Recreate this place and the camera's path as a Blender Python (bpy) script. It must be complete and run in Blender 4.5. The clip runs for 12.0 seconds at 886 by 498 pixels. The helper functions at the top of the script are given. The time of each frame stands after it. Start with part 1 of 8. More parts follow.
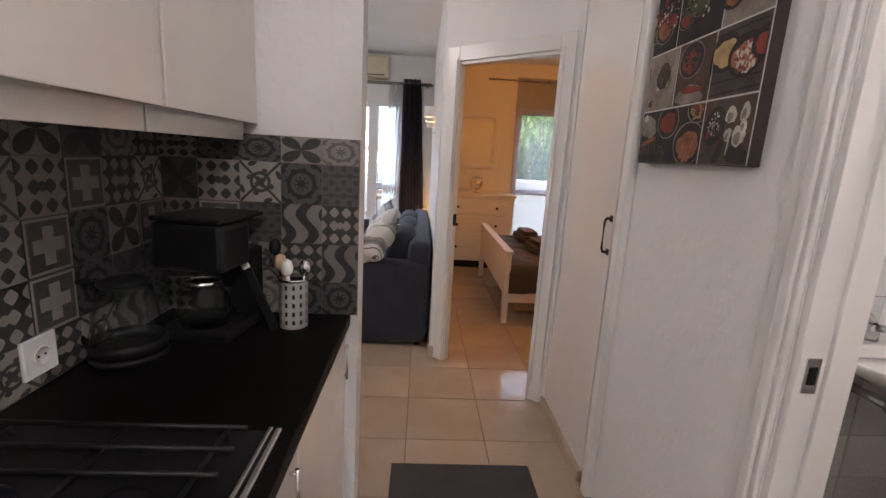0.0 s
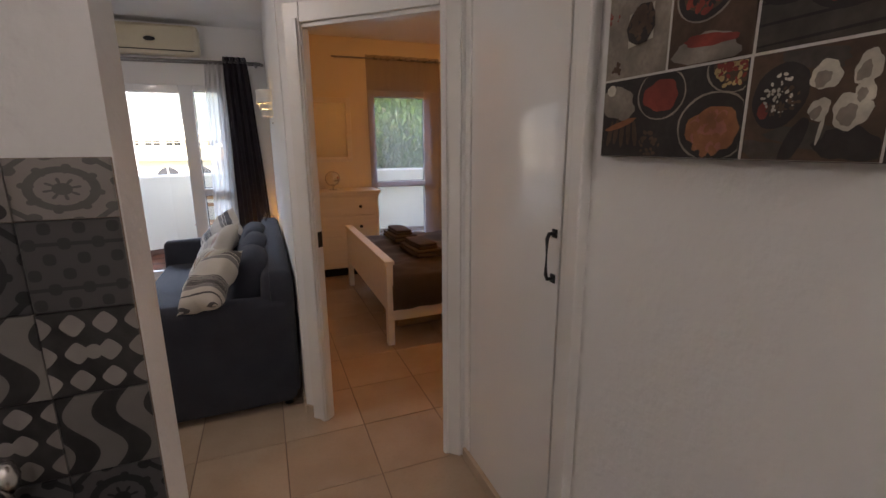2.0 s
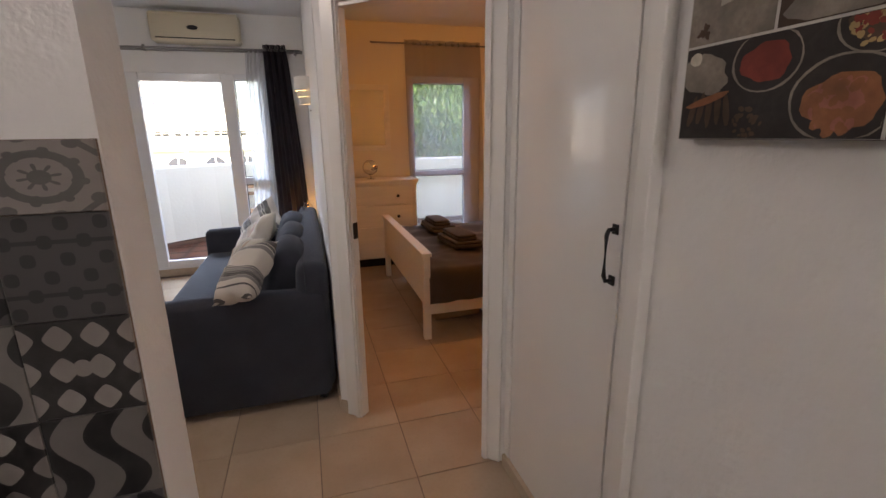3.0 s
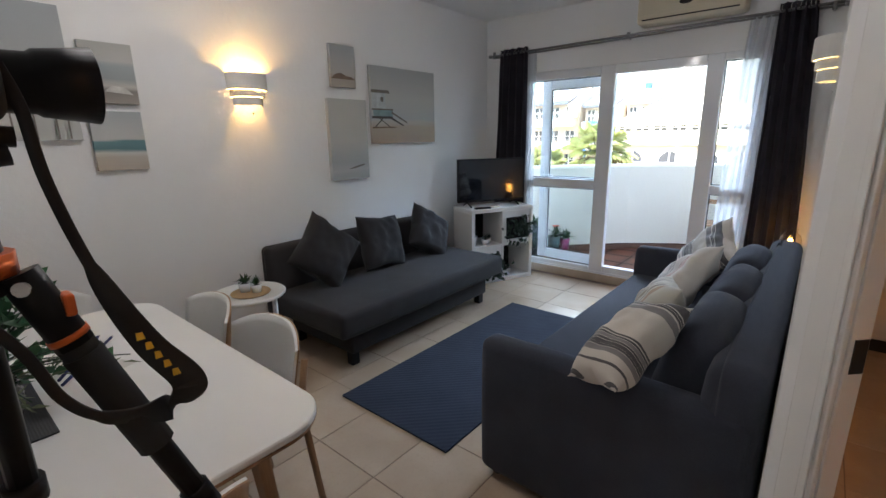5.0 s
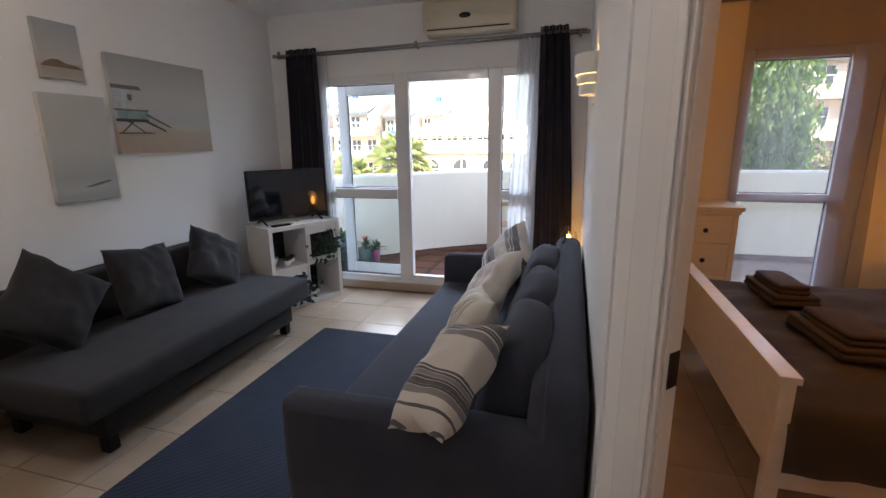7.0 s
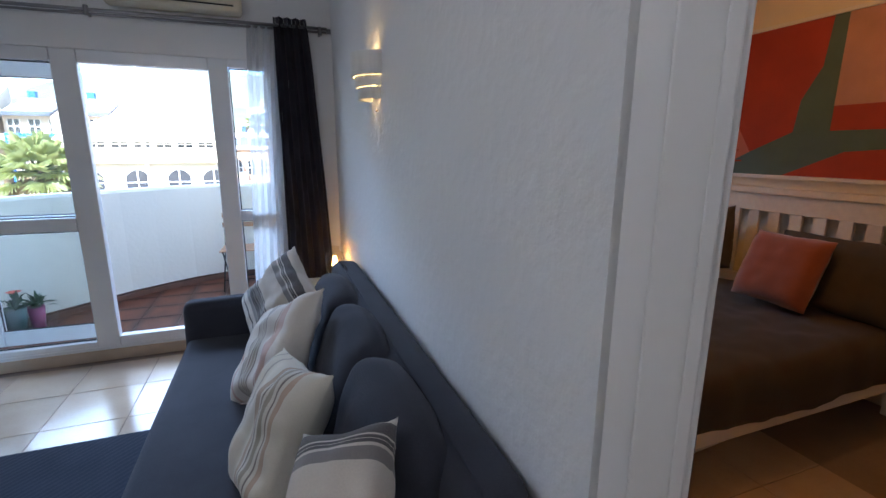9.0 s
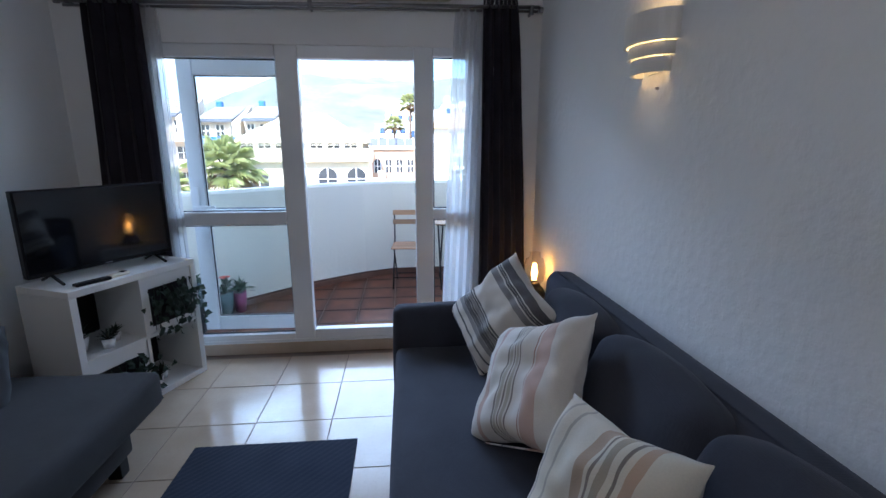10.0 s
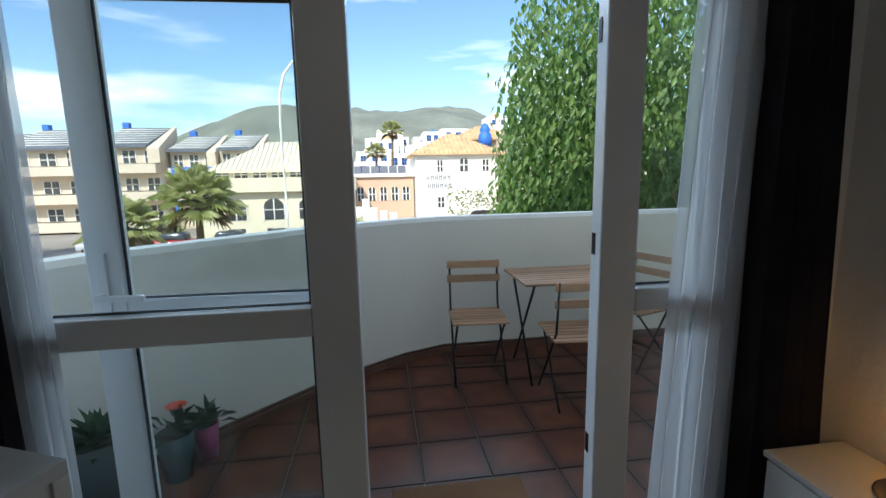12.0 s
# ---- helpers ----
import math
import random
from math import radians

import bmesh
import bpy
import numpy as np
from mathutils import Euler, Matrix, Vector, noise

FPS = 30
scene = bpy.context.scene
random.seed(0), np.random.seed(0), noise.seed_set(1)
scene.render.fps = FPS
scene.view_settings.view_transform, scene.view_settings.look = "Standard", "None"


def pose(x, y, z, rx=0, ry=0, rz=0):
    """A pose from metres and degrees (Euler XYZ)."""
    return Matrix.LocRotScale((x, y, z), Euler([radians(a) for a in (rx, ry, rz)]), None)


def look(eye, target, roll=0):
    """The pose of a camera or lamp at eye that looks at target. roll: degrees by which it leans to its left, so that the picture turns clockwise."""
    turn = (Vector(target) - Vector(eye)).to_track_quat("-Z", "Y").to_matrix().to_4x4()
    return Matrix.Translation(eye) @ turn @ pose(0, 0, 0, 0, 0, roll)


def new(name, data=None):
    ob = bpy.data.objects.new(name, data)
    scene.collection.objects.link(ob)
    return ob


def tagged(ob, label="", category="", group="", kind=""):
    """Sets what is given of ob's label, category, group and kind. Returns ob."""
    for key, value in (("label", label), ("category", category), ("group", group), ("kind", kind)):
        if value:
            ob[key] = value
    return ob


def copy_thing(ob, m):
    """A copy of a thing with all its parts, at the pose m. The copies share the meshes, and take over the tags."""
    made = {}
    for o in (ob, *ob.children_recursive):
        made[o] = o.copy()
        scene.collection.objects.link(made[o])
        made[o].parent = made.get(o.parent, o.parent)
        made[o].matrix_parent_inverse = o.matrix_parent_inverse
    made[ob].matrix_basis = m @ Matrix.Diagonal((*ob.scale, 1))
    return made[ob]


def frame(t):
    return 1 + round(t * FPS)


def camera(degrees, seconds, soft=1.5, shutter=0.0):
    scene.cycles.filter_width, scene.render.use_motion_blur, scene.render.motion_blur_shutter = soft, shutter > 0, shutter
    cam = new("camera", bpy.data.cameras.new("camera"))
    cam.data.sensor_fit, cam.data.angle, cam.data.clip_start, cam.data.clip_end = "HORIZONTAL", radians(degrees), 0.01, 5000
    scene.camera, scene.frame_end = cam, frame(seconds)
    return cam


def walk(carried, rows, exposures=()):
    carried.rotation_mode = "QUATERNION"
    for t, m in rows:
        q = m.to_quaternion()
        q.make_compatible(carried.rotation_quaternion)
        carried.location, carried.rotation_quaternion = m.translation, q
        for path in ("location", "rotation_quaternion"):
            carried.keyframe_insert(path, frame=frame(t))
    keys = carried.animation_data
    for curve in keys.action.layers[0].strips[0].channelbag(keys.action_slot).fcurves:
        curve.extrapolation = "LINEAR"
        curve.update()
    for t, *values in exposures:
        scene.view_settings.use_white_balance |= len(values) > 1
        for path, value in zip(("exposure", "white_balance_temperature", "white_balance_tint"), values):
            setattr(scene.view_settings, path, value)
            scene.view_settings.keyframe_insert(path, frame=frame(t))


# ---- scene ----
# camera and walk
cam = camera(89.0, 12.0)
PATH = [
    (0, (0.13, 0.204, 1.437), (0.238, 2.16, 1.036), 3.3),
    (0.5, (0.181, 0.403, 1.443), (0.481, 2.337, 1.03), 2.3),
    (1, (0.219, 0.663, 1.464), (0.749, 2.55, 1.064), 0.8),
    (1.5, (0.181, 0.858, 1.49), (0.817, 2.709, 1.078), -0.5),
    (2, (0.123, 0.911, 1.484), (0.836, 2.725, 1.036), -0.4),
    (2.5, (0.142, 0.893, 1.48), (0.852, 2.702, 1.007), -0.2),
    (2.7, (0.146, 0.927, 1.471), (0.81, 2.75, 0.987), -0.4),
    (4.3, (0.209, 1.769, 1.472), (-0.206, 3.666, 0.996), -1.0),
    (4.5, (0.205, 1.841, 1.481), (-0.464, 3.664, 1.001), -1.1),
    (5, (0.247, 1.996, 1.495), (-0.998, 3.483, 1.007), -0.9),
    (5.5, (0.293, 2.078, 1.502), (-1.223, 3.293, 1.026), -1.0),
    (6, (0.273, 2.135, 1.503), (-1.2, 3.41, 1.051), -0.9),
    (6.5, (0.172, 2.214, 1.499), (-0.965, 3.794, 1.042), -1.1),
    (7, (0.145, 2.298, 1.484), (-0.391, 4.168, 1.022), -0.8),
    (7.5, (0.202, 2.383, 1.49), (0.281, 4.322, 1.008), 0.3),
    (7.7, (0.217, 2.463, 1.465), (0.506, 4.383, 0.987), 0.3),
    (9.3, (-0.366, 2.882, 1.492), (0.325, 4.711, 1.071), 0.2),
    (9.5, (-0.429, 2.982, 1.478), (0.087, 4.867, 1.053), 0.0),
    (10, (-0.707, 3.284, 1.451), (-0.531, 5.229, 1.021), -0.1),
    (10.5, (-1.016, 3.617, 1.403), (-0.959, 5.573, 0.993), -0.5),
    (11, (-1.225, 4.072, 1.392), (-1.14, 6.03, 0.996), -0.8),
    (11.5, (-1.297, 4.606, 1.396), (-1.134, 6.566, 1.032), -0.7),
    (12, (-1.293, 5.144, 1.408), (-1.025, 7.101, 1.091), -1.1),
]
EXPOSURES = [(0.0, 2.95, 6350, 21), (0.5, 2.65, 6450, 21), (1.0, 2.55, 6550, 21), (1.8, 2.15, 6700, 21), (2.1, 2.25, 6700, 21), (2.6, 2.55, 6750, 21), (4.5, 2.4, 6150, 18), (5.2, 2.4, 6050, 13), (6.0, 2.35, 6100, 13), (6.6, 2.3, 6450, 18), (7.7, 2.15, 6600, 22), (9.5, 2.05, 5150, 14), (10.0, 1.75, 5400, 16), (10.5, 1.45, 5850, 18), (11.2, 1.1, 6350, 17), (12.0, 0.48, 6150, 8)]
walk(cam, [(t, look(eye, target, roll)) for t, eye, target, roll in PATH], EXPOSURES)

# sky and sun
SUN_ELEVATION, SUN_AZIMUTH = 42.0, 205.0   # degrees; azimuth clockwise from +y
world = bpy.data.worlds.new("sky_world")
scene.world = world
world.use_nodes = True
wn = world.node_tree
wn.nodes.clear()
w_out = wn.nodes.new("ShaderNodeOutputWorld")
w_bg = wn.nodes.new("ShaderNodeBackground")
w_sky = wn.nodes.new("ShaderNodeTexSky")
w_sky.sky_type = "NISHITA"
w_sky.sun_disc = False
w_sky.air_density, w_sky.dust_density, w_sky.ozone_density = 1.3, 0.1, 6.0
w_sky.sun_elevation = radians(SUN_ELEVATION)
w_sky.sun_rotation = radians(SUN_AZIMUTH)
w_bg.inputs["Strength"].default_value = 0.15
# thin streaks of cloud low over the hills
w_tc = wn.nodes.new("ShaderNodeTexCoord")
w_map = wn.nodes.new("ShaderNodeMapping")
w_map.inputs["Scale"].default_value = (1.2, 1.2, 7.0)
w_noise = wn.nodes.new("ShaderNodeTexNoise")
w_noise.inputs["Scale"].default_value = 2.2
w_noise.inputs["Detail"].default_value = 8.0
w_ramp = wn.nodes.new("ShaderNodeValToRGB")
w_ramp.color_ramp.elements[0].position = 0.47
w_ramp.color_ramp.elements[1].position = 0.72
w_mix = wn.nodes.new("ShaderNodeMix")
w_mix.data_type = "RGBA"
w_mix.inputs[7].default_value = (8.5, 8.7, 9.0, 1)
wn.links.new(w_tc.outputs["Generated"], w_map.inputs["Vector"])
wn.links.new(w_map.outputs["Vector"], w_noise.inputs["Vector"])
wn.links.new(w_noise.outputs["Fac"], w_ramp.inputs["Fac"])
wn.links.new(w_ramp.outputs["Color"], w_mix.inputs[0])
wn.links.new(w_sky.outputs["Color"], w_mix.inputs[6])
wn.links.new(w_mix.outputs[2], w_bg.inputs["Color"])
wn.links.new(w_bg.outputs["Background"], w_out.inputs["Surface"])

sun_data = bpy.data.lights.new("sun", "SUN")
sun_data.energy = 4.2
sun_data.angle = radians(0.5)
sun_data.color = (1.0, 0.95, 0.87)
sun = new("sun", sun_data)
_az, _el = radians(SUN_AZIMUTH), radians(SUN_ELEVATION)
sun_dir = Vector((math.sin(_az) * math.cos(_el), math.cos(_az) * math.cos(_el), math.sin(_el)))
sun.matrix_world = look(sun_dir * 50, (0, 0, 0))


def bulb(name, place, watts, colour, radius):
    """A small lamp inside a fixture."""
    data = bpy.data.lights.new(name, "POINT")
    data.energy, data.color, data.shadow_soft_size = watts, colour, radius
    ob = new(name, data)
    ob.location = place
    return ob


# an added area lamp above the view, boosting skylight through the windows
sky_data = bpy.data.lights.new("sky_fill_lamp", "AREA")
sky_data.shape, sky_data.size, sky_data.size_y = "RECTANGLE", 30.0, 5.0
sky_data.energy, sky_data.color = 2300.0, (0.66, 0.83, 1.0)
new("sky_fill_lamp", sky_data).matrix_world = look((0.0, 20.5, 9.6), (0.0, 6.0, 1.0))

WARM = (1.0, 0.62, 0.22)
bulb("sconce_bulb", (-2.735, 3.61, 1.84), 1.5, (1.0, 0.56, 0.15), 0.02)
bulb("sconce_bulb", (0.175, 4.98, 1.84), 0.2, WARM, 0.02)
bulb("table_lamp_bulb", (0.14, 6.05, 0.69), 0.15, (1.0, 0.42, 0.06), 0.015)
bulb("bedside_bulb", (2.93, 6.02, 0.832), 0.8, (1.0, 0.46, 0.12), 0.015)
bulb("bedroom_ceiling_bulb", (1.75, 4.3, 2.52), 3.2, (1.0, 0.42, 0.085), 0.09)
bulb("hall_ceiling_bulb", (0.35, -0.45, 2.50), 3.6, (1.0, 0.94, 0.88), 0.09)
# added fill lamp, out of view, to brighten the living room walls
bulb("dining_fill_bulb", (-1.45, 3.05, 2.50), 3.4, (1.0, 0.94, 0.87), 0.09)
# added lamp, out of view, that lights the bathroom glimpse
bulb("bathroom_fill_bulb", (1.8, 0.6, 2.5), 2.5, (1.0, 0.9, 0.8), 0.09)

# materials
def nodes_of(name):
    m = bpy.data.materials.new(name)
    m.use_nodes = True
    nt = m.node_tree
    return m, nt, nt.nodes["Principled BSDF"]


def noise_node(nt, scale, detail=4.0, coord="Object", stretch=None):
    tc = nt.nodes.new("ShaderNodeTexCoord")
    n = nt.nodes.new("ShaderNodeTexNoise")
    n.inputs["Scale"].default_value = scale
    n.inputs["Detail"].default_value = detail
    if stretch:
        mp = nt.nodes.new("ShaderNodeMapping")
        mp.inputs["Scale"].default_value = stretch
        nt.links.new(tc.outputs[coord], mp.inputs["Vector"])
        nt.links.new(mp.outputs["Vector"], n.inputs["Vector"])
    else:
        nt.links.new(tc.outputs[coord], n.inputs["Vector"])
    return n


def maths(nt, op, a, b=None, c=None):
    n = nt.nodes.new("ShaderNodeMath")
    n.operation = op
    for i, v in enumerate((a, b, c)):
        if v is None:
            continue
        if isinstance(v, (int, float)):
            n.inputs[i].default_value = v
        else:
            nt.links.new(v, n.inputs[i])
    return n.outputs[0]


def blend(nt, fac, a, b):
    n = nt.nodes.new("ShaderNodeMix")
    n.data_type = "RGBA"
    for i, v in ((0, fac), (6, a), (7, b)):
        if isinstance(v, (tuple, list)):
            n.inputs[i].default_value = (*v[:3], 1)
        elif isinstance(v, (int, float)):
            n.inputs[i].default_value = v
        else:
            nt.links.new(v, n.inputs[i])
    return n.outputs[2]


def ramp(nt, value, lo, hi):
    n = nt.nodes.new("ShaderNodeMapRange")
    n.inputs[1].default_value, n.inputs[2].default_value = lo, hi
    nt.links.new(value, n.inputs[0])
    return n.outputs[0]


def relief(nt, bsdf, height, strength, distance):
    b = nt.nodes.new("ShaderNodeBump")
    b.inputs["Strength"].default_value = strength
    b.inputs["Distance"].default_value = distance
    nt.links.new(height, b.inputs["Height"])
    nt.links.new(b.outputs["Normal"], bsdf.inputs["Normal"])


def surface(name, colour, rough=0.6, metal=0.0, vary=0.12, large=2.0, fine=60.0, bump=0.15, depth=0.002, stretch=None, per_object=0.0, sheen=0.0, coat=0.0, rough_vary=0.1):
    """Colour with variation at two scales, uneven gloss and fine relief."""
    m, nt, bsdf = nodes_of(name)
    big = noise_node(nt, large, 5.0, stretch=stretch)
    small = noise_node(nt, fine, 6.0, stretch=stretch)
    dark = tuple(max(0.0, v * (1 - vary)) for v in colour)
    light = tuple(min(1.0, v * (1 + vary * 0.6)) for v in colour)
    col = blend(nt, ramp(nt, big.outputs["Fac"], 0.3, 0.7), dark, light)
    fine_mix = maths(nt, "MULTIPLY", ramp(nt, small.outputs["Fac"], 0.35, 0.75), min(0.5, vary * 1.5))
    col = blend(nt, fine_mix, col, dark)
    if per_object:
        info = nt.nodes.new("ShaderNodeObjectInfo")
        hsv = nt.nodes.new("ShaderNodeHueSaturation")
        nt.links.new(maths(nt, "MULTIPLY_ADD", info.outputs["Random"], per_object, 1 - per_object * 0.5), hsv.inputs["Value"])
        nt.links.new(col, hsv.inputs["Color"])
        col = hsv.outputs["Color"]
    nt.links.new(col, bsdf.inputs["Base Color"])
    nt.links.new(maths(nt, "MULTIPLY_ADD", big.outputs["Fac"], rough_vary, max(0.02, rough - rough_vary * 0.5)), bsdf.inputs["Roughness"])
    bsdf.inputs["Metallic"].default_value = metal
    bsdf.inputs["Sheen Weight"].default_value = sheen
    bsdf.inputs["Coat Weight"].default_value = coat
    if bump:
        relief(nt, bsdf, small.outputs["Fac"], bump, depth)
    return m


def woven(name, colour, second, scale=420.0, rough=0.95, mix_scale=5.0):
    """Cloth: crossed threads in the relief, mottled dye."""
    m, nt, bsdf = nodes_of(name)
    tc = nt.nodes.new("ShaderNodeTexCoord")
    waves = []
    for axis in ("X", "Y", "Z"):
        w = nt.nodes.new("ShaderNodeTexWave")
        w.bands_direction = axis
        w.inputs["Scale"].default_value = scale / 6.0
        w.inputs["Distortion"].default_value = 1.5
        nt.links.new(tc.outputs["Object"], w.inputs["Vector"])
        waves.append(w.outputs["Fac"])
    weave = maths(nt, "ADD", maths(nt, "MULTIPLY", waves[0], waves[2]), waves[1])
    big = noise_node(nt, mix_scale, 5.0)
    small = noise_node(nt, 170.0, 3.0)
    col = blend(nt, ramp(nt, big.outputs["Fac"], 0.3, 0.7), colour, second)
    col = blend(nt, maths(nt, "MULTIPLY", small.outputs["Fac"], 0.45), col, tuple(v * 0.5 for v in colour))
    nt.links.new(col, bsdf.inputs["Base Color"])
    bsdf.inputs["Roughness"].default_value = rough
    bsdf.inputs["Sheen Weight"].default_value = 0.08
    bsdf.inputs["Specular IOR Level"].default_value = 0.2
    relief(nt, bsdf, maths(nt, "ADD", weave, small.outputs["Fac"]), 0.25, 0.001)
    return m


def plaster(name, colour, lump=0.35):
    """Hand-trowelled painted plaster with raised blobs."""
    m, nt, bsdf = nodes_of(name)
    lumps = noise_node(nt, 26.0, 3.0)
    grain = noise_node(nt, 140.0, 4.0)
    stains = noise_node(nt, 0.9, 5.0)
    tone = blend(nt, ramp(nt, stains.outputs["Fac"], 0.3, 0.75), colour, tuple(v * 0.93 for v in colour))
    nt.links.new(tone, bsdf.inputs["Base Color"])
    bsdf.inputs["Roughness"].default_value = 0.72
    bsdf.inputs["Specular IOR Level"].default_value = 0.3
    h = maths(nt, "ADD", ramp(nt, lumps.outputs["Fac"], 0.42, 0.72), maths(nt, "MULTIPLY", grain.outputs["Fac"], 0.35))
    relief(nt, bsdf, h, lump, 0.004)
    return m


def floor_tile(name, a, b, rough, cloud=3.5, edge=None):
    """Glazed ceramic, clouded, each tile a little different."""
    m, nt, bsdf = nodes_of(name)
    info = nt.nodes.new("ShaderNodeObjectInfo")
    tc = nt.nodes.new("ShaderNodeTexCoord")
    shift = nt.nodes.new("ShaderNodeVectorMath")
    shift.operation = "ADD"
    comb = nt.nodes.new("ShaderNodeCombineXYZ")
    nt.links.new(maths(nt, "MULTIPLY", info.outputs["Random"], 37.0), comb.inputs[0])
    nt.links.new(maths(nt, "MULTIPLY", info.outputs["Random"], 91.0), comb.inputs[1])
    nt.links.new(tc.outputs["Object"], shift.inputs[0])
    nt.links.new(comb.outputs[0], shift.inputs[1])
    n1 = nt.nodes.new("ShaderNodeTexNoise")
    n1.inputs["Scale"].default_value = cloud
    n1.inputs["Detail"].default_value = 6.0
    nt.links.new(shift.outputs[0], n1.inputs["Vector"])
    n2 = nt.nodes.new("ShaderNodeTexNoise")
    n2.inputs["Scale"].default_value = cloud * 18
    n2.inputs["Detail"].default_value = 5.0
    nt.links.new(shift.outputs[0], n2.inputs["Vector"])
    col = blend(nt, ramp(nt, n1.outputs["Fac"], 0.3, 0.7), a, b)
    col = blend(nt, maths(nt, "MULTIPLY", ramp(nt, n2.outputs["Fac"], 0.5, 0.8), 0.3), col, tuple(v * 0.7 for v in b))
    if edge:
        sep = nt.nodes.new("ShaderNodeSeparateXYZ")
        nt.links.new(tc.outputs["Object"], sep.inputs[0])
        far = maths(nt, "MAXIMUM", maths(nt, "ABSOLUTE", sep.outputs[0]), maths(nt, "ABSOLUTE", sep.outputs[1]))
        rim = maths(nt, "ADD", far, maths(nt, "MULTIPLY", n1.outputs["Fac"], 0.10))
        col = blend(nt, ramp(nt, rim, 0.15, 0.225), col, edge)
    hsv = nt.nodes.new("ShaderNodeHueSaturation")
    nt.links.new(maths(nt, "MULTIPLY_ADD", info.outputs["Random"], 0.12, 0.94), hsv.inputs["Value"])
    nt.links.new(col, hsv.inputs["Color"])
    nt.links.new(hsv.outputs["Color"], bsdf.inputs["Base Color"])
    nt.links.new(maths(nt, "MULTIPLY_ADD", n2.outputs["Fac"], 0.12, rough), bsdf.inputs["Roughness"])
    relief(nt, bsdf, n1.outputs["Fac"], 0.05, 0.003)
    return m


def glowing(name, colour, strength):
    m, nt, bsdf = nodes_of(name)
    bsdf.inputs["Base Color"].default_value = (*colour, 1)
    bsdf.inputs["Emission Color"].default_value = (*colour, 1)
    bsdf.inputs["Emission Strength"].default_value = strength
    return m


def clear_glass(name, gloss=0.9, tint=(0.97, 0.99, 0.985)):
    m, nt, bsdf = nodes_of(name)
    nt.nodes.remove(bsdf)
    out = nt.nodes["Material Output"]
    tr = nt.nodes.new("ShaderNodeBsdfTransparent")
    tr.inputs["Color"].default_value = (*tint, 1)
    gl = nt.nodes.new("ShaderNodeBsdfGlossy")
    gl.inputs["Roughness"].default_value = 0.01
    lw = nt.nodes.new("ShaderNodeLayerWeight")
    lw.inputs["Blend"].default_value = 0.5
    shine = maths(nt, "MULTIPLY_ADD", maths(nt, "POWER", lw.outputs["Facing"], 4.0), gloss, 0.035)
    mx = nt.nodes.new("ShaderNodeMixShader")
    nt.links.new(shine, mx.inputs[0])
    nt.links.new(tr.outputs[0], mx.inputs[1])
    nt.links.new(gl.outputs[0], mx.inputs[2])
    nt.links.new(mx.outputs[0], out.inputs["Surface"])
    return m


def sheer(name, colour, clear):
    """Thin curtain net: light passes between and through the threads."""
    m, nt, bsdf = nodes_of(name)
    nt.nodes.remove(bsdf)
    out = nt.nodes["Material Output"]
    tr = nt.nodes.new("ShaderNodeBsdfTransparent")
    tl = nt.nodes.new("ShaderNodeBsdfTranslucent")
    df = nt.nodes.new("ShaderNodeBsdfDiffuse")
    n = noise_node(nt, 5.0, 3.0, stretch=(3, 3, 0.15))
    col = blend(nt, n.outputs["Fac"], colour, tuple(v * 0.8 for v in colour))
    nt.links.new(col, tl.inputs["Color"])
    nt.links.new(col, df.inputs["Color"])
    half = nt.nodes.new("ShaderNodeMixShader")
    half.inputs[0].default_value = 0.45
    nt.links.new(tl.outputs[0], half.inputs[1])
    nt.links.new(df.outputs[0], half.inputs[2])
    mx = nt.nodes.new("ShaderNodeMixShader")
    nt.links.new(maths(nt, "MULTIPLY_ADD", n.outputs["Fac"], -0.1, 1.05 - clear), mx.inputs[0])
    nt.links.new(tr.outputs[0], mx.inputs[1])
    nt.links.new(half.outputs[0], mx.inputs[2])
    nt.links.new(mx.outputs[0], out.inputs["Surface"])
    return m


def leafy(name, a, b):
    m, nt, bsdf = nodes_of(name)
    geo = nt.nodes.new("ShaderNodeNewGeometry")
    n = noise_node(nt, 1.3, 3.0)
    col = blend(nt, geo.outputs["Random Per Island"], a, b)
    col = blend(nt, maths(nt, "MULTIPLY", n.outputs["Fac"], 0.5), col, tuple(v * 0.6 for v in a))
    nt.links.new(col, bsdf.inputs["Base Color"])
    bsdf.inputs["Roughness"].default_value = 0.45
    tl = nt.nodes.new("ShaderNodeBsdfTranslucent")
    nt.links.new(col, tl.inputs["Color"])
    mx = nt.nodes.new("ShaderNodeMixShader")
    mx.inputs[0].default_value = 0.45
    nt.links.new(bsdf.outputs[0], mx.inputs[1])
    nt.links.new(tl.outputs[0], mx.inputs[2])
    nt.links.new(mx.outputs[0], nt.nodes["Material Output"].inputs["Surface"])
    return m


M_WALL = plaster("white_plaster", (0.85, 0.845, 0.83), 0.42)
M_WALL_SMOOTH = plaster("smooth_white_plaster", (0.85, 0.845, 0.83), 0.12)
M_BEDWALL = plaster("cream_plaster", (0.80, 0.74, 0.60), 0.15)
M_CEIL = plaster("ceiling_paint", (0.86, 0.86, 0.85), 0.1)
M_PAINT = surface("white_gloss_paint", (0.80, 0.79, 0.76), 0.32, vary=0.05, fine=35, bump=0.08)
M_CUPBOARD = surface("white_lacquer", (0.82, 0.81, 0.79), 0.13, vary=0.03, fine=12, bump=0.03, coat=0.4)
M_KITCHEN = surface("cream_cupboard_front", (0.74, 0.70, 0.65), 0.2, vary=0.04, fine=15, bump=0.03, coat=0.3)
M_TILE = floor_tile("cream_floor_tile", (0.40, 0.302, 0.216), (0.47, 0.37, 0.275), 0.10)
M_GROUT = surface("dark_grout", (0.22, 0.16, 0.12), 0.9, vary=0.2)
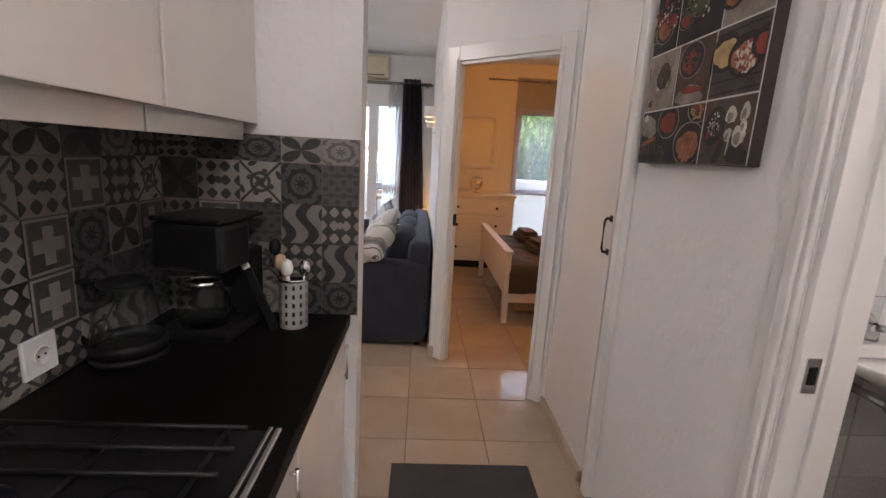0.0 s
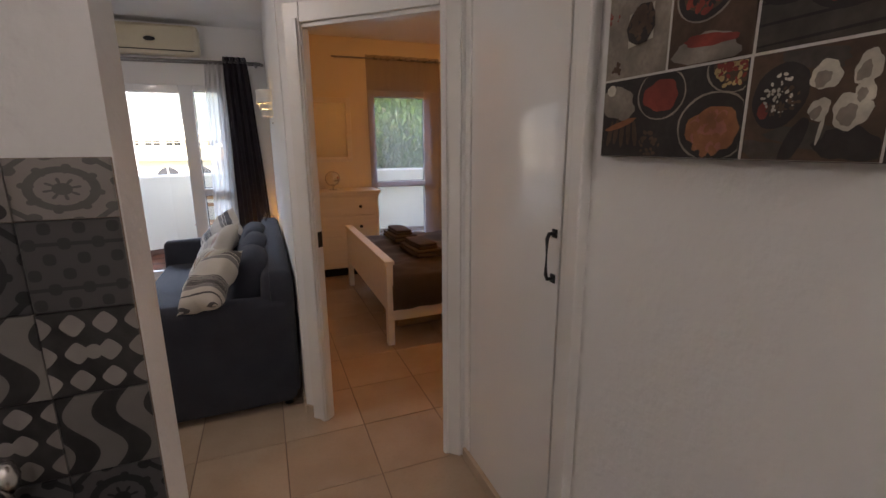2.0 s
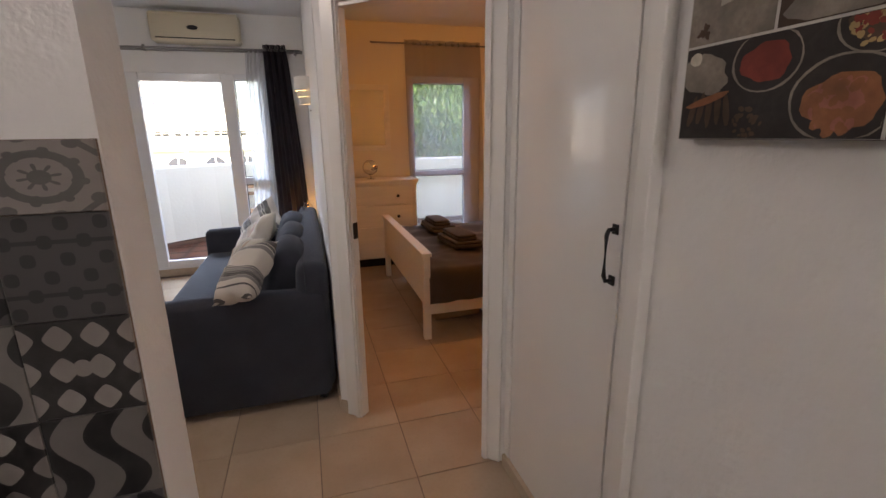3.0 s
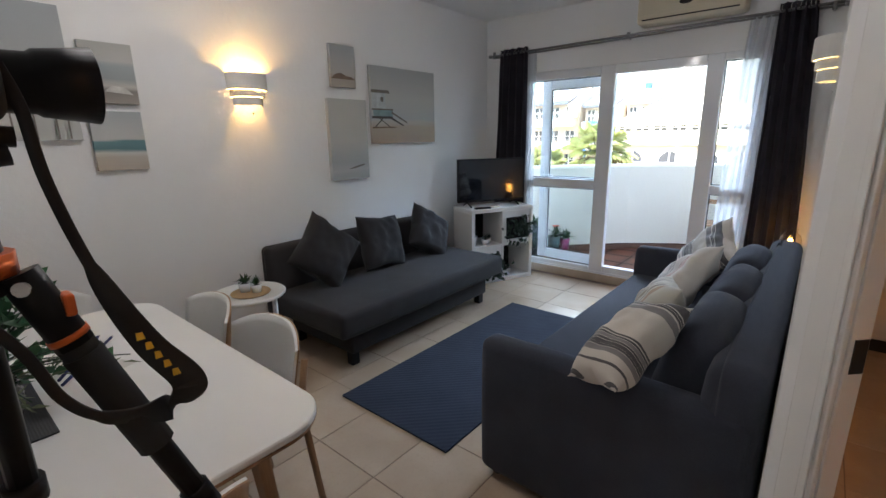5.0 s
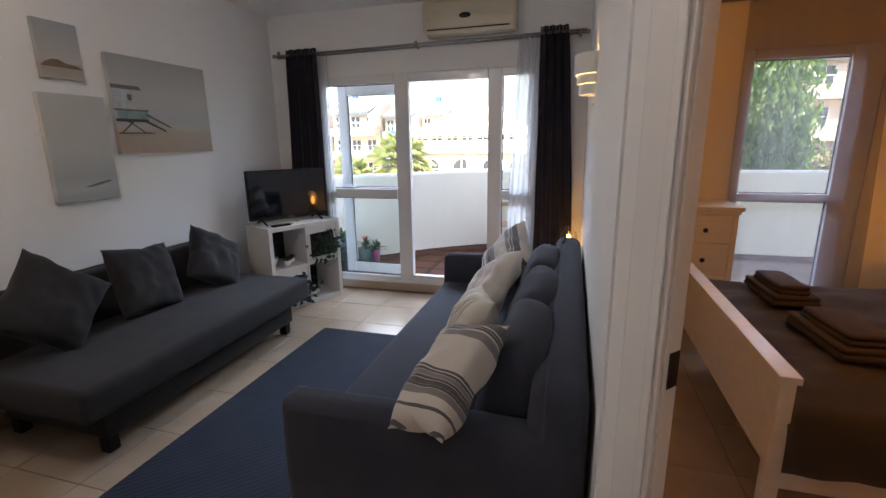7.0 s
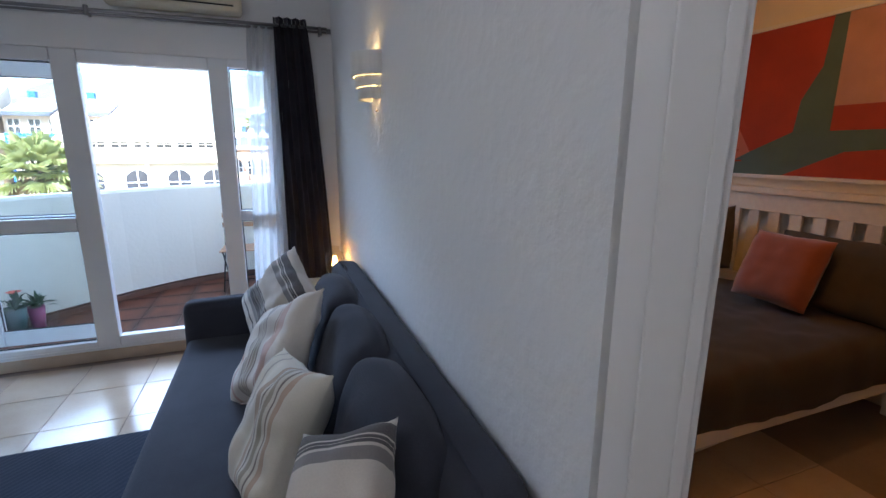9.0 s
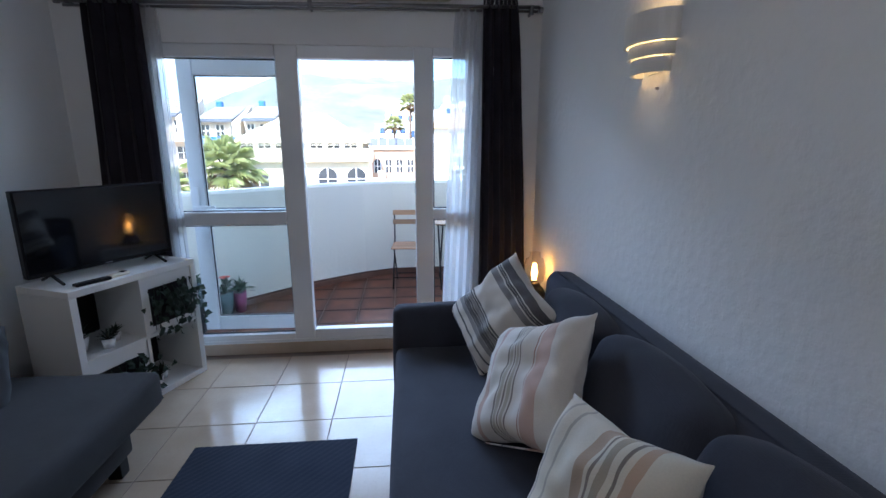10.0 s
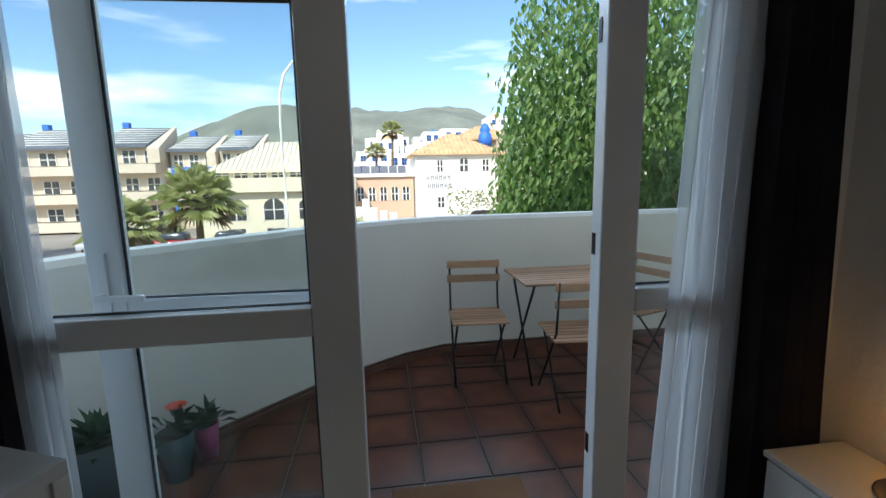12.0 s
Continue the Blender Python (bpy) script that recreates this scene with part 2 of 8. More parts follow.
M_SKIRT = surface("beige_skirting_tile", (0.55, 0.44, 0.33), 0.25, vary=0.12, large=5)
M_TERRA = floor_tile("terracotta_tile", (0.10, 0.034, 0.018), (0.19, 0.066, 0.032), 0.36, 4.0, edge=(0.045, 0.022, 0.016))
M_TERRA_GROUT = surface("pale_grout", (0.30, 0.23, 0.18), 0.9, vary=0.2)
M_PVC = surface("white_window_frame", (0.80, 0.81, 0.82), 0.3, vary=0.05, bump=0.03, coat=0.2)
M_GASKET = surface("black_gasket", (0.02, 0.025, 0.03), 0.5)
M_GLASS = clear_glass("window_glass")
M_LAMP_GLASS = clear_glass("lamp_glass", 0.9, (0.98, 0.93, 0.85))
M_SOFA = woven("charcoal_weave", (0.042, 0.045, 0.060), (0.058, 0.062, 0.080))
M_SOFA_L = woven("dark_grey_weave", (0.034, 0.033, 0.035), (0.046, 0.044, 0.047))
M_RUG = woven("navy_rug", (0.016, 0.022, 0.040), (0.024, 0.031, 0.052), 200)
M_DRAPE = woven("dark_curtain_cloth", (0.062, 0.054, 0.070), (0.085, 0.075, 0.094), 500)
M_SHEER = sheer("white_net", (0.92, 0.93, 0.95), 0.30)
M_SHEER_BED = sheer("greyish_net", (0.30, 0.285, 0.33), 0.54)
M_BLACK = surface("black_plastic_and_shade", (0.013, 0.013, 0.014), 0.38, vary=0.2)
M_RUBBER = surface("black_foam", (0.022, 0.021, 0.022), 0.9, vary=0.2, bump=0.4)
M_IRON = surface("black_iron", (0.03, 0.03, 0.032), 0.45, 0.6, vary=0.2)
M_STEEL = surface("brushed_steel", (0.62, 0.61, 0.60), 0.25, 1.0, vary=0.06)
M_ROD = surface("dull_rod_metal", (0.35, 0.34, 0.34), 0.35, 1.0, vary=0.08)
M_ORANGE = surface("orange_anodised_metal", (0.80, 0.16, 0.03), 0.3, 0.5, vary=0.08)
M_WHITE_FURN = surface("white_furniture", (0.78, 0.77, 0.74), 0.35, vary=0.05, bump=0.03)
M_CREAM_FURN = surface("white_stained_pine", (0.78, 0.74, 0.66), 0.4, vary=0.06, stretch=(1, 14, 14), bump=0.06)
M_OAK = surface("oak_wood", (0.38, 0.22, 0.11), 0.5, vary=0.3, large=3, fine=30, stretch=(6, 6, 0.6), bump=0.1)
M_ACACIA = surface("slat_wood", (0.46, 0.27, 0.15), 0.55, vary=0.3, large=3, fine=30, stretch=(0.6, 6, 6), bump=0.1, per_object=0.3)
M_WORKTOP = surface("black_worktop", (0.006, 0.0052, 0.005), 0.42, vary=0.3, large=6, fine=120, bump=0.03)
M_DUVET = surface("taupe_cotton", (0.135, 0.105, 0.085), 0.9, vary=0.15, large=4, fine=300, bump=0.2, sheen=0.2)
M_TOWEL = woven("brown_towel", (0.085, 0.065, 0.055), (0.11, 0.085, 0.07), 500)
M_CERAMIC = surface("white_ceramic", (0.82, 0.82, 0.80), 0.12, vary=0.03, bump=0.02, coat=0.4)
M_CLAY_LAMP = surface("matt_white_clay", (0.80, 0.78, 0.73), 0.6, vary=0.05, bump=0.08)
M_AC = surface("cream_plastic", (0.66, 0.59, 0.44), 0.4, vary=0.05)
M_SCREEN = surface("tv_screen", (0.008, 0.009, 0.012), 0.05, vary=0.1, bump=0.0, rough_vary=0.02)
M_MIRROR = surface("mirror_silver", (0.85, 0.86, 0.86), 0.02, 1.0, vary=0.01, bump=0.0, rough_vary=0.01)
M_LEAF = leafy("houseplant_leaf", (0.03, 0.075, 0.03), (0.06, 0.13, 0.045))
M_LEAF_DARK = leafy("dusty_ivy_leaf", (0.022, 0.042, 0.028), (0.045, 0.075, 0.05))
M_JUTE = surface("jute_mat", (0.42, 0.28, 0.15), 0.95, vary=0.3, fine=220, bump=0.5)
M_COIR = surface("coir_mat", (0.19, 0.095, 0.042), 0.98, vary=0.35, fine=260, bump=0.7, depth=0.006)
M_FLAME = glowing("lamp_filament", (1.0, 0.50, 0.10), 11.0)
M_SOIL_SHADE = surface("potting_soil_and_hedge_shade", (0.03, 0.02, 0.014), 0.95, vary=0.4)


# mesh helpers
def box(bm, x0, y0, z0, x1, y1, z1, bevel=0.0, segs=2):
    vs = [bm.verts.new((x, y, z)) for x in (x0, x1) for y in (y0, y1) for z in (z0, z1)]
    fs = [bm.faces.new([vs[i] for i in q]) for q in ((0, 1, 3, 2), (4, 6, 7, 5), (0, 4, 5, 1), (2, 3, 7, 6), (0, 2, 6, 4), (1, 5, 7, 3))]
    if bevel:
        edges = {e for f in fs for e in f.edges}
        bmesh.ops.bevel(bm, geom=list(edges), offset=bevel, segments=segs, affect="EDGES", profile=0.5)
    return vs


def boxed(*dims, bevel=0.0, segs=2):
    bm = bmesh.new()
    box(bm, *dims, bevel=bevel, segs=segs)
    return bm


def rod(bm, p, q, r, r2=None, segs=12, caps=True):
    p, q = Vector(p), Vector(q)
    r2 = r if r2 is None else r2
    d = q - p
    turn = d.to_track_quat("Z", "Y").to_matrix()
    rings = []
    for c, rad in ((p, r), (q, r2)):
        rings.append([bm.verts.new(c + turn @ Vector((rad * math.cos(a), rad * math.sin(a), 0))) for a in [2 * math.pi * i / segs for i in range(segs)]])
    for i in range(segs):
        j = (i + 1) % segs
        f = bm.faces.new((rings[0][i], rings[0][j], rings[1][j], rings[1][i]))
        f.smooth = True
    if caps:
        bm.faces.new(list(reversed(rings[0])))
        bm.faces.new(rings[1])


def rodded(*runs, segs=12):
    bm = bmesh.new()
    for run in runs:
        rod(bm, *run, segs=segs)
    return bm


def tube(bm, points, r, segs=8):
    pts = [Vector(p) for p in points]
    rings = []
    for i, p in enumerate(pts):
        d = (pts[min(i + 1, len(pts) - 1)] - pts[max(i - 1, 0)]).normalized()
        turn = d.to_track_quat("Z", "Y").to_matrix()
        rings.append([bm.verts.new(p + turn @ Vector((r * math.cos(a), r * math.sin(a), 0))) for a in [2 * math.pi * k / segs for k in range(segs)]])
    for a, b in zip(rings, rings[1:]):
        for k in range(segs):
            f = bm.faces.new((a[k], a[(k + 1) % segs], b[(k + 1) % segs], b[k]))
            f.smooth = True
    bm.faces.new(list(reversed(rings[0])))
    bm.faces.new(rings[-1])


def lathe(bm, profile, segs=24, centre=(0, 0, 0), sweep=360.0):
    """Turn (radius, height) pairs round z."""
    full = sweep >= 360
    n = segs if full else segs + 1
    rings = []
    for r, z in profile:
        rings.append([bm.verts.new((centre[0] + r * math.cos(radians(sweep) * k / segs), centre[1] + r * math.sin(radians(sweep) * k / segs), centre[2] + z)) for k in range(n)])
    for a, b in zip(rings, rings[1:]):
        for k in range(segs):
            f = bm.faces.new((a[k], a[(k + 1) % n], b[(k + 1) % n], b[k]))
            f.smooth = True


def lathed(profile, segs=24, centre=(0, 0, 0)):
    bm = bmesh.new()
    lathe(bm, profile, segs, centre)
    bmesh.ops.remove_doubles(bm, verts=bm.verts, dist=1e-5)
    return bm


def pillow_bm(w, h, d, n=18, wrinkle=0.006, seed=0.0, pinch=0.06):
    """A stuffed cushion: width along x, height along z, thick along y."""
    bm = bmesh.new()
    sides = []
    for s in (1, -1):
        rows = []
        for i in range(n + 1):
            row = []
            for j in range(n + 1):
                u, v = 2 * i / n - 1, 2 * j / n - 1
                fall = max(0.0, (1 - u ** 4) * (1 - v ** 4)) ** 0.55
                pull = 1 - pinch * (1 - abs(u * v)) * (abs(u) ** 6 + abs(v) ** 6) * 0.9
                x, z = u * w / 2 * pull, v * h / 2 * pull
                lump = noise.noise(Vector((x * 7 + seed, s * 3.1 + seed, z * 7))) + 0.6 * noise.noise(Vector((x * 16 + seed, s * 2.0, z * 16 - seed)))
                row.append(bm.verts.new((x, s * (d / 2 * fall + 0.002) + s * lump * wrinkle * fall, z + lump * wrinkle * 0.3)))
            rows.append(row)
        for i in range(n):
            for j in range(n):
                q = (rows[i][j], rows[i + 1][j], rows[i + 1][j + 1], rows[i][j + 1])
                f = bm.faces.new(q if s < 0 else tuple(reversed(q)))
                f.smooth = True
        sides.append(rows)
    a, b = sides
    ring = [(i, 0) for i in range(n)] + [(n, j) for j in range(n)] + [(i, n) for i in range(n, 0, -1)] + [(0, j) for j in range(n, 0, -1)]
    for (i, j), (k, l) in zip(ring, ring[1:] + ring[:1]):
        f = bm.faces.new((a[i][j], a[k][l], b[k][l], b[i][j]))
        f.smooth = True
    return bm


def soft_box(x0, y0, z0, x1, y1, z1, r=0.04, puff=0.012, cuts=6, seed=0.0, segs=4):
    """An upholstered block: rounded edges and a slight swell."""
    bm = bmesh.new()
    c = Vector(((x0 + x1) / 2, (y0 + y1) / 2, (z0 + z1) / 2))
    half = Vector((abs(x1 - x0) / 2, abs(y1 - y0) / 2, abs(z1 - z0) / 2))
    r = min(r, 0.98 * min(half))
    lines = []
    for h in half:
        rim = [-h + r * (1 - math.cos(math.pi / 2 * k / segs)) for k in range(segs)]
        mid = [-h + r + 2 * (h - r) * k / (cuts + 1) for k in range(cuts + 2)]
        lines.append(rim + mid + [-v for v in reversed(rim)])
    n = len(lines[0]) - 1
    made = {}

    def corner(*key):
        if key not in made:
            p = Vector([lines[a][key[a]] for a in range(3)])
            core = Vector([max(-half[a] + r, min(half[a] - r, p[a])) for a in range(3)])
            off = p - core
            made[key] = bm.verts.new(c + core + (off.normalized() * r if off.length > 1e-9 else off))
        return made[key]

    for axis in range(3):
        for side in (0, n):
            for i in range(n):
                for j in range(n):
                    quad = []
                    for a, b in ((i, j), (i + 1, j), (i + 1, j + 1), (i, j + 1)):
                        key = [0, 0, 0]
                        key[axis], key[(axis + 1) % 3], key[(axis + 2) % 3] = side, a, b
                        quad.append(corner(*key))
                    bm.faces.new(quad if side else quad[::-1]).smooth = True
    for v in bm.verts:
        p = v.co - c
        u = [p[i] / half[i] for i in range(3)]
        for i in range(3):
            j, k = (i + 1) % 3, (i + 2) % 3
            g = max(0.0, (1 - u[j] ** 2) * (1 - u[k] ** 2))
            v.co[i] += puff * g * u[i]
        v.co += Vector((0, 0, 0.004)) * noise.noise(v.co * 6 + Vector((seed, 0, 0)))
    return bm


def flat(bm, corners):
    return bm.faces.new([bm.verts.new(c) for c in corners])


def fan_leaf(bm, base, way, normal, length, width, bend=0.25):
    """One pointed leaf of six triangles, folded along its rib."""
    base, way = Vector(base), Vector(way).normalized()
    side = way.cross(Vector(normal)).normalized()
    up = side.cross(way).normalized()
    mid = base + way * length * 0.45 - up * 0.0
    tip = base + way * length - up * length * bend
    a = bm.verts.new(base)
    l = bm.verts.new(mid + side * width / 2 + up * width * 0.15)
    r = bm.verts.new(mid - side * width / 2 + up * width * 0.15)
    m = bm.verts.new(mid)
    t = bm.verts.new(tip)
    for tri in ((a, l, m), (a, m, r), (l, t, m), (m, t, r)):
        bm.faces.new(tri)


def mesh_ob(name, bm, material):
    bmesh.ops.recalc_face_normals(bm, faces=bm.faces[:])
    me = bpy.data.meshes.new(name)
    bm.to_mesh(me)
    bm.free()
    for mt in material if isinstance(material, (list, tuple)) else [material]:
        me.materials.append(mt)
    return new(name, me)


def part(name, bm, material, parent, label=""):
    ob = mesh_ob(name, bm, material)
    ob.parent = parent
    return tagged(ob, label=label)


def thing(name, label, category, m=None, group="", kind=""):
    ob = new(name)
    ob.empty_display_size = 0.1
    if m is not None:
        ob.matrix_basis = m
    return tagged(ob, label, category, group, kind)


def single(name, bm, material, label, category, m=None, group="", kind=""):
    ob = mesh_ob(name, bm, material)
    if m is not None:
        ob.matrix_basis = m
    return tagged(ob, label, category, group, kind)


def structure(name, bm, material, label, category):
    return single(name, bm, material, label, category, kind="structure")


def dull(m, level):
    m.node_tree.nodes["Principled BSDF"].inputs["Specular IOR Level"].default_value = level


dull(M_WORKTOP, 0.05)
dull(M_BLACK, 0.16)
dull(M_TILE, 0.24)
dull(M_TERRA, 0.25)

# the shell of the flat
CEIL = 2.69


def wall(name, boxes, material, label):
    bm = bmesh.new()
    for b in boxes:
        box(bm, *b)
    return structure(name, bm, material, label, "wall")


wall("wall_west", [(-2.95, 1.78, 0, -2.80, 6.45, CEIL)], M_WALL_SMOOTH, "white painted plaster wall of the living room")
WIN = (-2.40, -0.16, 0.08, 2.11)      # living room window: x0, x1, z0, z1
BWIN = (1.36, 2.26, 0.05, 2.13)       # bedroom glazed door
wall("wall_north", [(-2.95, 6.45, 0, WIN[0], 6.65, CEIL), (WIN[0], 6.45, WIN[3], WIN[1], 6.65, CEIL), (WIN[0], 6.45, -0.1, WIN[1], 6.65, WIN[2]),
                    (WIN[1], 6.45, 0, 0.30, 6.65, CEIL)], M_WALL_SMOOTH, "white plaster wall round the balcony window")
wall("wall_bedroom_north", [(0.30, 6.45, 0, BWIN[0], 6.65, CEIL), (BWIN[0], 6.45, BWIN[3], BWIN[1], 6.65, CEIL), (BWIN[0], 6.45, -0.1, BWIN[1], 6.65, BWIN[2]),
                            (BWIN[1], 6.45, 0, 3.2, 6.65, CEIL)], M_BEDWALL, "cream plaster bedroom wall with a glazed door")
wall("wall_east", [(0.24, 3.33, 0, 0.30, 6.45, CEIL)], M_WALL, "rough white plaster wall beside the sofa")
wall("wall_bedroom_west", [(0.30, 3.37, 0, 0.36, 6.45, CEIL)], M_BEDWALL, "cream plaster bedroom wall")
wall("wall_kitchen_partition", [(-2.95, 1.66, 0, -0.065, 1.78, CEIL)], M_WALL, "white plaster partition with a rounded bare end")
wall("wall_kitchen_west", [(-0.80, -1.3, 0, -0.68, 1.66, CEIL)], M_WALL_SMOOTH, "plaster wall behind the kitchen units")
wall("wall_south", [(-0.80, -1.42, 0, 2.7, -1.3, CEIL)], M_WALL_SMOOTH, "plain white entrance wall")
wall("wall_corridor_east", [(0.94, 1.075, 0, 1.04, 1.955, CEIL), (0.94, 0.25, 2.05, 1.04, 1.075, CEIL), (0.94, -1.3, 0, 1.04, 0.25, CEIL)], M_WALL,
     "rough white plaster corridor wall with a doorway")
wall("wall_closet", [(0.955, 1.955, 2.44, 1.04, 2.67, CEIL), (1.60, 1.90, 0, 1.66, 2.60, CEIL)], M_WALL_SMOOTH, "white plaster round the built-in closet")
wall("wall_bedroom_south", [(0.95, 2.60, 0, 3.2, 2.68, CEIL)], M_BEDWALL, "cream plaster bedroom wall")
wall("wall_bedroom_east", [(3.08, 2.68, 0, 3.2, 6.45, CEIL)], M_BEDWALL, "cream plaster wall behind the headboard")
wall("wall_bathroom", [(1.04, 1.82, 0, 2.7, 1.90, CEIL), (2.6, -1.3, 0, 2.7, 1.82, CEIL)], M_WALL_SMOOTH, "plaster bathroom wall behind tiles")

# the slanted wall with the bedroom doorway
DA, DB = Vector((0.245, 3.315, 0)), Vector((0.925, 2.668, 0))
D_LEN = (DB - DA).length
D_TURN = math.degrees(math.atan2(DB.y - DA.y, DB.x - DA.x))
D_POSE = pose(DA.x, DA.y, 0, 0, 0, D_TURN)      # local x runs along the wall, local y into the bedroom
bm = bmesh.new()
box(bm, 0, 0, 0, 0.115, 0.045, CEIL)
box(bm, 0.845, 0, 0, D_LEN, 0.06, CEIL)
box(bm, 0.115, 0, 2.05, 0.845, 0.06, CEIL)
w = structure("wall_diagonal", bm, M_WALL_SMOOTH, "white plaster wall set at an angle round the bedroom doorway", "wall")
w.matrix_basis = D_POSE

floor = structure("floor", boxed(-2.95, -1.42, -0.12, 3.2, 6.65, -0.004), M_GROUT, "cream ceramic tiled floor with dark joints", "floor")
for cname, dims in (("ceiling", (-2.95, 1.78, CEIL, 0.27, 6.65, CEIL + 0.12)), ("ceiling_bedroom", (0.27, 2.64, CEIL, 3.2, 6.65, CEIL + 0.12)),
                    ("ceiling_corridor", (-0.80, -1.42, CEIL, 2.7, 1.78, CEIL + 0.12)), ("ceiling_hall", (0.27, 1.78, CEIL, 2.7, 2.64, CEIL + 0.12))):
    structure(cname, boxed(*dims), M_CEIL, "plain white painted ceiling", "ceiling")

# skirting
bm = bmesh.new()
box(bm, -2.80, 1.79, 0, -2.788, 6.44, 0.075)
structure("baseboard_west", bm, M_SKIRT, "beige ceramic skirting tiles", "baseboard")
structure("baseboard_window", boxed(-2.78, 6.436, 0, 0.23, 6.449, 0.078), M_SKIRT, "beige tile strip under the window", "baseboard")
bm = bmesh.new()
box(bm, 0.228, 3.35, 0, 0.239, 6.43, 0.07)
structure("baseboard_east", bm, M_SKIRT, "beige ceramic skirting tiles", "baseboard")
structure("baseboard_closet", boxed(0.905, 2.0, 0, 0.94, 2.66, 0.055), M_SKIRT, "beige tile plinth under the closet door", "baseboard")

# bedroom doorway: casing and jamb with a latch plate
door = thing("door_1", "white painted wooden door frame standing open to the bedroom", "door frame", D_POSE, kind="structure")


def casing_bm(x0, x1, z0, z1):
    bm = bmesh.new()
    box(bm, x0, -0.014, z0, x1, 0.0, z1, bevel=0.004)
    return bm


part("casing", casing_bm(0.045, 0.135, 0, 2.12), M_PAINT, door)
part("casing", casing_bm(0.825, 0.915, 0, 2.12), M_PAINT, door)
part("casing", casing_bm(0.136, 0.824, 2.03, 2.12), M_PAINT, door)
part("casing_bead", boxed(0.105, -0.022, 0, 0.125, -0.015, 2.05, bevel=0.003), M_PAINT, door)
part("casing_bead", boxed(0.835, -0.022, 0, 0.855, -0.015, 2.05, bevel=0.003), M_PAINT, door)
part("jamb", boxed(0.116, 0.002, 0, 0.137, 0.05, 2.03, bevel=0.002), M_PAINT, door)
part("jamb", boxed(0.823, 0.002, 0, 0.844, 0.07, 2.03, bevel=0.002), M_PAINT, door)
part("head_jamb", boxed(0.138, 0.002, 2.012, 0.822, 0.07, 2.04, bevel=0.002), M_PAINT, door)
part("strike_plate", boxed(0.1372, 0.012, 0.98, 0.1395, 0.045, 1.06), M_IRON, door, "dark metal strike plate")
part("foot_tile", boxed(0.0, -0.016, 0, 0.044, -0.003, 0.07), M_SKIRT, door, "beige corner skirting tile")

# bathroom doorway
door2 = thing("door_2", "cream painted door frame of the bathroom, standing open", "door frame", pose(0.94, 1.075, 0), kind="structure")
part("casing", boxed(-0.014, 0.0, 0, 0.0, 0.085, 2.12, bevel=0.004), M_PAINT, door2)
part("casing_bead", boxed(-0.026, 0.012, 0, -0.0145, 0.038, 2.12, bevel=0.004), M_PAINT, door2)
part("jamb", boxed(0.002, -0.022, 0, 0.12, -0.001, 2.05, bevel=0.002), M_PAINT, door2)
part("door_stop", boxed(0.06, -0.034, 0, 0.119, -0.0225, 2.05, bevel=0.002), M_PAINT, door2)
part("strike_plate", boxed(0.018, -0.0245, 0.985, 0.05, -0.0222, 1.065), M_STEEL, door2, "steel strike plate")
part("latch_hole", boxed(0.026, -0.026, 1.005, 0.044, -0.0247, 1.045), M_BLACK, door2, "dark latch hole")
part("jamb", boxed(0.002, -0.80, 0, 0.12, -0.78, 2.05, bevel=0.002), M_PAINT, door2)
part("casing", boxed(-0.014, -0.91, 0, 0.0, -0.79, 2.12, bevel=0.004), M_PAINT, door2)
part("head_jamb", boxed(0.002, -0.779, 2.03, 0.12, -0.023, 2.05), M_PAINT, door2)

# closet front
closet = thing("closet", "white lacquered built-in closet door with a black pull", "closet", pose(0.92, 1.975, 0))
part("door_panel", boxed(0.0, 0.02, 0.06, 0.022, 0.64, 2.42, bevel=0.003), M_CUPBOARD, closet)
part("stile", boxed(-0.004, 0.645, 0.06, 0.03, 0.69, 2.44, bevel=0.003), M_PAINT, closet)
part("stile", boxed(0.004, -0.02, 0.06, 0.03, 0.018, 2.44, bevel=0.003), M_PAINT, closet)
part("casing", boxed(-0.014, -0.075, 0.0, 0.03, -0.024, 2.44, bevel=0.004), M_PAINT, closet)
bm = bmesh.new()
tube(bm, [(0.0, 0.045, 1.085), (-0.022, 0.045, 1.085), (-0.028, 0.045, 1.10), (-0.028, 0.045, 1.21), (-0.022, 0.045, 1.225), (0.0, 0.045, 1.225)], 0.006)
box(bm, -0.004, 0.034, 1.072, 0.0, 0.056, 1.098)
box(bm, -0.004, 0.034, 1.212, 0.0, 0.056, 1.238)
part("pull_handle", bm, M_IRON, closet, "black iron pull handle")

# living room window
win = thing("window_1", "white framed balcony window with its door leaf open", "window", kind="structure")
Y0, Y1 = 6.462, 6.532
x0, x1, z0, z1 = WIN


def bar(a, b, c, d, parent=win, name="window_frame", y0=Y0, y1=Y1):
    return part(name, boxed(a, y0, b, c, y1, d, bevel=0.006), M_PVC, parent)


bar(x0, z0, -2.255, z1)
bar(-1.505, z0, -1.365, z1)
bar(-0.612, z0, -0.487, z1)
bar(-0.25, z0, x1, z1)
bar(-2.253, 2.03, -1.507, z1)
bar(-1.363, 2.03, -0.614, z1)
bar(-0.485, 2.055, -0.252, z1)
bar(-2.253, z0, -1.507, 0.14)
bar(-1.363, z0, -0.614, 0.165)
bar(-0.485, z0, -0.252, 0.165)
bar(-2.253, 0.945, -1.507, 1.035)
bar(-0.485, 0.965, -0.252, 1.04)
part("window_sill", boxed(x0 + 0.001, 6.452, 0.062, x1 - 0.001, 6.461, 0.10, bevel=0.003), M_PVC, win)


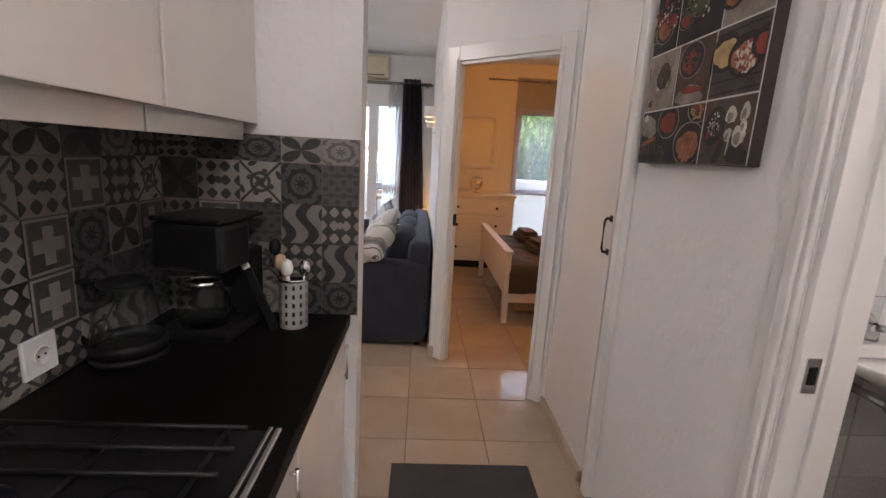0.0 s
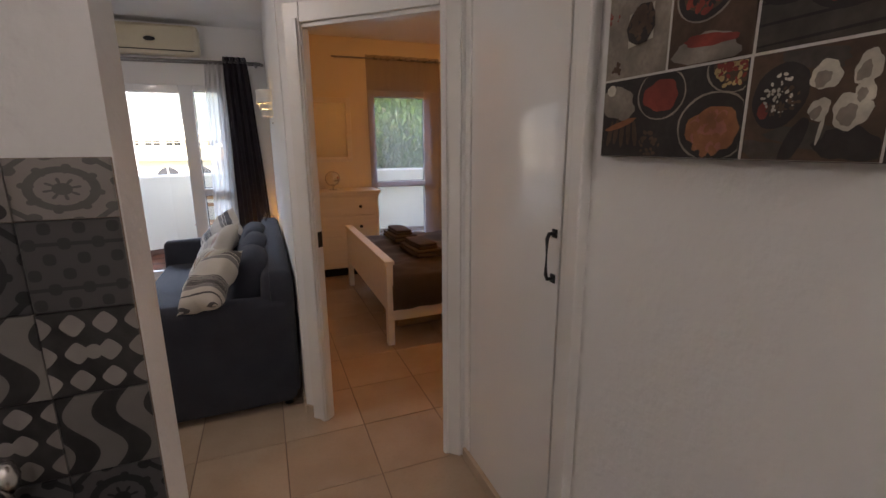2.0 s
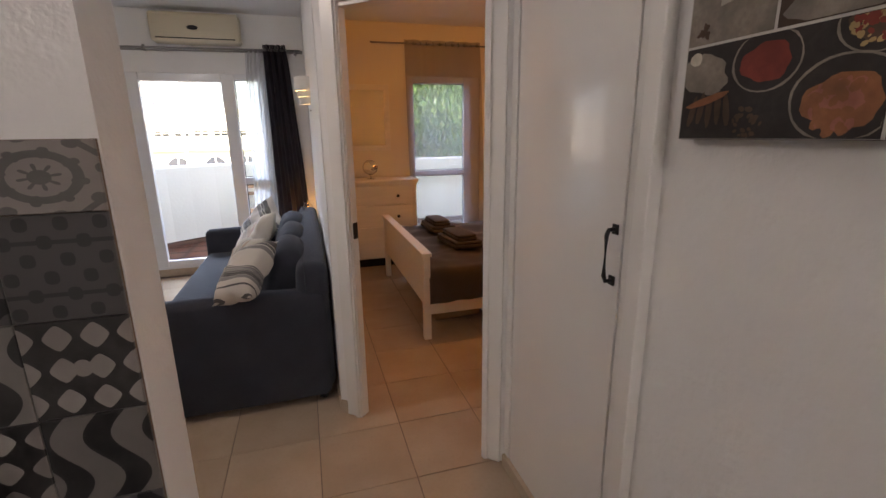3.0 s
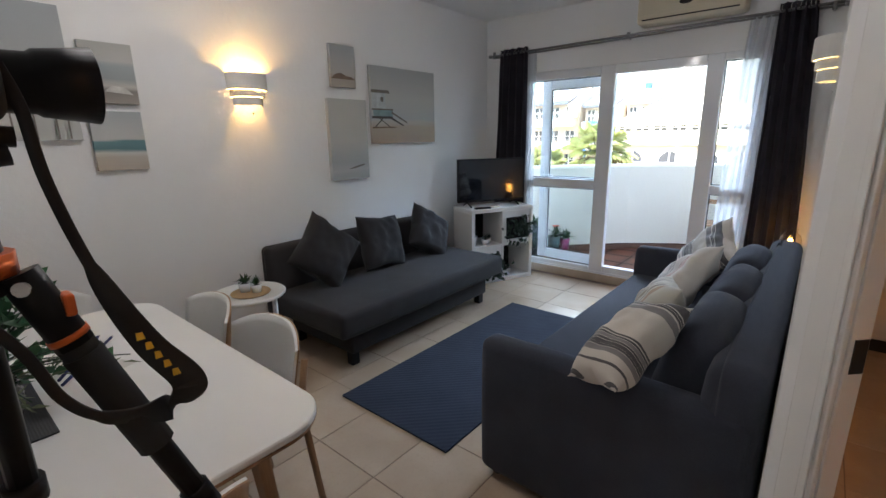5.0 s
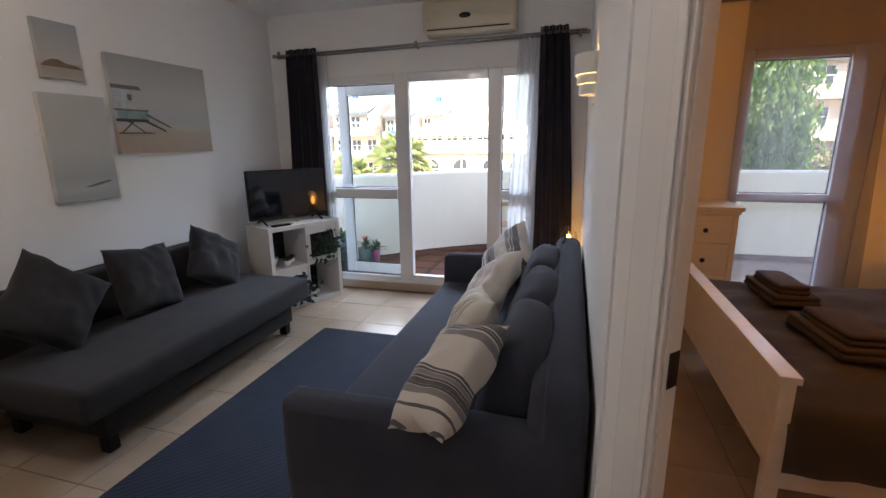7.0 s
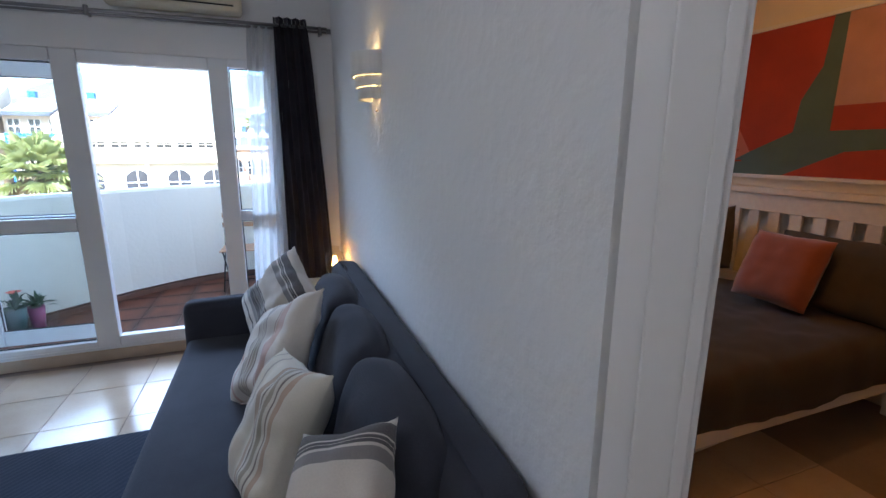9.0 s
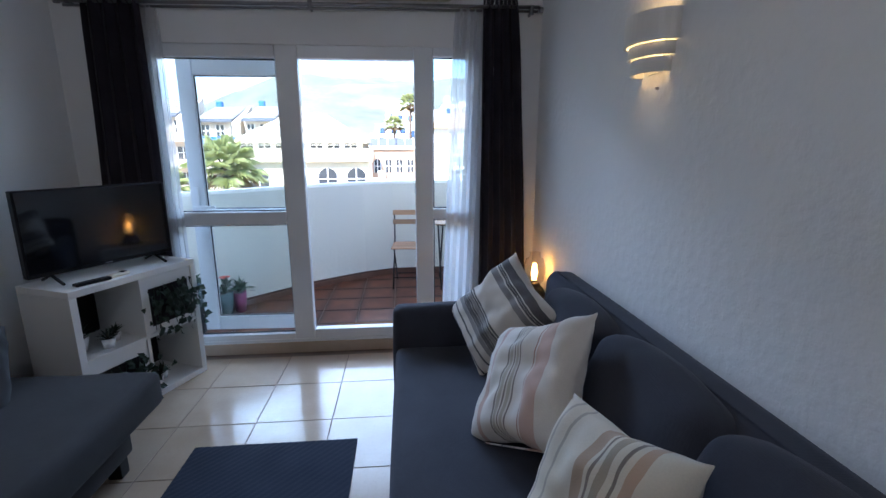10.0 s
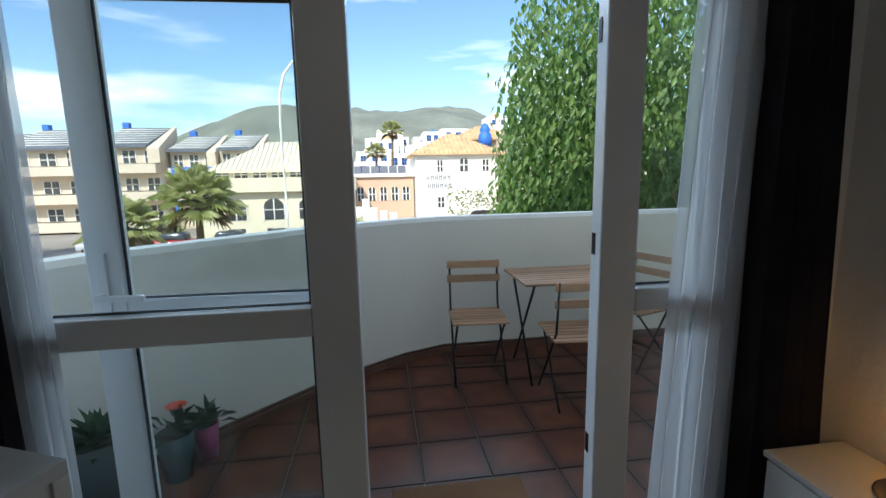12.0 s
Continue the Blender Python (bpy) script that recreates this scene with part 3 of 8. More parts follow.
def pane(a, b, c, d, y, parent):
    p = part("pane", boxed(a, y, b, c, y + 0.006, d), M_GLASS, parent)
    p.visible_shadow = False
    bm = bmesh.new()
    for q in ((a, b, c, b + 0.008), (a, d - 0.008, c, d), (a, b + 0.0085, a + 0.008, d - 0.0085), (c - 0.008, b + 0.0085, c, d - 0.0085)):
        box(bm, q[0], y + 0.0065, q[1], q[2], y + 0.013, q[3])
    part("gasket", bm, M_GASKET, p)


for q in ((-2.253, 0.142, -1.507, 0.943), (-2.253, 1.037, -1.507, 2.028), (-0.485, 0.167, -0.252, 0.963), (-0.485, 1.042, -0.252, 2.053)):
    pane(*q, 6.49, win)
for z in (0.45, 1.15, 1.80):
    part("strike", boxed(-0.6145, 6.50, z, -0.6125, 6.52, z + 0.07), M_BLACK, win, "black lock plate")

# the open leaf, hung on the post and swung outwards
leaf = thing("balcony_door", "white framed glass balcony door, swung wide open", "door", pose(-1.45, 6.662, 0, 0, 0, 180 - 2))
LW = 0.775
bar(0.0, 0.10, 0.085, 2.06, leaf, "stile", -0.06, 0.0)
bar(LW - 0.105, 0.10, LW, 2.06, leaf, "stile", -0.06, 0.0)
bar(0.087, 1.955, LW - 0.107, 2.06, leaf, "rail", -0.06, 0.0)
bar(0.087, 0.10, LW - 0.107, 0.205, leaf, "rail", -0.06, 0.0)
bar(0.087, 0.95, LW - 0.107, 1.03, leaf, "rail", -0.06, 0.0)
pane(0.087, 0.207, LW - 0.107, 0.948, -0.03, leaf)
pane(0.087, 1.032, LW - 0.107, 1.953, -0.03, leaf)
bm = bmesh.new()
box(bm, LW - 0.065, 0.0005, 0.97, LW - 0.035, 0.01, 1.19, bevel=0.003)
rod(bm, (LW - 0.05, 0.0, 1.05), (LW - 0.05, 0.05, 1.05), 0.009)
box(bm, LW - 0.19, 0.04, 1.04, LW - 0.04, 0.056, 1.06, bevel=0.005)
part("handle", bm, M_PVC, leaf)

# bedroom glazed door
bwin = thing("window_2", "white framed glazed bedroom door to the balcony", "window", kind="structure")
bx0, bx1, bz0, bz1 = BWIN
bar(bx0, bz0, bx0 + 0.075, bz1, bwin)
bar(bx1 - 0.20, bz0, bx1, bz1, bwin)
bar(bx0 + 0.077, bz1 - 0.075, bx1 - 0.202, bz1, bwin)
bar(bx0 + 0.077, bz0, bx1 - 0.202, bz0 + 0.10, bwin)
bar(bx0 + 0.077, 0.985, bx1 - 0.202, 1.045, bwin)
pane(bx0 + 0.077, bz0 + 0.102, bx1 - 0.202, 0.983, 6.49, bwin)
pane(bx0 + 0.077, 1.047, bx1 - 0.202, bz1 - 0.077, 6.49, bwin)

# balcony
structure("balcony_slab", boxed(-3.4, 6.65, -0.30, 4.2, 9.0, -0.048), M_TERRA_GROUT, "terracotta tiled balcony floor", "floor")
PARAPET = [(-2.98, 6.66), (-2.55, 7.36), (-1.70, 8.18), (-1.45, 8.36), (-1.15, 8.56), (-0.82, 8.69), (4.05, 8.76)]
M_PARAPET = plaster("parapet_plaster", (0.80, 0.77, 0.68), 0.18)


def along(path, thick, z0, z1, grow=0.0):
    """A wall that follows a line of points, thick to its outer (left-hand) side."""
    bm = bmesh.new()
    pts = [Vector((*p, 0)) for p in path]
    outs = []
    for i, p in enumerate(pts):
        d = (pts[min(i + 1, len(pts) - 1)] - pts[max(i - 1, 0)]).normalized()
        outs.append(Vector((-d.y, d.x, 0)))
    rows = []
    for p, o in zip(pts, outs):
        a, b = p - o * grow, p + o * thick
        rows.append([bm.verts.new((a.x, a.y, z0)), bm.verts.new((a.x, a.y, z1 - 0.03)), bm.verts.new((a.x + o.x * 0.02, a.y + o.y * 0.02, z1)),
                     bm.verts.new((b.x - o.x * 0.02, b.y - o.y * 0.02, z1)), bm.verts.new((b.x, b.y, z1 - 0.03)), bm.verts.new((b.x, b.y, z0))])
    for a, b in zip(rows, rows[1:]):
        for k in range(6):
            bm.faces.new((a[k], a[(k + 1) % 6], b[(k + 1) % 6], b[k]))
    bm.faces.new(rows[0])
    bm.faces.new(list(reversed(rows[-1])))
    return bm


structure("balcony_parapet", along(PARAPET, 0.16, -0.3, 1.09), M_PARAPET, "cream plastered curved balcony parapet", "parapet")
M_TERRA_SKIRT = surface("dark_terracotta", (0.15, 0.075, 0.05), 0.4, vary=0.25, large=6)
structure("balcony_skirting", along([(a, b) for a, b in PARAPET], -0.002, -0.06, 0.035, grow=0.014), M_TERRA_SKIRT, "dark terracotta skirting tiles", "baseboard")
structure("balcony_end_wall", boxed(4.05, 6.65, -0.3, 4.2, 9.0, 2.62), M_PARAPET, "cream plastered balcony end wall", "wall")
structure("balcony_ceiling", boxed(-3.4, 6.65, 2.62, 4.2, 7.60, 2.80), M_CEIL, "plain white balcony ceiling", "ceiling")
# unseen block, sized so its shadow covers the balcony but not the fig
structure("house_shade_block", boxed(-9.0, 5.0, 2.85, 9.0, 6.65, 5.4), M_PARAPET, "unseen cream block added to keep sun off the balcony", "wall")
structure("house_side_wall", boxed(-9.0, 6.3, -4.0, -2.98, 6.65, 2.85), M_PARAPET, "cream plastered house front", "wall")

# kitchen
worktop = single("worktop", boxed(-0.675, -1.25, 0.862, -0.088, 1.655, 0.90, bevel=0.004), M_WORKTOP, "black laminate kitchen worktop on white units", "worktop")
for i, (ya, yb) in enumerate(((1.06, 1.65), (0.46, 1.055), (-0.14, 0.455), (-0.74, -0.145))):
    cab = thing("base_cabinet", "white kitchen base unit under the black worktop", "cabinet", group="kitchen base units")
    part("body", boxed(-0.67, ya, 0.10, -0.125, yb, 0.858), M_KITCHEN, cab)
    dr = part("door", boxed(-0.122, ya + 0.002, 0.11, -0.103, yb - 0.002, 0.85, bevel=0.002), M_KITCHEN, cab)
    part("handle", rodded(((-0.088, yb - 0.06, 0.70), (-0.088, yb - 0.06, 0.82), 0.005), ((-0.102, yb - 0.06, 0.71), (-0.088, yb - 0.06, 0.71), 0.004), ((-0.102, yb - 0.06, 0.81), (-0.088, yb - 0.06, 0.81), 0.004)), M_STEEL, dr, "thin steel handle")
    part("plinth", boxed(-0.60, ya, 0.0, -0.17, yb, 0.098), M_KITCHEN, cab)
for ya, yb in ((1.155, 1.652), (0.62, 1.15), (0.08, 0.615)):
    cab = thing("wall_cabinet", "cream kitchen wall unit above patterned tiles", "cabinet", group="kitchen wall units")
    part("body", boxed(-0.675, ya, 1.53, -0.40, yb, 2.40), M_KITCHEN, cab)
    part("door", boxed(-0.398, ya + 0.002, 1.502, -0.378, yb - 0.002, 2.40, bevel=0.002), M_KITCHEN, cab)
    part("light_rail", boxed(-0.436, ya + 0.001, 1.452, -0.42, yb - 0.001, 1.529, bevel=0.002), M_KITCHEN, cab)
    # coloured black for the shadow beneath the cream units
    part("shade_underside", boxed(-0.675, ya, 1.512, -0.437, yb, 1.529), M_BLACK, cab)

hob = thing("gas_hob", "black gas hob with wire pan supports and a steel edge", "hob")
part("plate", boxed(-0.63, 0.36, 0.9005, -0.125, 0.985, 0.91, bevel=0.003), M_BLACK, hob)
part("edge_trim", boxed(-0.124, 0.36, 0.9005, -0.112, 0.985, 0.918, bevel=0.003), M_STEEL, hob, "bright steel edge trim")
part("edge_trim", boxed(-0.138, 0.36, 0.9105, -0.128, 0.985, 0.92, bevel=0.003), M_STEEL, hob, "bright steel edge trim")
for k in range(9):
    y = 0.955 - 0.062 * k
    part("grate_bar", rodded(((-0.60, y, 0.935), (-0.165, y, 0.935), 0.0042), segs=8), M_IRON, hob)
for x in (-0.58, -0.38, -0.20):
    part("grate_bar", rodded(((x, 0.40, 0.929), (x, 0.965, 0.929), 0.0042), segs=8), M_IRON, hob)
for x in (-0.58, -0.20):
    for y in (0.41, 0.955):
        part("grate_foot", rodded(((x, y, 0.91), (x, y, 0.929), 0.005), segs=8), M_IRON, hob)
for x, y in ((-0.48, 0.78), (-0.28, 0.78), (-0.48, 0.54), (-0.28, 0.54)):
    part("burner", lathed([(0.0, 0.91), (0.045, 0.91), (0.045, 0.918), (0.03, 0.925), (0, 0.925)], 20, (x, y, 0)), M_BLACK, hob)

kettle = thing("kettle", "glass kettle with a black base and handle on the worktop", "kettle", pose(-0.585, 1.30, 0.90, 0, 0, 200))
part("base", lathed([(0, 0), (0.085, 0), (0.088, 0.012), (0.08, 0.02), (0, 0.02)]), M_BLACK, kettle)
part("jug", lathed([(0, 0.022), (0.078, 0.022), (0.082, 0.05), (0.07, 0.13), (0.055, 0.19), (0.053, 0.19), (0.066, 0.13), (0.077, 0.05), (0.074, 0.027), (0, 0.027)]), M_GLASS, kettle, "clear glass jug")
part("band", lathed([(0.079, 0.022), (0.085, 0.024), (0.085, 0.05), (0.079, 0.052)]), M_BLACK, kettle, "black plastic band")
part("lid", lathed([(0, 0.212), (0.03, 0.21), (0.056, 0.20), (0.057, 0.191), (0, 0.191)]), M_BLACK, kettle)
bm = bmesh.new()
tube(bm, [(0.05, 0, 0.195), (0.10, 0, 0.20), (0.13, 0, 0.16), (0.125, 0, 0.09), (0.083, 0, 0.04)], 0.009)
part("handle", bm, M_BLACK, kettle)

maker = thing("coffee_maker", "black filter coffee maker on the worktop", "coffee maker", pose(-0.46, 1.50, 0.90, 0, 0, -8))
part("base", boxed(-0.10, -0.12, 0, 0.10, 0.11, 0.035, bevel=0.008), M_BLACK, maker)
part("column", boxed(-0.095, 0.03, 0.036, 0.095, 0.11, 0.24, bevel=0.008), M_BLACK, maker)
part("filter_head", boxed(-0.10, -0.12, 0.20, 0.10, 0.029, 0.33, bevel=0.015), M_BLACK, maker)
part("lid", boxed(-0.10, -0.12, 0.331, 0.10, 0.11, 0.345, bevel=0.006), M_BLACK, maker)
part("jug", lathed([(0, 0.036), (0.06, 0.036), (0.072, 0.07), (0.062, 0.14), (0.05, 0.165), (0.048, 0.165), (0.06, 0.14), (0.07, 0.07), (0.058, 0.04), (0, 0.04)], 24, (0, -0.05, 0)), M_GLASS, maker, "glass coffee jug")
part("jug_band", lathed([(0.0505, 0.15), (0.054, 0.151), (0.054, 0.165), (0.0505, 0.166)], 24, (0, -0.05, 0)), M_STEEL, maker, "steel band")
bm = bmesh.new()
tube(bm, [(0.05, -0.07, 0.16), (0.10, -0.09, 0.155), (0.11, -0.09, 0.10), (0.07, -0.07, 0.06)], 0.008)
part("jug_handle", bm, M_BLACK, maker)

pot = thing("utensil_holder", "perforated pale utensil holder full of kitchen tools", "utensil holder", pose(-0.245, 1.545, 0.90))
bm = bmesh.new()
n = 36
for r in (0.042, 0.040):
    for k in range(n):
        for j in range(11):
            if k % 3 == 1 and j % 2 and 1 <= j <= 9 and r > 0.041:
                continue
            a0, a1 = 2 * math.pi * k / n, 2 * math.pi * (k + 1) / n
            za, zb = 0.15 * j / 11, 0.15 * (j + 1) / 11
            if r < 0.041 and j > 0:
                continue
            flat(bm, [(r * math.cos(a0), r * math.sin(a0), za), (r * math.cos(a1), r * math.sin(a1), za), (r * math.cos(a1), r * math.sin(a1), zb), (r * math.cos(a0), r * math.sin(a0), zb)])
part("cup", bm, surface("pale_grey_plastic", (0.36, 0.35, 0.34), 0.45, vary=0.08), pot, "perforated pale cup")
part("liner", lathed([(0, 0.002), (0.037, 0.002), (0.037, 0.145)]), M_BLACK, pot)
part("rim", lathed([(0.039, 0.146), (0.044, 0.146), (0.044, 0.153), (0.039, 0.153)]), M_STEEL, pot)
M_WOODSPOON = surface("pale_beech", (0.55, 0.40, 0.24), 0.55, vary=0.2, large=8, stretch=(5, 5, 0.7))
for a, b, r, mt, nm in (((0.0, 0.0, 0.02), (-0.035, -0.01, 0.20), 0.006, M_WOODSPOON, "wooden_spoon"), ((0.015, 0.01, 0.02), (0.03, 0.02, 0.18), 0.005, M_STEEL, "whisk"),
                        ((-0.01, 0.015, 0.02), (-0.06, 0.02, 0.24), 0.007, M_BLACK, "ladle"), ((0.0, -0.015, 0.02), (-0.01, -0.03, 0.19), 0.006, M_CERAMIC, "scissors_handle")):
    bm = rodded((a, b, r))
    c = Vector(b)
    bm2 = lathed([(0, -0.03), (0.016, -0.015), (0.019, 0.0), (0.014, 0.02), (0, 0.028)], 12)
    bm2.transform(Matrix.Translation(c))
    me = bpy.data.meshes.new("tmp")
    bm2.to_mesh(me)
    bm2.free()
    bm.from_mesh(me)
    bpy.data.meshes.remove(me)
    part(nm, bm, mt, pot)
knife = thing("bread_knife", "long black handled utensil with a pale end leaning on the wall", "knife", pose(-0.31, 1.52, 0.902, 0, 0, 10))
part("blade", boxed(-0.012, -0.004, 0.0, 0.014, 0.004, 0.20, bevel=0.002), M_BLACK, knife)
part("handle", boxed(-0.011, -0.008, 0.201, 0.012, 0.008, 0.31, bevel=0.004), M_CERAMIC, knife, "pale handle")
knife.matrix_basis = pose(-0.285, 1.49, 0.902, -8, -26, 0)

sock = thing("wall_socket", "cream wall socket on patterned tiles", "socket", pose(-0.665, 1.135, 0.975))
part("plate", boxed(-0.006, -0.043, -0.043, 0.004, 0.043, 0.043, bevel=0.003), M_CERAMIC, sock)
bm = lathed([(0, 0.0), (0.02, 0.0), (0.021, 0.004), (0.019, 0.004), (0.018, 0.001)], 20)
bm.transform(pose(0.0045, 0, 0, 0, 90, 0))
part("well", bm, M_CLAY_LAMP, sock)
for dy in (-0.009, 0.009):
    part("pin_hole", rodded(((0.0048, dy, 0), (0.0062, dy, 0), 0.0025)), M_BLACK, sock)

single("doormat", boxed(0.05, 1.42, 0.0, 0.70, 2.09, 0.012, bevel=0.004), woven("charcoal_mat", (0.055, 0.05, 0.05), (0.08, 0.072, 0.07), 220), "charcoal woven mat on the cream floor tiles", "mat")

# canvas print with spices on the corridor wall
PR = thing("canvas_print", "canvas print of spices and bowls in white-edged panels", "picture", pose(0.906, 1.55, 1.70))
M_CANVAS_EDGE = surface("dark_canvas_edge", (0.05, 0.035, 0.03), 0.85, vary=0.3)
part("canvas", boxed(0.0, -0.28, -0.245, 0.033, 0.28, 0.60, bevel=0.002), M_CANVAS_EDGE, PR)
M_PRINT_WHITE = surface("print_white", (0.62, 0.60, 0.56), 0.8, vary=0.1)


def print_mat(name, colour):
    return surface(name, colour, 0.8, vary=0.45, large=14, fine=90, bump=0.05)


P_DARK, P_BROWN, P_RED, P_CREAM, P_ORANGE, P_GREEN, P_PINK = [print_mat("print_" + n, c) for n, c in (("dark", (0.034, 0.028, 0.026)), ("brown", (0.095, 0.058, 0.038)), ("red", (0.26, 0.045, 0.03)),
    ("cream", (0.58, 0.54, 0.45)), ("orange", (0.32, 0.13, 0.055)), ("green", (0.09, 0.11, 0.05)), ("pink", (0.40, 0.15, 0.10)))]
part("white_border", boxed(-0.0012, -0.279, -0.244, -0.0002, 0.279, 0.599), M_PRINT_WHITE, PR)
panels = []
for z0_, z1_, cuts in ((-0.243, -0.075, (-0.279, -0.078, 0.279)), (-0.070, 0.107, (-0.279, -0.079, 0.10, 0.279)), (0.112, 0.33, (-0.279, -0.09, 0.13, 0.279)), (0.335, 0.598, (-0.279, 0.02, 0.279))):
    for ya, yb in zip(cuts, cuts[1:]):
        panels.append((ya + 0.003, z0_, yb - 0.003, z1_))
rnd = random.Random(4)
P_CLOTH, P_WOOD, P_YELLOW = [print_mat("print_" + n, c) for n, c in (("cloth", (0.27, 0.235, 0.195)), ("wood", (0.075, 0.062, 0.052)), ("yellow", (0.50, 0.36, 0.16)))]
GROUNDS = (P_BROWN, P_DARK, P_WOOD, P_BROWN, P_CLOTH, P_CLOTH, P_DARK, P_DARK, P_DARK, P_WOOD)
PANEL = [part("photo_panel", boxed(-0.0022, ya, za, -0.0013, yb, zb), g, PR) for (ya, za, yb, zb), g in zip(panels, GROUNDS)]
layer = iter(range(1000))


def printed(i, u, v, ry, rz, material, turn=0.0, wob=0.04, name="printed_shape", corners=26):
    """A printed blob on panel i: u runs away from the bathroom door's side, v up, radii in metres."""
    ya, za, yb, zb = panels[i]
    cy, cz = yb - (yb - ya) * u, za + (zb - za) * v
    tl, x = radians(turn), -0.0026 - 0.00004 * next(layer)
    ph = rnd.uniform(0, 6)
    bm = bmesh.new()
    pts = []
    for q in range(corners):
        a = 2 * math.pi * q / corners
        k = 1 + wob * math.sin(3 * a + ph) + wob * 0.7 * math.sin(7 * a - ph)
        dy, dz = ry * k * math.cos(a), rz * k * math.sin(a)
        pts.append((x, min(yb - 0.001, max(ya + 0.001, cy + dy * math.cos(tl) - dz * math.sin(tl))), min(zb - 0.001, max(za + 0.001, cz + dy * math.sin(tl) + dz * math.cos(tl)))))
    bm.faces.new([bm.verts.new(p) for p in pts])
    part(name, bm, material, PANEL[i])


def speckle(i, u, v, r, material, n, size=0.0035):
    """A strewing of small printed grains."""
    ya, za, yb, zb = panels[i]
    bm = bmesh.new()
    x = -0.0026 - 0.00004 * next(layer)
    for k in range(n):
        a, d, e = rnd.uniform(0, 6.28), r * rnd.random() ** 0.5, size * rnd.uniform(0.5, 1.3)
        cy = min(yb - 0.006, max(ya + 0.006, yb - (yb - ya) * u + d * math.cos(a)))
        cz = min(zb - 0.006, max(za + 0.006, za + (zb - za) * v + d * math.sin(a)))
        b = rnd.uniform(0, 3)
        bm.faces.new([bm.verts.new((x - 0.000002 * k, cy + e * (1.5 * math.cos(c) * math.cos(b) - math.sin(c) * math.sin(b)), cz + e * (1.5 * math.cos(c) * math.sin(b) + math.sin(c) * math.cos(b)))) for c in [2 * math.pi * w_ / 7 for w_ in range(7)]])
    tagged(part("printed_speckle", bm, material, PANEL[i]), kind="stuff")


def printed_bowl(i, u, v, r, fill, rim=None, heap=0.72, wide=1.2):
    printed(i, u, v, r * wide, r, rim or P_CLOTH, 0, 0.01)
    printed(i, u, v, r * wide * 0.94, r * 0.94, P_DARK, 0, 0.01)
    printed(i, u, v - 0.02, r * wide * heap, r * heap * 0.85, fill, 0, 0.07)


# pan, garlic and dark board
for u, v, e in ((0.5, 0.9, 0.03), (0.15, 0.1, 0.03), (0.55, 0.2, 0.04)):
    printed(0, u, v, e * 1.6, e * 0.5, P_WOOD, 10, 0.15)
printed(0, 0.26, 0.60, 0.042, 0.052, P_DARK, 20, 0.02)
printed(0, 0.41, 0.16, 0.013, 0.042, P_DARK, 22, 0.03)
printed(0, 0.14, 0.47, 0.009, 0.014, P_RED)
speckle(0, 0.27, 0.62, 0.030, P_CREAM, 46, 0.0022)
speckle(0, 0.30, 0.52, 0.026, P_BROWN, 26, 0.003)
printed(0, 0.80, 0.14, 0.045, 0.024, P_DARK, 8, 0.12)
for u, v, e, f in ((0.58, 0.74, 0.021, 0.021), (0.84, 0.76, 0.016, 0.023), (0.57, 0.45, 0.014, 0.017), (0.78, 0.42, 0.024, 0.026), (0.85, 0.58, 0.012, 0.016)):
    printed(0, u, v, e, f, P_CREAM, rnd.uniform(-30, 30), 0.08)
    printed(0, u - 0.02, v - 0.03, e * 0.5, f * 0.6, P_CLOTH, rnd.uniform(-30, 30), 0.10)
printed(0, 0.60, 0.27, 0.003, 0.022, P_CREAM, 8)
# three bowls and cinnamon
printed(1, 0.12, 0.70, 0.06, 0.035, P_CLOTH, 10, 0.10)
printed_bowl(1, 0.48, 0.76, 0.052, P_RED)
printed_bowl(1, 0.93, 0.95, 0.046, P_BROWN)
speckle(1, 0.93, 0.95, 0.036, P_YELLOW, 40)
speckle(1, 0.93, 0.95, 0.036, P_RED, 30)
printed_bowl(1, 0.84, 0.34, 0.064, P_ORANGE)
speckle(1, 0.84, 0.30, 0.042, P_PINK, 40, 0.007)
speckle(1, 0.84, 0.30, 0.040, P_ORANGE, 40, 0.007)
for k in range(5):
    printed(1, 0.08 + 0.055 * k, 0.30 + 0.03 * (k % 2), 0.007, 0.030, P_BROWN, 14 - 6 * k, 0.05)
printed(1, 0.17, 0.42, 0.048, 0.007, P_ORANGE, -14, 0.05)
printed(1, 0.07, 0.88, 0.014, 0.012, P_CREAM)
speckle(1, 0.42, 0.14, 0.03, P_BROWN, 30)
# pale and pink bowls on grey boards
for k in range(6):
    printed(2, 0.5, 0.06 + 0.17 * k, 0.13, 0.0022, P_DARK, rnd.uniform(-2, 2), 0.1)
printed_bowl(2, 0.24, 0.64, 0.050, P_YELLOW, P_DARK, 0.80)
printed_bowl(2, 0.66, 0.52, 0.054, P_PINK, P_DARK, 0.78)
speckle(2, 0.66, 0.50, 0.040, P_CREAM, 36, 0.005)
speckle(2, 0.66, 0.50, 0.040, P_RED, 30, 0.004)
printed_bowl(2, 0.99, 0.62, 0.040, P_RED, P_DARK)
# dark bowl and chilli
printed(3, 0.5, 0.12, 0.07, 0.03, P_CLOTH, 4, 0.1)
printed_bowl(3, 0.42, 0.70, 0.052, P_BROWN)
speckle(3, 0.42, 0.70, 0.036, P_RED, 34, 0.006)
speckle(3, 0.42, 0.72, 0.034, P_DARK, 26, 0.005)
printed(3, 0.52, 0.22, 0.056, 0.011, P_RED, 4, 0.10)
printed(3, 0.92, 0.55, 0.012, 0.035, P_BROWN, -16)
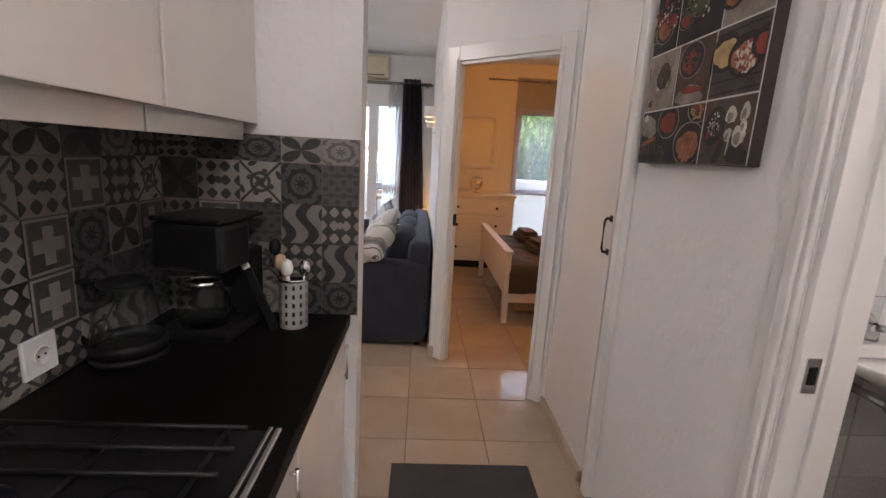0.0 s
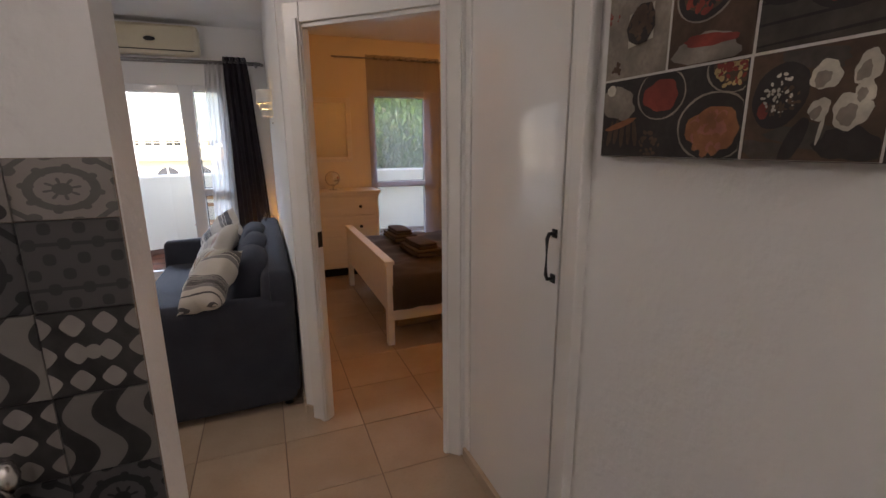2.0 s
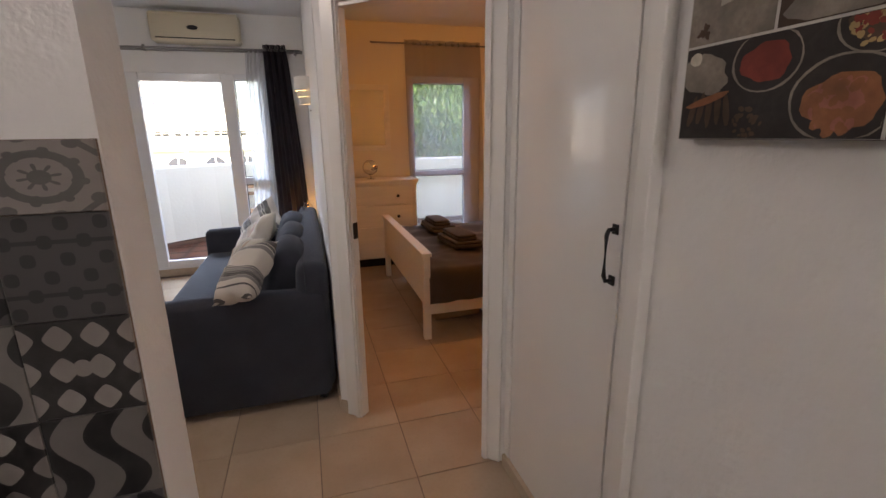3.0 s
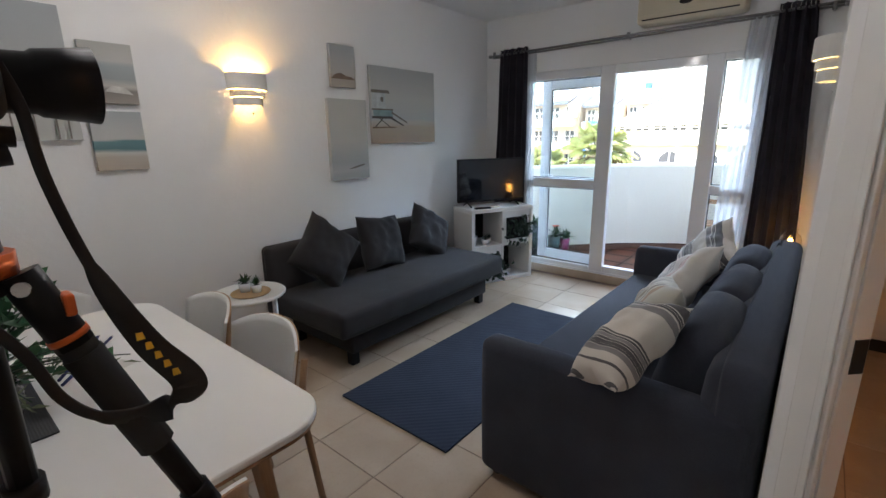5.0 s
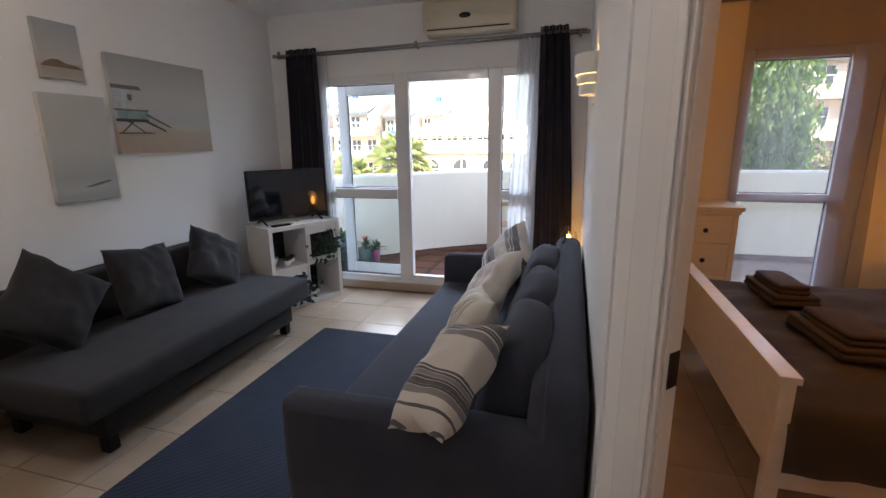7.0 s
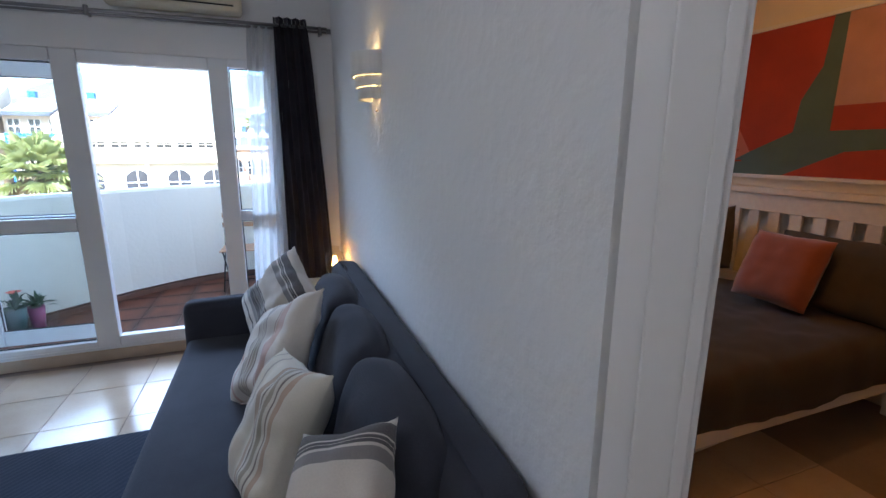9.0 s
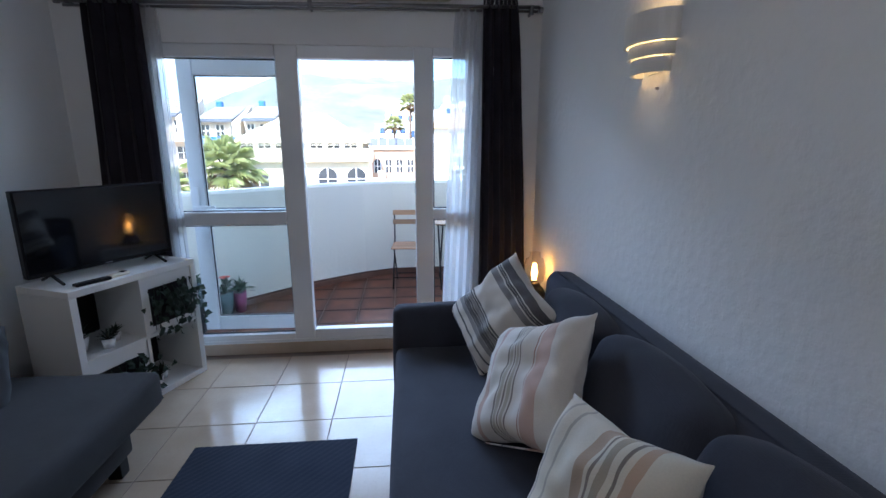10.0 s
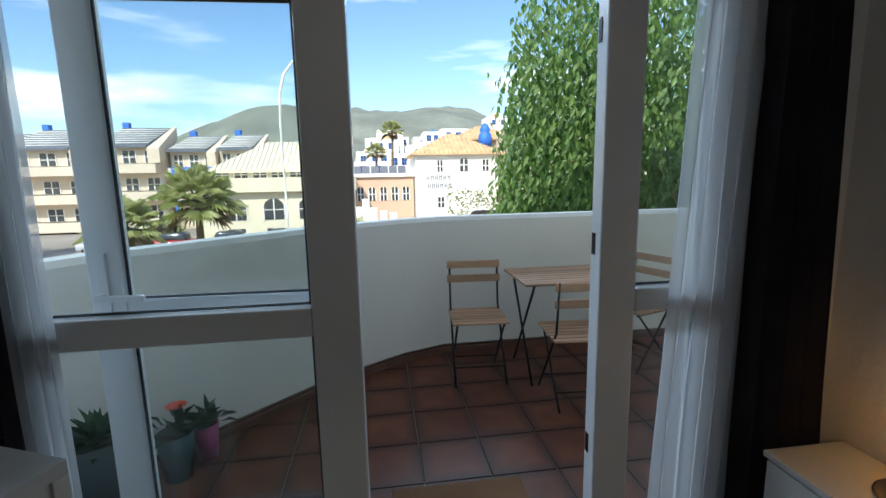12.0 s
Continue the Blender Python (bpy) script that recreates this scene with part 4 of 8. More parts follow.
# cloves in a white dish
printed(4, 0.58, 0.56, 0.046, 0.052, P_CREAM, 40, 0.02, corners=4)
printed(4, 0.58, 0.58, 0.038, 0.044, P_DARK, 40, 0.05, corners=9)
speckle(4, 0.58, 0.60, 0.034, P_BROWN, 70, 0.005)
printed(4, 0.22, 0.12, 0.012, 0.012, P_BROWN, 0, 0.35)
speckle(4, 0.12, 0.75, 0.02, P_RED, 8, 0.003)
# upper rows: tomatoes, herbs, peppers
for i in range(5, len(panels)):
    for k in range(3):
        printed_bowl(i, 0.2 + 0.3 * k, rnd.uniform(0.3, 0.7), rnd.uniform(0.03, 0.048), (P_RED, P_GREEN, P_ORANGE)[(i + k) % 3])
    speckle(i, 0.4, 0.5, 0.06, (P_GREEN, P_RED)[i % 2], 40, 0.006)
    speckle(i, 0.6, 0.5, 0.06, P_CREAM, 16, 0.004)

# bathroom glimpse
M_BATHTILE = floor_tile("white_wall_tile", (0.66, 0.67, 0.66), (0.72, 0.72, 0.71), 0.12)
M_BATHGREY = floor_tile("grey_wall_tile", (0.36, 0.35, 0.33), (0.42, 0.40, 0.38), 0.2)
basin = thing("wash_basin", "white ceramic wash basin on the bathroom wall", "basin", pose(1.86, 1.81, 0.84))
bm = bmesh.new()
prof = [(0.0, -0.10), (0.12, -0.09), (0.19, -0.04), (0.225, 0.0), (0.215, 0.006), (0.18, -0.03), (0.10, -0.075), (0.0, -0.08)]
lathe(bm, prof, 32)
bm.transform(Matrix.Diagonal((1.25, 1.0, 1.0, 1.0)))
bm.transform(Matrix.Translation((0, -0.235, 0)))
part("bowl", bm, M_CERAMIC, basin)
part("back_ledge", boxed(-0.25, -0.12, -0.05, 0.25, -0.001, 0.006, bevel=0.01), M_CERAMIC, basin)
bm = rodded(((0, -0.07, 0.007), (0, -0.07, 0.07), 0.022), ((0, -0.07, 0.06), (0, -0.19, 0.075), 0.014))
rod(bm, (0, -0.07, 0.07), (0, -0.02, 0.11), 0.012)
part("tap", bm, M_STEEL, basin, "chrome mixer tap")
part("waste_pipe", rodded(((0, -0.2, -0.10), (0, -0.2, -0.22), 0.02), ((0, -0.2, -0.20), (0, -0.01, -0.20), 0.018)), M_STEEL, basin, "chrome waste pipe")
soap = thing("soap_dispenser", "pale green soap dispenser on the basin", "soap dispenser", pose(1.66, 1.735, 0.846))
part("bottle", lathed([(0, 0), (0.036, 0), (0.038, 0.01), (0.036, 0.09), (0.02, 0.10), (0, 0.10)]), surface("pale_green_ceramic", (0.52, 0.56, 0.42), 0.25, vary=0.05), soap)
part("pump", rodded(((0, 0, 0.10), (0, 0, 0.14), 0.006), ((0, 0, 0.138), (0, -0.04, 0.135), 0.006)), M_STEEL, soap, "chrome pump")
mirror = thing("bathroom_mirror", "mirror with frosted bars above the basin", "mirror", pose(1.9, 1.808, 1.5))
part("glass", boxed(-0.28, -0.006, -0.30, 0.30, 0.0, 0.45), M_MIRROR, mirror)
for k in range(3):
    part("frosted_bar", boxed(-0.28, -0.009, -0.14 + 0.11 * k, -0.05, -0.0065, -0.105 + 0.11 * k), M_BATHGREY, mirror)
part("shelf", boxed(-0.26, -0.10, -0.345, 0.28, -0.001, -0.337, bevel=0.002), M_GLASS, mirror, "glass shelf")
# unseen fixture added round the bathroom fill lamp
lampb = thing("bathroom_ceiling_light", "unseen round white ceiling light added for the bathroom", "ceiling light", pose(1.8, 0.6, CEIL))
part("base", lathed([(0, -0.001), (0.12, -0.001), (0.12, -0.02), (0, -0.02)]), M_PAINT, lampb)
# unseen fixtures; the dining one is added only to carry its fill lamp
for nm, x, y in (("hall_ceiling_light", 0.35, -0.45), ("dining_ceiling_light", -1.45, 3.05)):
    lc = thing(nm, "unseen round white flush ceiling light", "ceiling light", pose(x, y, CEIL))
    part("base", lathed([(0, -0.001), (0.10, -0.001), (0.10, -0.02), (0, -0.02)]), M_PAINT, lc)
lampc = thing("bedroom_ceiling_light", "round white bedroom ceiling light", "ceiling light", pose(1.75, 4.3, CEIL))
part("base", lathed([(0, -0.001), (0.10, -0.001), (0.10, -0.02), (0, -0.02)]), M_PAINT, lampc)

# living room: seating
def sofa_right():
    s = thing("sofa_bed", "charcoal fabric sofa bed along the white wall", "sofa")
    part("base", soft_box(-0.74, 3.56, 0.05, 0.06, 5.47, 0.29, r=0.02, puff=0.004), M_SOFA, s)
    part("seat", soft_box(-0.755, 3.558, 0.29, 0.0, 5.472, 0.455, r=0.035, puff=0.012), M_SOFA, s)
    part("arm", soft_box(-0.765, 3.43, 0.03, 0.20, 3.556, 0.665, r=0.045, puff=0.008), M_SOFA, s)
    part("arm", soft_box(-0.765, 5.474, 0.03, 0.075, 5.60, 0.655, r=0.045, puff=0.008), M_SOFA, s)
    bm = soft_box(0.03, 3.45, 0.05, 0.225, 5.60, 0.815, r=0.06, puff=0.008)
    for v in bm.verts:
        if v.co.x < 0.10 and v.co.z > 0.4:
            v.co.x += 0.05 * (v.co.z - 0.4) / 0.4 * 0.6
    part("backrest", bm, M_SOFA, s)
    for x in (-0.70, 0.15):
        for y in (3.50, 5.54):
            part("leg", rodded(((x, y, 0), (x, y, 0.05), 0.025)), M_BLACK, s)
    return s


sofa_right()
for y0_, y1_, tilt, up in ((3.60, 4.13, 17, 0.0), (4.15, 4.70, 21, -0.012), (4.72, 5.25, 16, -0.02)):
    w_ = y1_ - y0_
    bm = soft_box(-w_ / 2, -0.085, -0.205, w_ / 2, 0.085, 0.205, r=0.07, puff=0.022, cuts=8, seed=y0_ * 3)
    for v in bm.verts:
        v.co.y += 0.012 * noise.noise(v.co * 9 + Vector((y0_, 0, 0)))
        v.co.z -= 0.02 * max(0.0, v.co.z) / 0.2 * abs(v.co.x / w_) ** 2 * 4
    single("back_cushion", bm, M_SOFA, "charcoal loose back cushion on the sofa bed", "cushion", pose(-0.02, (y0_ + y1_) / 2, 0.66 + up, 0, 0, -90) @ pose(0, 0, 0, -tilt), "sofa back cushions")


def striped(name, ground, stripes):
    """Cream cloth with woven stripes across the cushion: (position, half width, colour)."""
    m, nt, bsdf = nodes_of(name)
    tc = nt.nodes.new("ShaderNodeTexCoord")
    sep = nt.nodes.new("ShaderNodeSeparateXYZ")
    nt.links.new(tc.outputs["Object"], sep.inputs[0])
    wob = noise_node(nt, 9.0, 2.0)
    x = maths(nt, "MULTIPLY_ADD", wob.outputs["Fac"], 0.012, sep.outputs[0])
    n = noise_node(nt, 240.0, 3.0)
    big = noise_node(nt, 6.0, 4.0)
    col = blend(nt, maths(nt, "MULTIPLY", big.outputs["Fac"], 0.5), ground, tuple(v * 0.82 for v in ground))
    for at, half, c in stripes:
        inside = maths(nt, "LESS_THAN", maths(nt, "ABSOLUTE", maths(nt, "SUBTRACT", x, at)), half)
        col = blend(nt, inside, col, c)
    col = blend(nt, maths(nt, "MULTIPLY", n.outputs["Fac"], 0.35), col, tuple(v * 0.55 for v in ground))
    nt.links.new(col, bsdf.inputs["Base Color"])
    bsdf.inputs["Roughness"].default_value = 0.92
    bsdf.inputs["Sheen Weight"].default_value = 0.2
    relief(nt, bsdf, n.outputs["Fac"], 0.35, 0.002)
    return m


DK, BR, PK, GY = (0.035, 0.033, 0.042), (0.17, 0.14, 0.125), (0.52, 0.34, 0.27), (0.19, 0.18, 0.18)
M_STRIPE = striped("cream_dark_stripe", (0.66, 0.61, 0.54), [(-0.196, 0.0043, DK), (-0.150, 0.0043, DK), (-0.108, 0.0101, GY), (-0.092, 0.0043, DK), (-0.080, 0.0072, DK), (-0.067, 0.0043, DK), (-0.054, 0.0072, GY), (-0.041, 0.0043, DK), (-0.028, 0.0043, DK),
                                                    (0.120, 0.0145, GY), (0.146, 0.0043, DK), (0.156, 0.0043, DK), (0.178, 0.0130, DK), (0.196, 0.0058, DK)])
M_STRIPE_PINK = striped("cream_pink_stripe", (0.72, 0.67, 0.60), [(-0.12, 0.012, PK), (-0.04, 0.004, BR), (-0.026, 0.007, (0.42, 0.38, 0.31)), (-0.010, 0.003, BR), (0.004, 0.006, (0.42, 0.38, 0.31)), (0.018, 0.003, BR), (0.075, 0.002, (0.3, 0.1, 0.06)), (0.115, 0.032, PK)])
M_STRIPE_TAN = striped("cream_tan_stripe", (0.68, 0.64, 0.54), [(-0.14, 0.004, (0.40, 0.38, 0.33)), (-0.10, 0.004, (0.40, 0.38, 0.33)), (0.0, 0.016, (0.40, 0.29, 0.20)), (0.03, 0.004, BR), (0.055, 0.010, (0.33, 0.29, 0.22)), (0.085, 0.004, BR), (0.115, 0.012, (0.46, 0.32, 0.22))])


def set_up(centre, across, up):
    """A cushion's place: its middle, the way of its width and the way of its height."""
    ez = Vector(up).normalized()
    ex = Vector(across)
    ex = (ex - ez * ex.dot(ez)).normalized()
    ey = ez.cross(ex)
    m = Matrix((ex, ey, ez)).transposed().to_4x4()
    m.translation = Vector(centre)
    return m


def throw_pillow(material, label, place, w_=0.46, h_=0.46, d=0.17, seed=0.0, group="patterned cushions", skew=0.0):
    """skew: how far the filling has slumped, as height gained across the width."""
    c = thing("throw_pillow", label, "cushion", place, group)
    bm = pillow_bm(w_, h_, d, 34, 0.022, seed, 0.17)
    for v in bm.verts:
        v.co.z += skew * v.co.x
    part("cover", bm, material, c)
    bm = bmesh.new()
    tube(bm, [(-w_ / 2 * 0.955, 0, -h_ / 2 * 0.955), (w_ / 2 * 0.955, 0, -h_ / 2 * 0.955)], 0.003, 6)
    for v in bm.verts:
        v.co.z += skew * v.co.x
    part("seam", bm, material, c)
    return c


throw_pillow(M_STRIPE, "cream cushion with dark woven stripes, standing on its corner", set_up((-0.265, 5.26, 0.7), (0.29, -0.12, 0.31), (-0.085, 0.375, 0.165)), 0.47, 0.46, 0.15, 1.0, skew=-0.10)
throw_pillow(M_STRIPE_PINK, "cream and pink striped cushion leaning on the sofa back", set_up((-0.28, 4.665, 0.675), (0.185, -0.398, 0.161), (0.198, 0.284, 0.316)), 0.46, 0.47, 0.16, 5.0)
throw_pillow(M_STRIPE_TAN, "cream cushion with faded tan stripes leaning on the sofa back", set_up((-0.285, 4.11, 0.645), (0.14, -0.35, 0.09), (0.19, 0.12, 0.37)), 0.40, 0.44, 0.16, 9.0)
throw_pillow(M_STRIPE, "cream cushion with dark woven stripes slumped over the sofa arm", set_up((-0.185, 3.515, 0.785), (0.15, 0.26, 0.165), (0.18, -0.086, 0.05)), 0.43, 0.225, 0.14, 13.0)


def sofa_left():
    s = thing("small_sofa_bed", "dark grey armless sofa bed against the white wall", "sofa")
    part("seat", soft_box(-2.70, 3.56, 0.26, -1.87, 5.38, 0.43, r=0.035, puff=0.012), M_SOFA_L, s)
    part("storage_base", soft_box(-2.68, 3.70, 0.09, -1.97, 5.25, 0.26, r=0.015, puff=0.004), M_SOFA_L, s)
    bm = soft_box(-2.785, 3.56, 0.22, -2.62, 5.38, 0.745, r=0.04, puff=0.006)
    for v in bm.verts:
        if v.co.x > -2.70 and v.co.z > 0.43:
            v.co.x -= 0.04 * (v.co.z - 0.43) / 0.3
    part("backrest", bm, M_SOFA_L, s)
    for x, y in ((-2.02, 3.74), (-2.02, 5.20), (-2.64, 3.74), (-2.64, 5.20)):
        part("leg", boxed(x - 0.03, y - 0.03, 0, x + 0.03, y + 0.03, 0.095, bevel=0.004), M_BLACK, s)
    return s


sofa_left()
for at, turn, lean, spin, sd in (((-2.47, 3.90, 0.68), 86, 20, 42, 2.0), ((-2.49, 4.47, 0.645), 93, 20, 7, 4.0), ((-2.48, 5.06, 0.625), 92, 26, 36, 6.0)):
    throw_pillow(M_SOFA_L, "plain dark grey cushion leaning on the small sofa", pose(*at, 0, 0, turn) @ pose(0, 0, 0, -lean) @ pose(0, 0, 0, 0, spin), 0.45, 0.45, 0.17, sd, "grey cushions")

# rug
bm = bmesh.new()
nx, ny = 40, 96
rows = [[bm.verts.new((-1.755 + 0.795 * i / nx, 3.435 + 1.925 * j / ny, 0.010 + 0.0012 * ((i + j) % 2))) for j in range(ny + 1)] for i in range(nx + 1)]
for i in range(nx):
    for j in range(ny):
        bm.faces.new((rows[i][j], rows[i + 1][j], rows[i + 1][j + 1], rows[i][j + 1]))
box(bm, -1.755, 3.435, 0.0, -0.96, 5.36, 0.009)
single("rug", bm, M_RUG, "navy blue woven rug between the sofas", "rug")

# side table with two little plants
st = thing("side_table", "round white metal side table beside the small sofa", "table", pose(-2.40, 3.26, 0))
part("tabletop", lathed([(0, 0.545), (0.215, 0.545), (0.22, 0.55), (0.22, 0.562), (0.214, 0.566), (0.21, 0.56), (0, 0.56)], 40), M_WHITE_FURN, st)
for a in (20, 110, 200, 290):
    ca, sa = math.cos(radians(a)), math.sin(radians(a))
    part("leg", rodded(((0.205 * ca, 0.205 * sa, 0.545), (0.205 * ca, 0.205 * sa, 0), 0.008)), M_WHITE_FURN, st)
part("floor_bar", rodded(((0.205 * math.cos(radians(20)), 0.205 * math.sin(radians(20)), 0.008), (0.205 * math.cos(radians(110)), 0.205 * math.sin(radians(110)), 0.008), 0.007)), M_WHITE_FURN, st)
part("floor_bar", rodded(((0.205 * math.cos(radians(290)), 0.205 * math.sin(radians(290)), 0.008), (0.205 * math.cos(radians(200)), 0.205 * math.sin(radians(200)), 0.008), 0.007)), M_WHITE_FURN, st)
single("jute_coaster", lathed([(0, 0.0), (0.115, 0.0), (0.118, 0.004), (0.115, 0.008), (0, 0.008)], 32), M_JUTE, "round jute table mat on the side table", "mat", pose(-2.39, 3.27, 0.561))


def succulent(at, size, label, group="potted succulents", seed=0, leaf=None):
    p = thing("potted_plant", label, "plant", pose(*at), group)
    part("pot", lathed([(0, 0), (size * 0.75, 0), (size, size * 1.5), (size * 0.92, size * 1.5), (size * 0.7, size * 1.2), (0, size * 1.2)], 20), M_CERAMIC, p, "small white pot")
    part("soil", lathed([(0, size * 1.25), (size * 0.82, size * 1.25)], 16), M_SOIL_SHADE, p)
    bm = bmesh.new()
    rr = random.Random(seed)
    for k in range(26):
        a = rr.uniform(0, 6.28)
        el = rr.uniform(0.3, 1.4)
        d = Vector((math.cos(a) * math.cos(el), math.sin(a) * math.cos(el), math.sin(el)))
        fan_leaf(bm, Vector((0, 0, size * 1.25)) + d * size * 0.2, d, Vector((0, 0, 1)) if el < 1.2 else Vector((1, 0, 0)), size * rr.uniform(1.1, 1.9), size * 0.42, 0.1)
    part("leaves", bm, leaf or M_LEAF, p)
    return p


succulent((-2.42, 3.25, 0.57), 0.038, "small green succulent in a white pot on the side table", seed=1)
succulent((-2.35, 3.29, 0.57), 0.034, "small green succulent in a white pot on the side table", seed=2)

# cube shelf in the corner
SH = pose(-2.335, 5.53, 0, 0, 0, 67.0)     # local x along the front, local y to the back
sh = thing("cube_shelf", "white cube shelf with four openings, set across the corner", "shelf", SH)
W, D, H, T = 0.75, 0.38, 0.775, 0.036
part("side", boxed(0, 0, 0, T, D, H - T - 0.001, bevel=0.002), M_WHITE_FURN, sh)
part("side", boxed(W - T, 0, 0, W, D, H - T - 0.001, bevel=0.002), M_WHITE_FURN, sh)
part("top", boxed(0, 0, H - T, W, D, H, bevel=0.002), M_WHITE_FURN, sh)
part("bottom", boxed(T + 0.0005, 0, 0, W - T - 0.0005, D, T, bevel=0.002), M_WHITE_FURN, sh)
part("shelf", boxed(T + 0.0005, 0.002, H / 2 - 0.01, W - T - 0.0005, D, H / 2 + 0.01, bevel=0.001), M_WHITE_FURN, sh)
part("divider", boxed(W / 2 - 0.01, 0.002, T + 0.0005, W / 2 + 0.01, D, H / 2 - 0.0105, bevel=0.001), M_WHITE_FURN, sh)
part("divider", boxed(W / 2 - 0.01, 0.002, H / 2 + 0.0105, W / 2 + 0.01, D, H - T - 0.001, bevel=0.001), M_WHITE_FURN, sh)
part("back_panel", boxed(T, D - 0.006, T, W - T, D - 0.001, H - T), M_BLACK, sh)


def insert_door(xa, xb, za, zb, seed):
    d = thing("shelf_insert", "white shelf insert covered with dusty ivy leaves", "shelf insert", SH, "ivy shelf inserts")
    part("panel", boxed(xa, 0.008, za, xb, 0.02, zb, bevel=0.002), M_WHITE_FURN, d)
    part("dark_window", boxed(xa + 0.03, 0.005, za + 0.04, xb - 0.03, 0.0075, zb - 0.07), M_BLACK, d)
    bm = bmesh.new()
    rr = random.Random(seed)
    for k in range(150):
        c = Vector((rr.gauss((xa + xb) / 2 + 0.03, (xb - xa) * 0.25), rr.uniform(-0.05, 0.0), rr.gauss((za + zb) / 2 - 0.03, (zb - za) * 0.20)))
        way = Vector((rr.uniform(-1, 1), rr.uniform(-0.9, -0.1), rr.uniform(-1, 0.6)))
        fan_leaf(bm, c, way, Vector((0, -1, 0.3)), rr.uniform(0.035, 0.06), rr.uniform(0.03, 0.045))
    part("ivy_leaves", bm, M_LEAF_DARK, d)
    bm = bmesh.new()
    for k in range(8):
        x = xa + (xb - xa) * (k + 0.5) / 8
        tube(bm, [(x, 0.0, zb - 0.08), (x + rr.uniform(-0.03, 0.03), -0.02, (za + zb) / 2), (x + rr.uniform(-0.05, 0.05), -0.015, za + 0.02)], 0.002, 5)
    part("stems", bm, M_LEAF_DARK, d)


insert_door(W / 2 + 0.012, W - T - 0.002, H / 2 + 0.012, H - T - 0.003, 7)
insert_door(T + 0.002, W / 2 - 0.012, T + 0.002, H / 2 - 0.012, 8)


def shelf_plant(x, y, z, size, seed, label):
    p = SH @ Vector((x, y, z))
    return succulent(tuple(p), size, label, "potted plants in the shelf", seed, M_LEAF_DARK)


shelf_plant(0.10, 0.16, H / 2 + 0.0105, 0.055, 11, "larger dark plant in a white pot on the shelf")
shelf_plant(0.20, 0.07, H / 2 + 0.0105, 0.036, 12, "small dark plant in a white pot on the shelf")
shelf_plant(0.275, 0.13, H / 2 + 0.0105, 0.034, 13, "small dark plant in a white pot on the shelf")
shelf_plant(0.45, 0.08, T + 0.001, 0.036, 14, "small dark plant in a white pot on the shelf")
shelf_plant(0.53, 0.13, T + 0.001, 0.034, 15, "small dark plant in a white pot on the shelf")

# television
TV = pose(-2.385, 5.94, H, 0, 0, 60.0)
tv = thing("television", "black flat television on the white cube shelf", "television", TV)
part("case", boxed(-0.375, -0.012, 0.045, 0.375, 0.035, 0.485, bevel=0.006), M_BLACK, tv)
part("screen", boxed(-0.366, -0.0135, 0.068, 0.366, -0.0125, 0.477), M_SCREEN, tv)
part("maker_mark", boxed(-0.02, -0.0145, 0.053, 0.02, -0.0125, 0.058), M_ROD, tv)
for x in (-0.27, 0.27):
    bm = bmesh.new()
    tube(bm, [(x, 0.10, 0.008), (x, 0.01, 0.046), (x, -0.10, 0.008)], 0.008)
    part("foot", bm, M_BLACK, tv)
rem = thing("remote_control", "black remote control on the cube shelf", "remote", SH @ pose(0.16, 0.055, H, 0, 0, -6))
part("case", boxed(-0.085, -0.022, 0, 0.085, 0.022, 0.017, bevel=0.006), M_BLACK, rem)
for k in range(5):
    for j in (-0.01, 0.004):
        part("key", boxed(-0.065 + 0.022 * k, j, 0.0172, -0.055 + 0.022 * k, j + 0.007, 0.0185), M_RUBBER, rem)
ac_rem = thing("air_conditioner_remote", "cream air conditioner remote on the cube shelf", "remote", SH @ pose(0.30, 0.06, H, 0, 0, 8))
part("case", boxed(-0.06, -0.022, 0, 0.06, 0.022, 0.018, bevel=0.006), M_AC, ac_rem)
part("display", boxed(0.015, -0.014, 0.0182, 0.045, 0.014, 0.0195), M_SCREEN, ac_rem)

# canvases on the west wall
X_CANVAS = -2.766


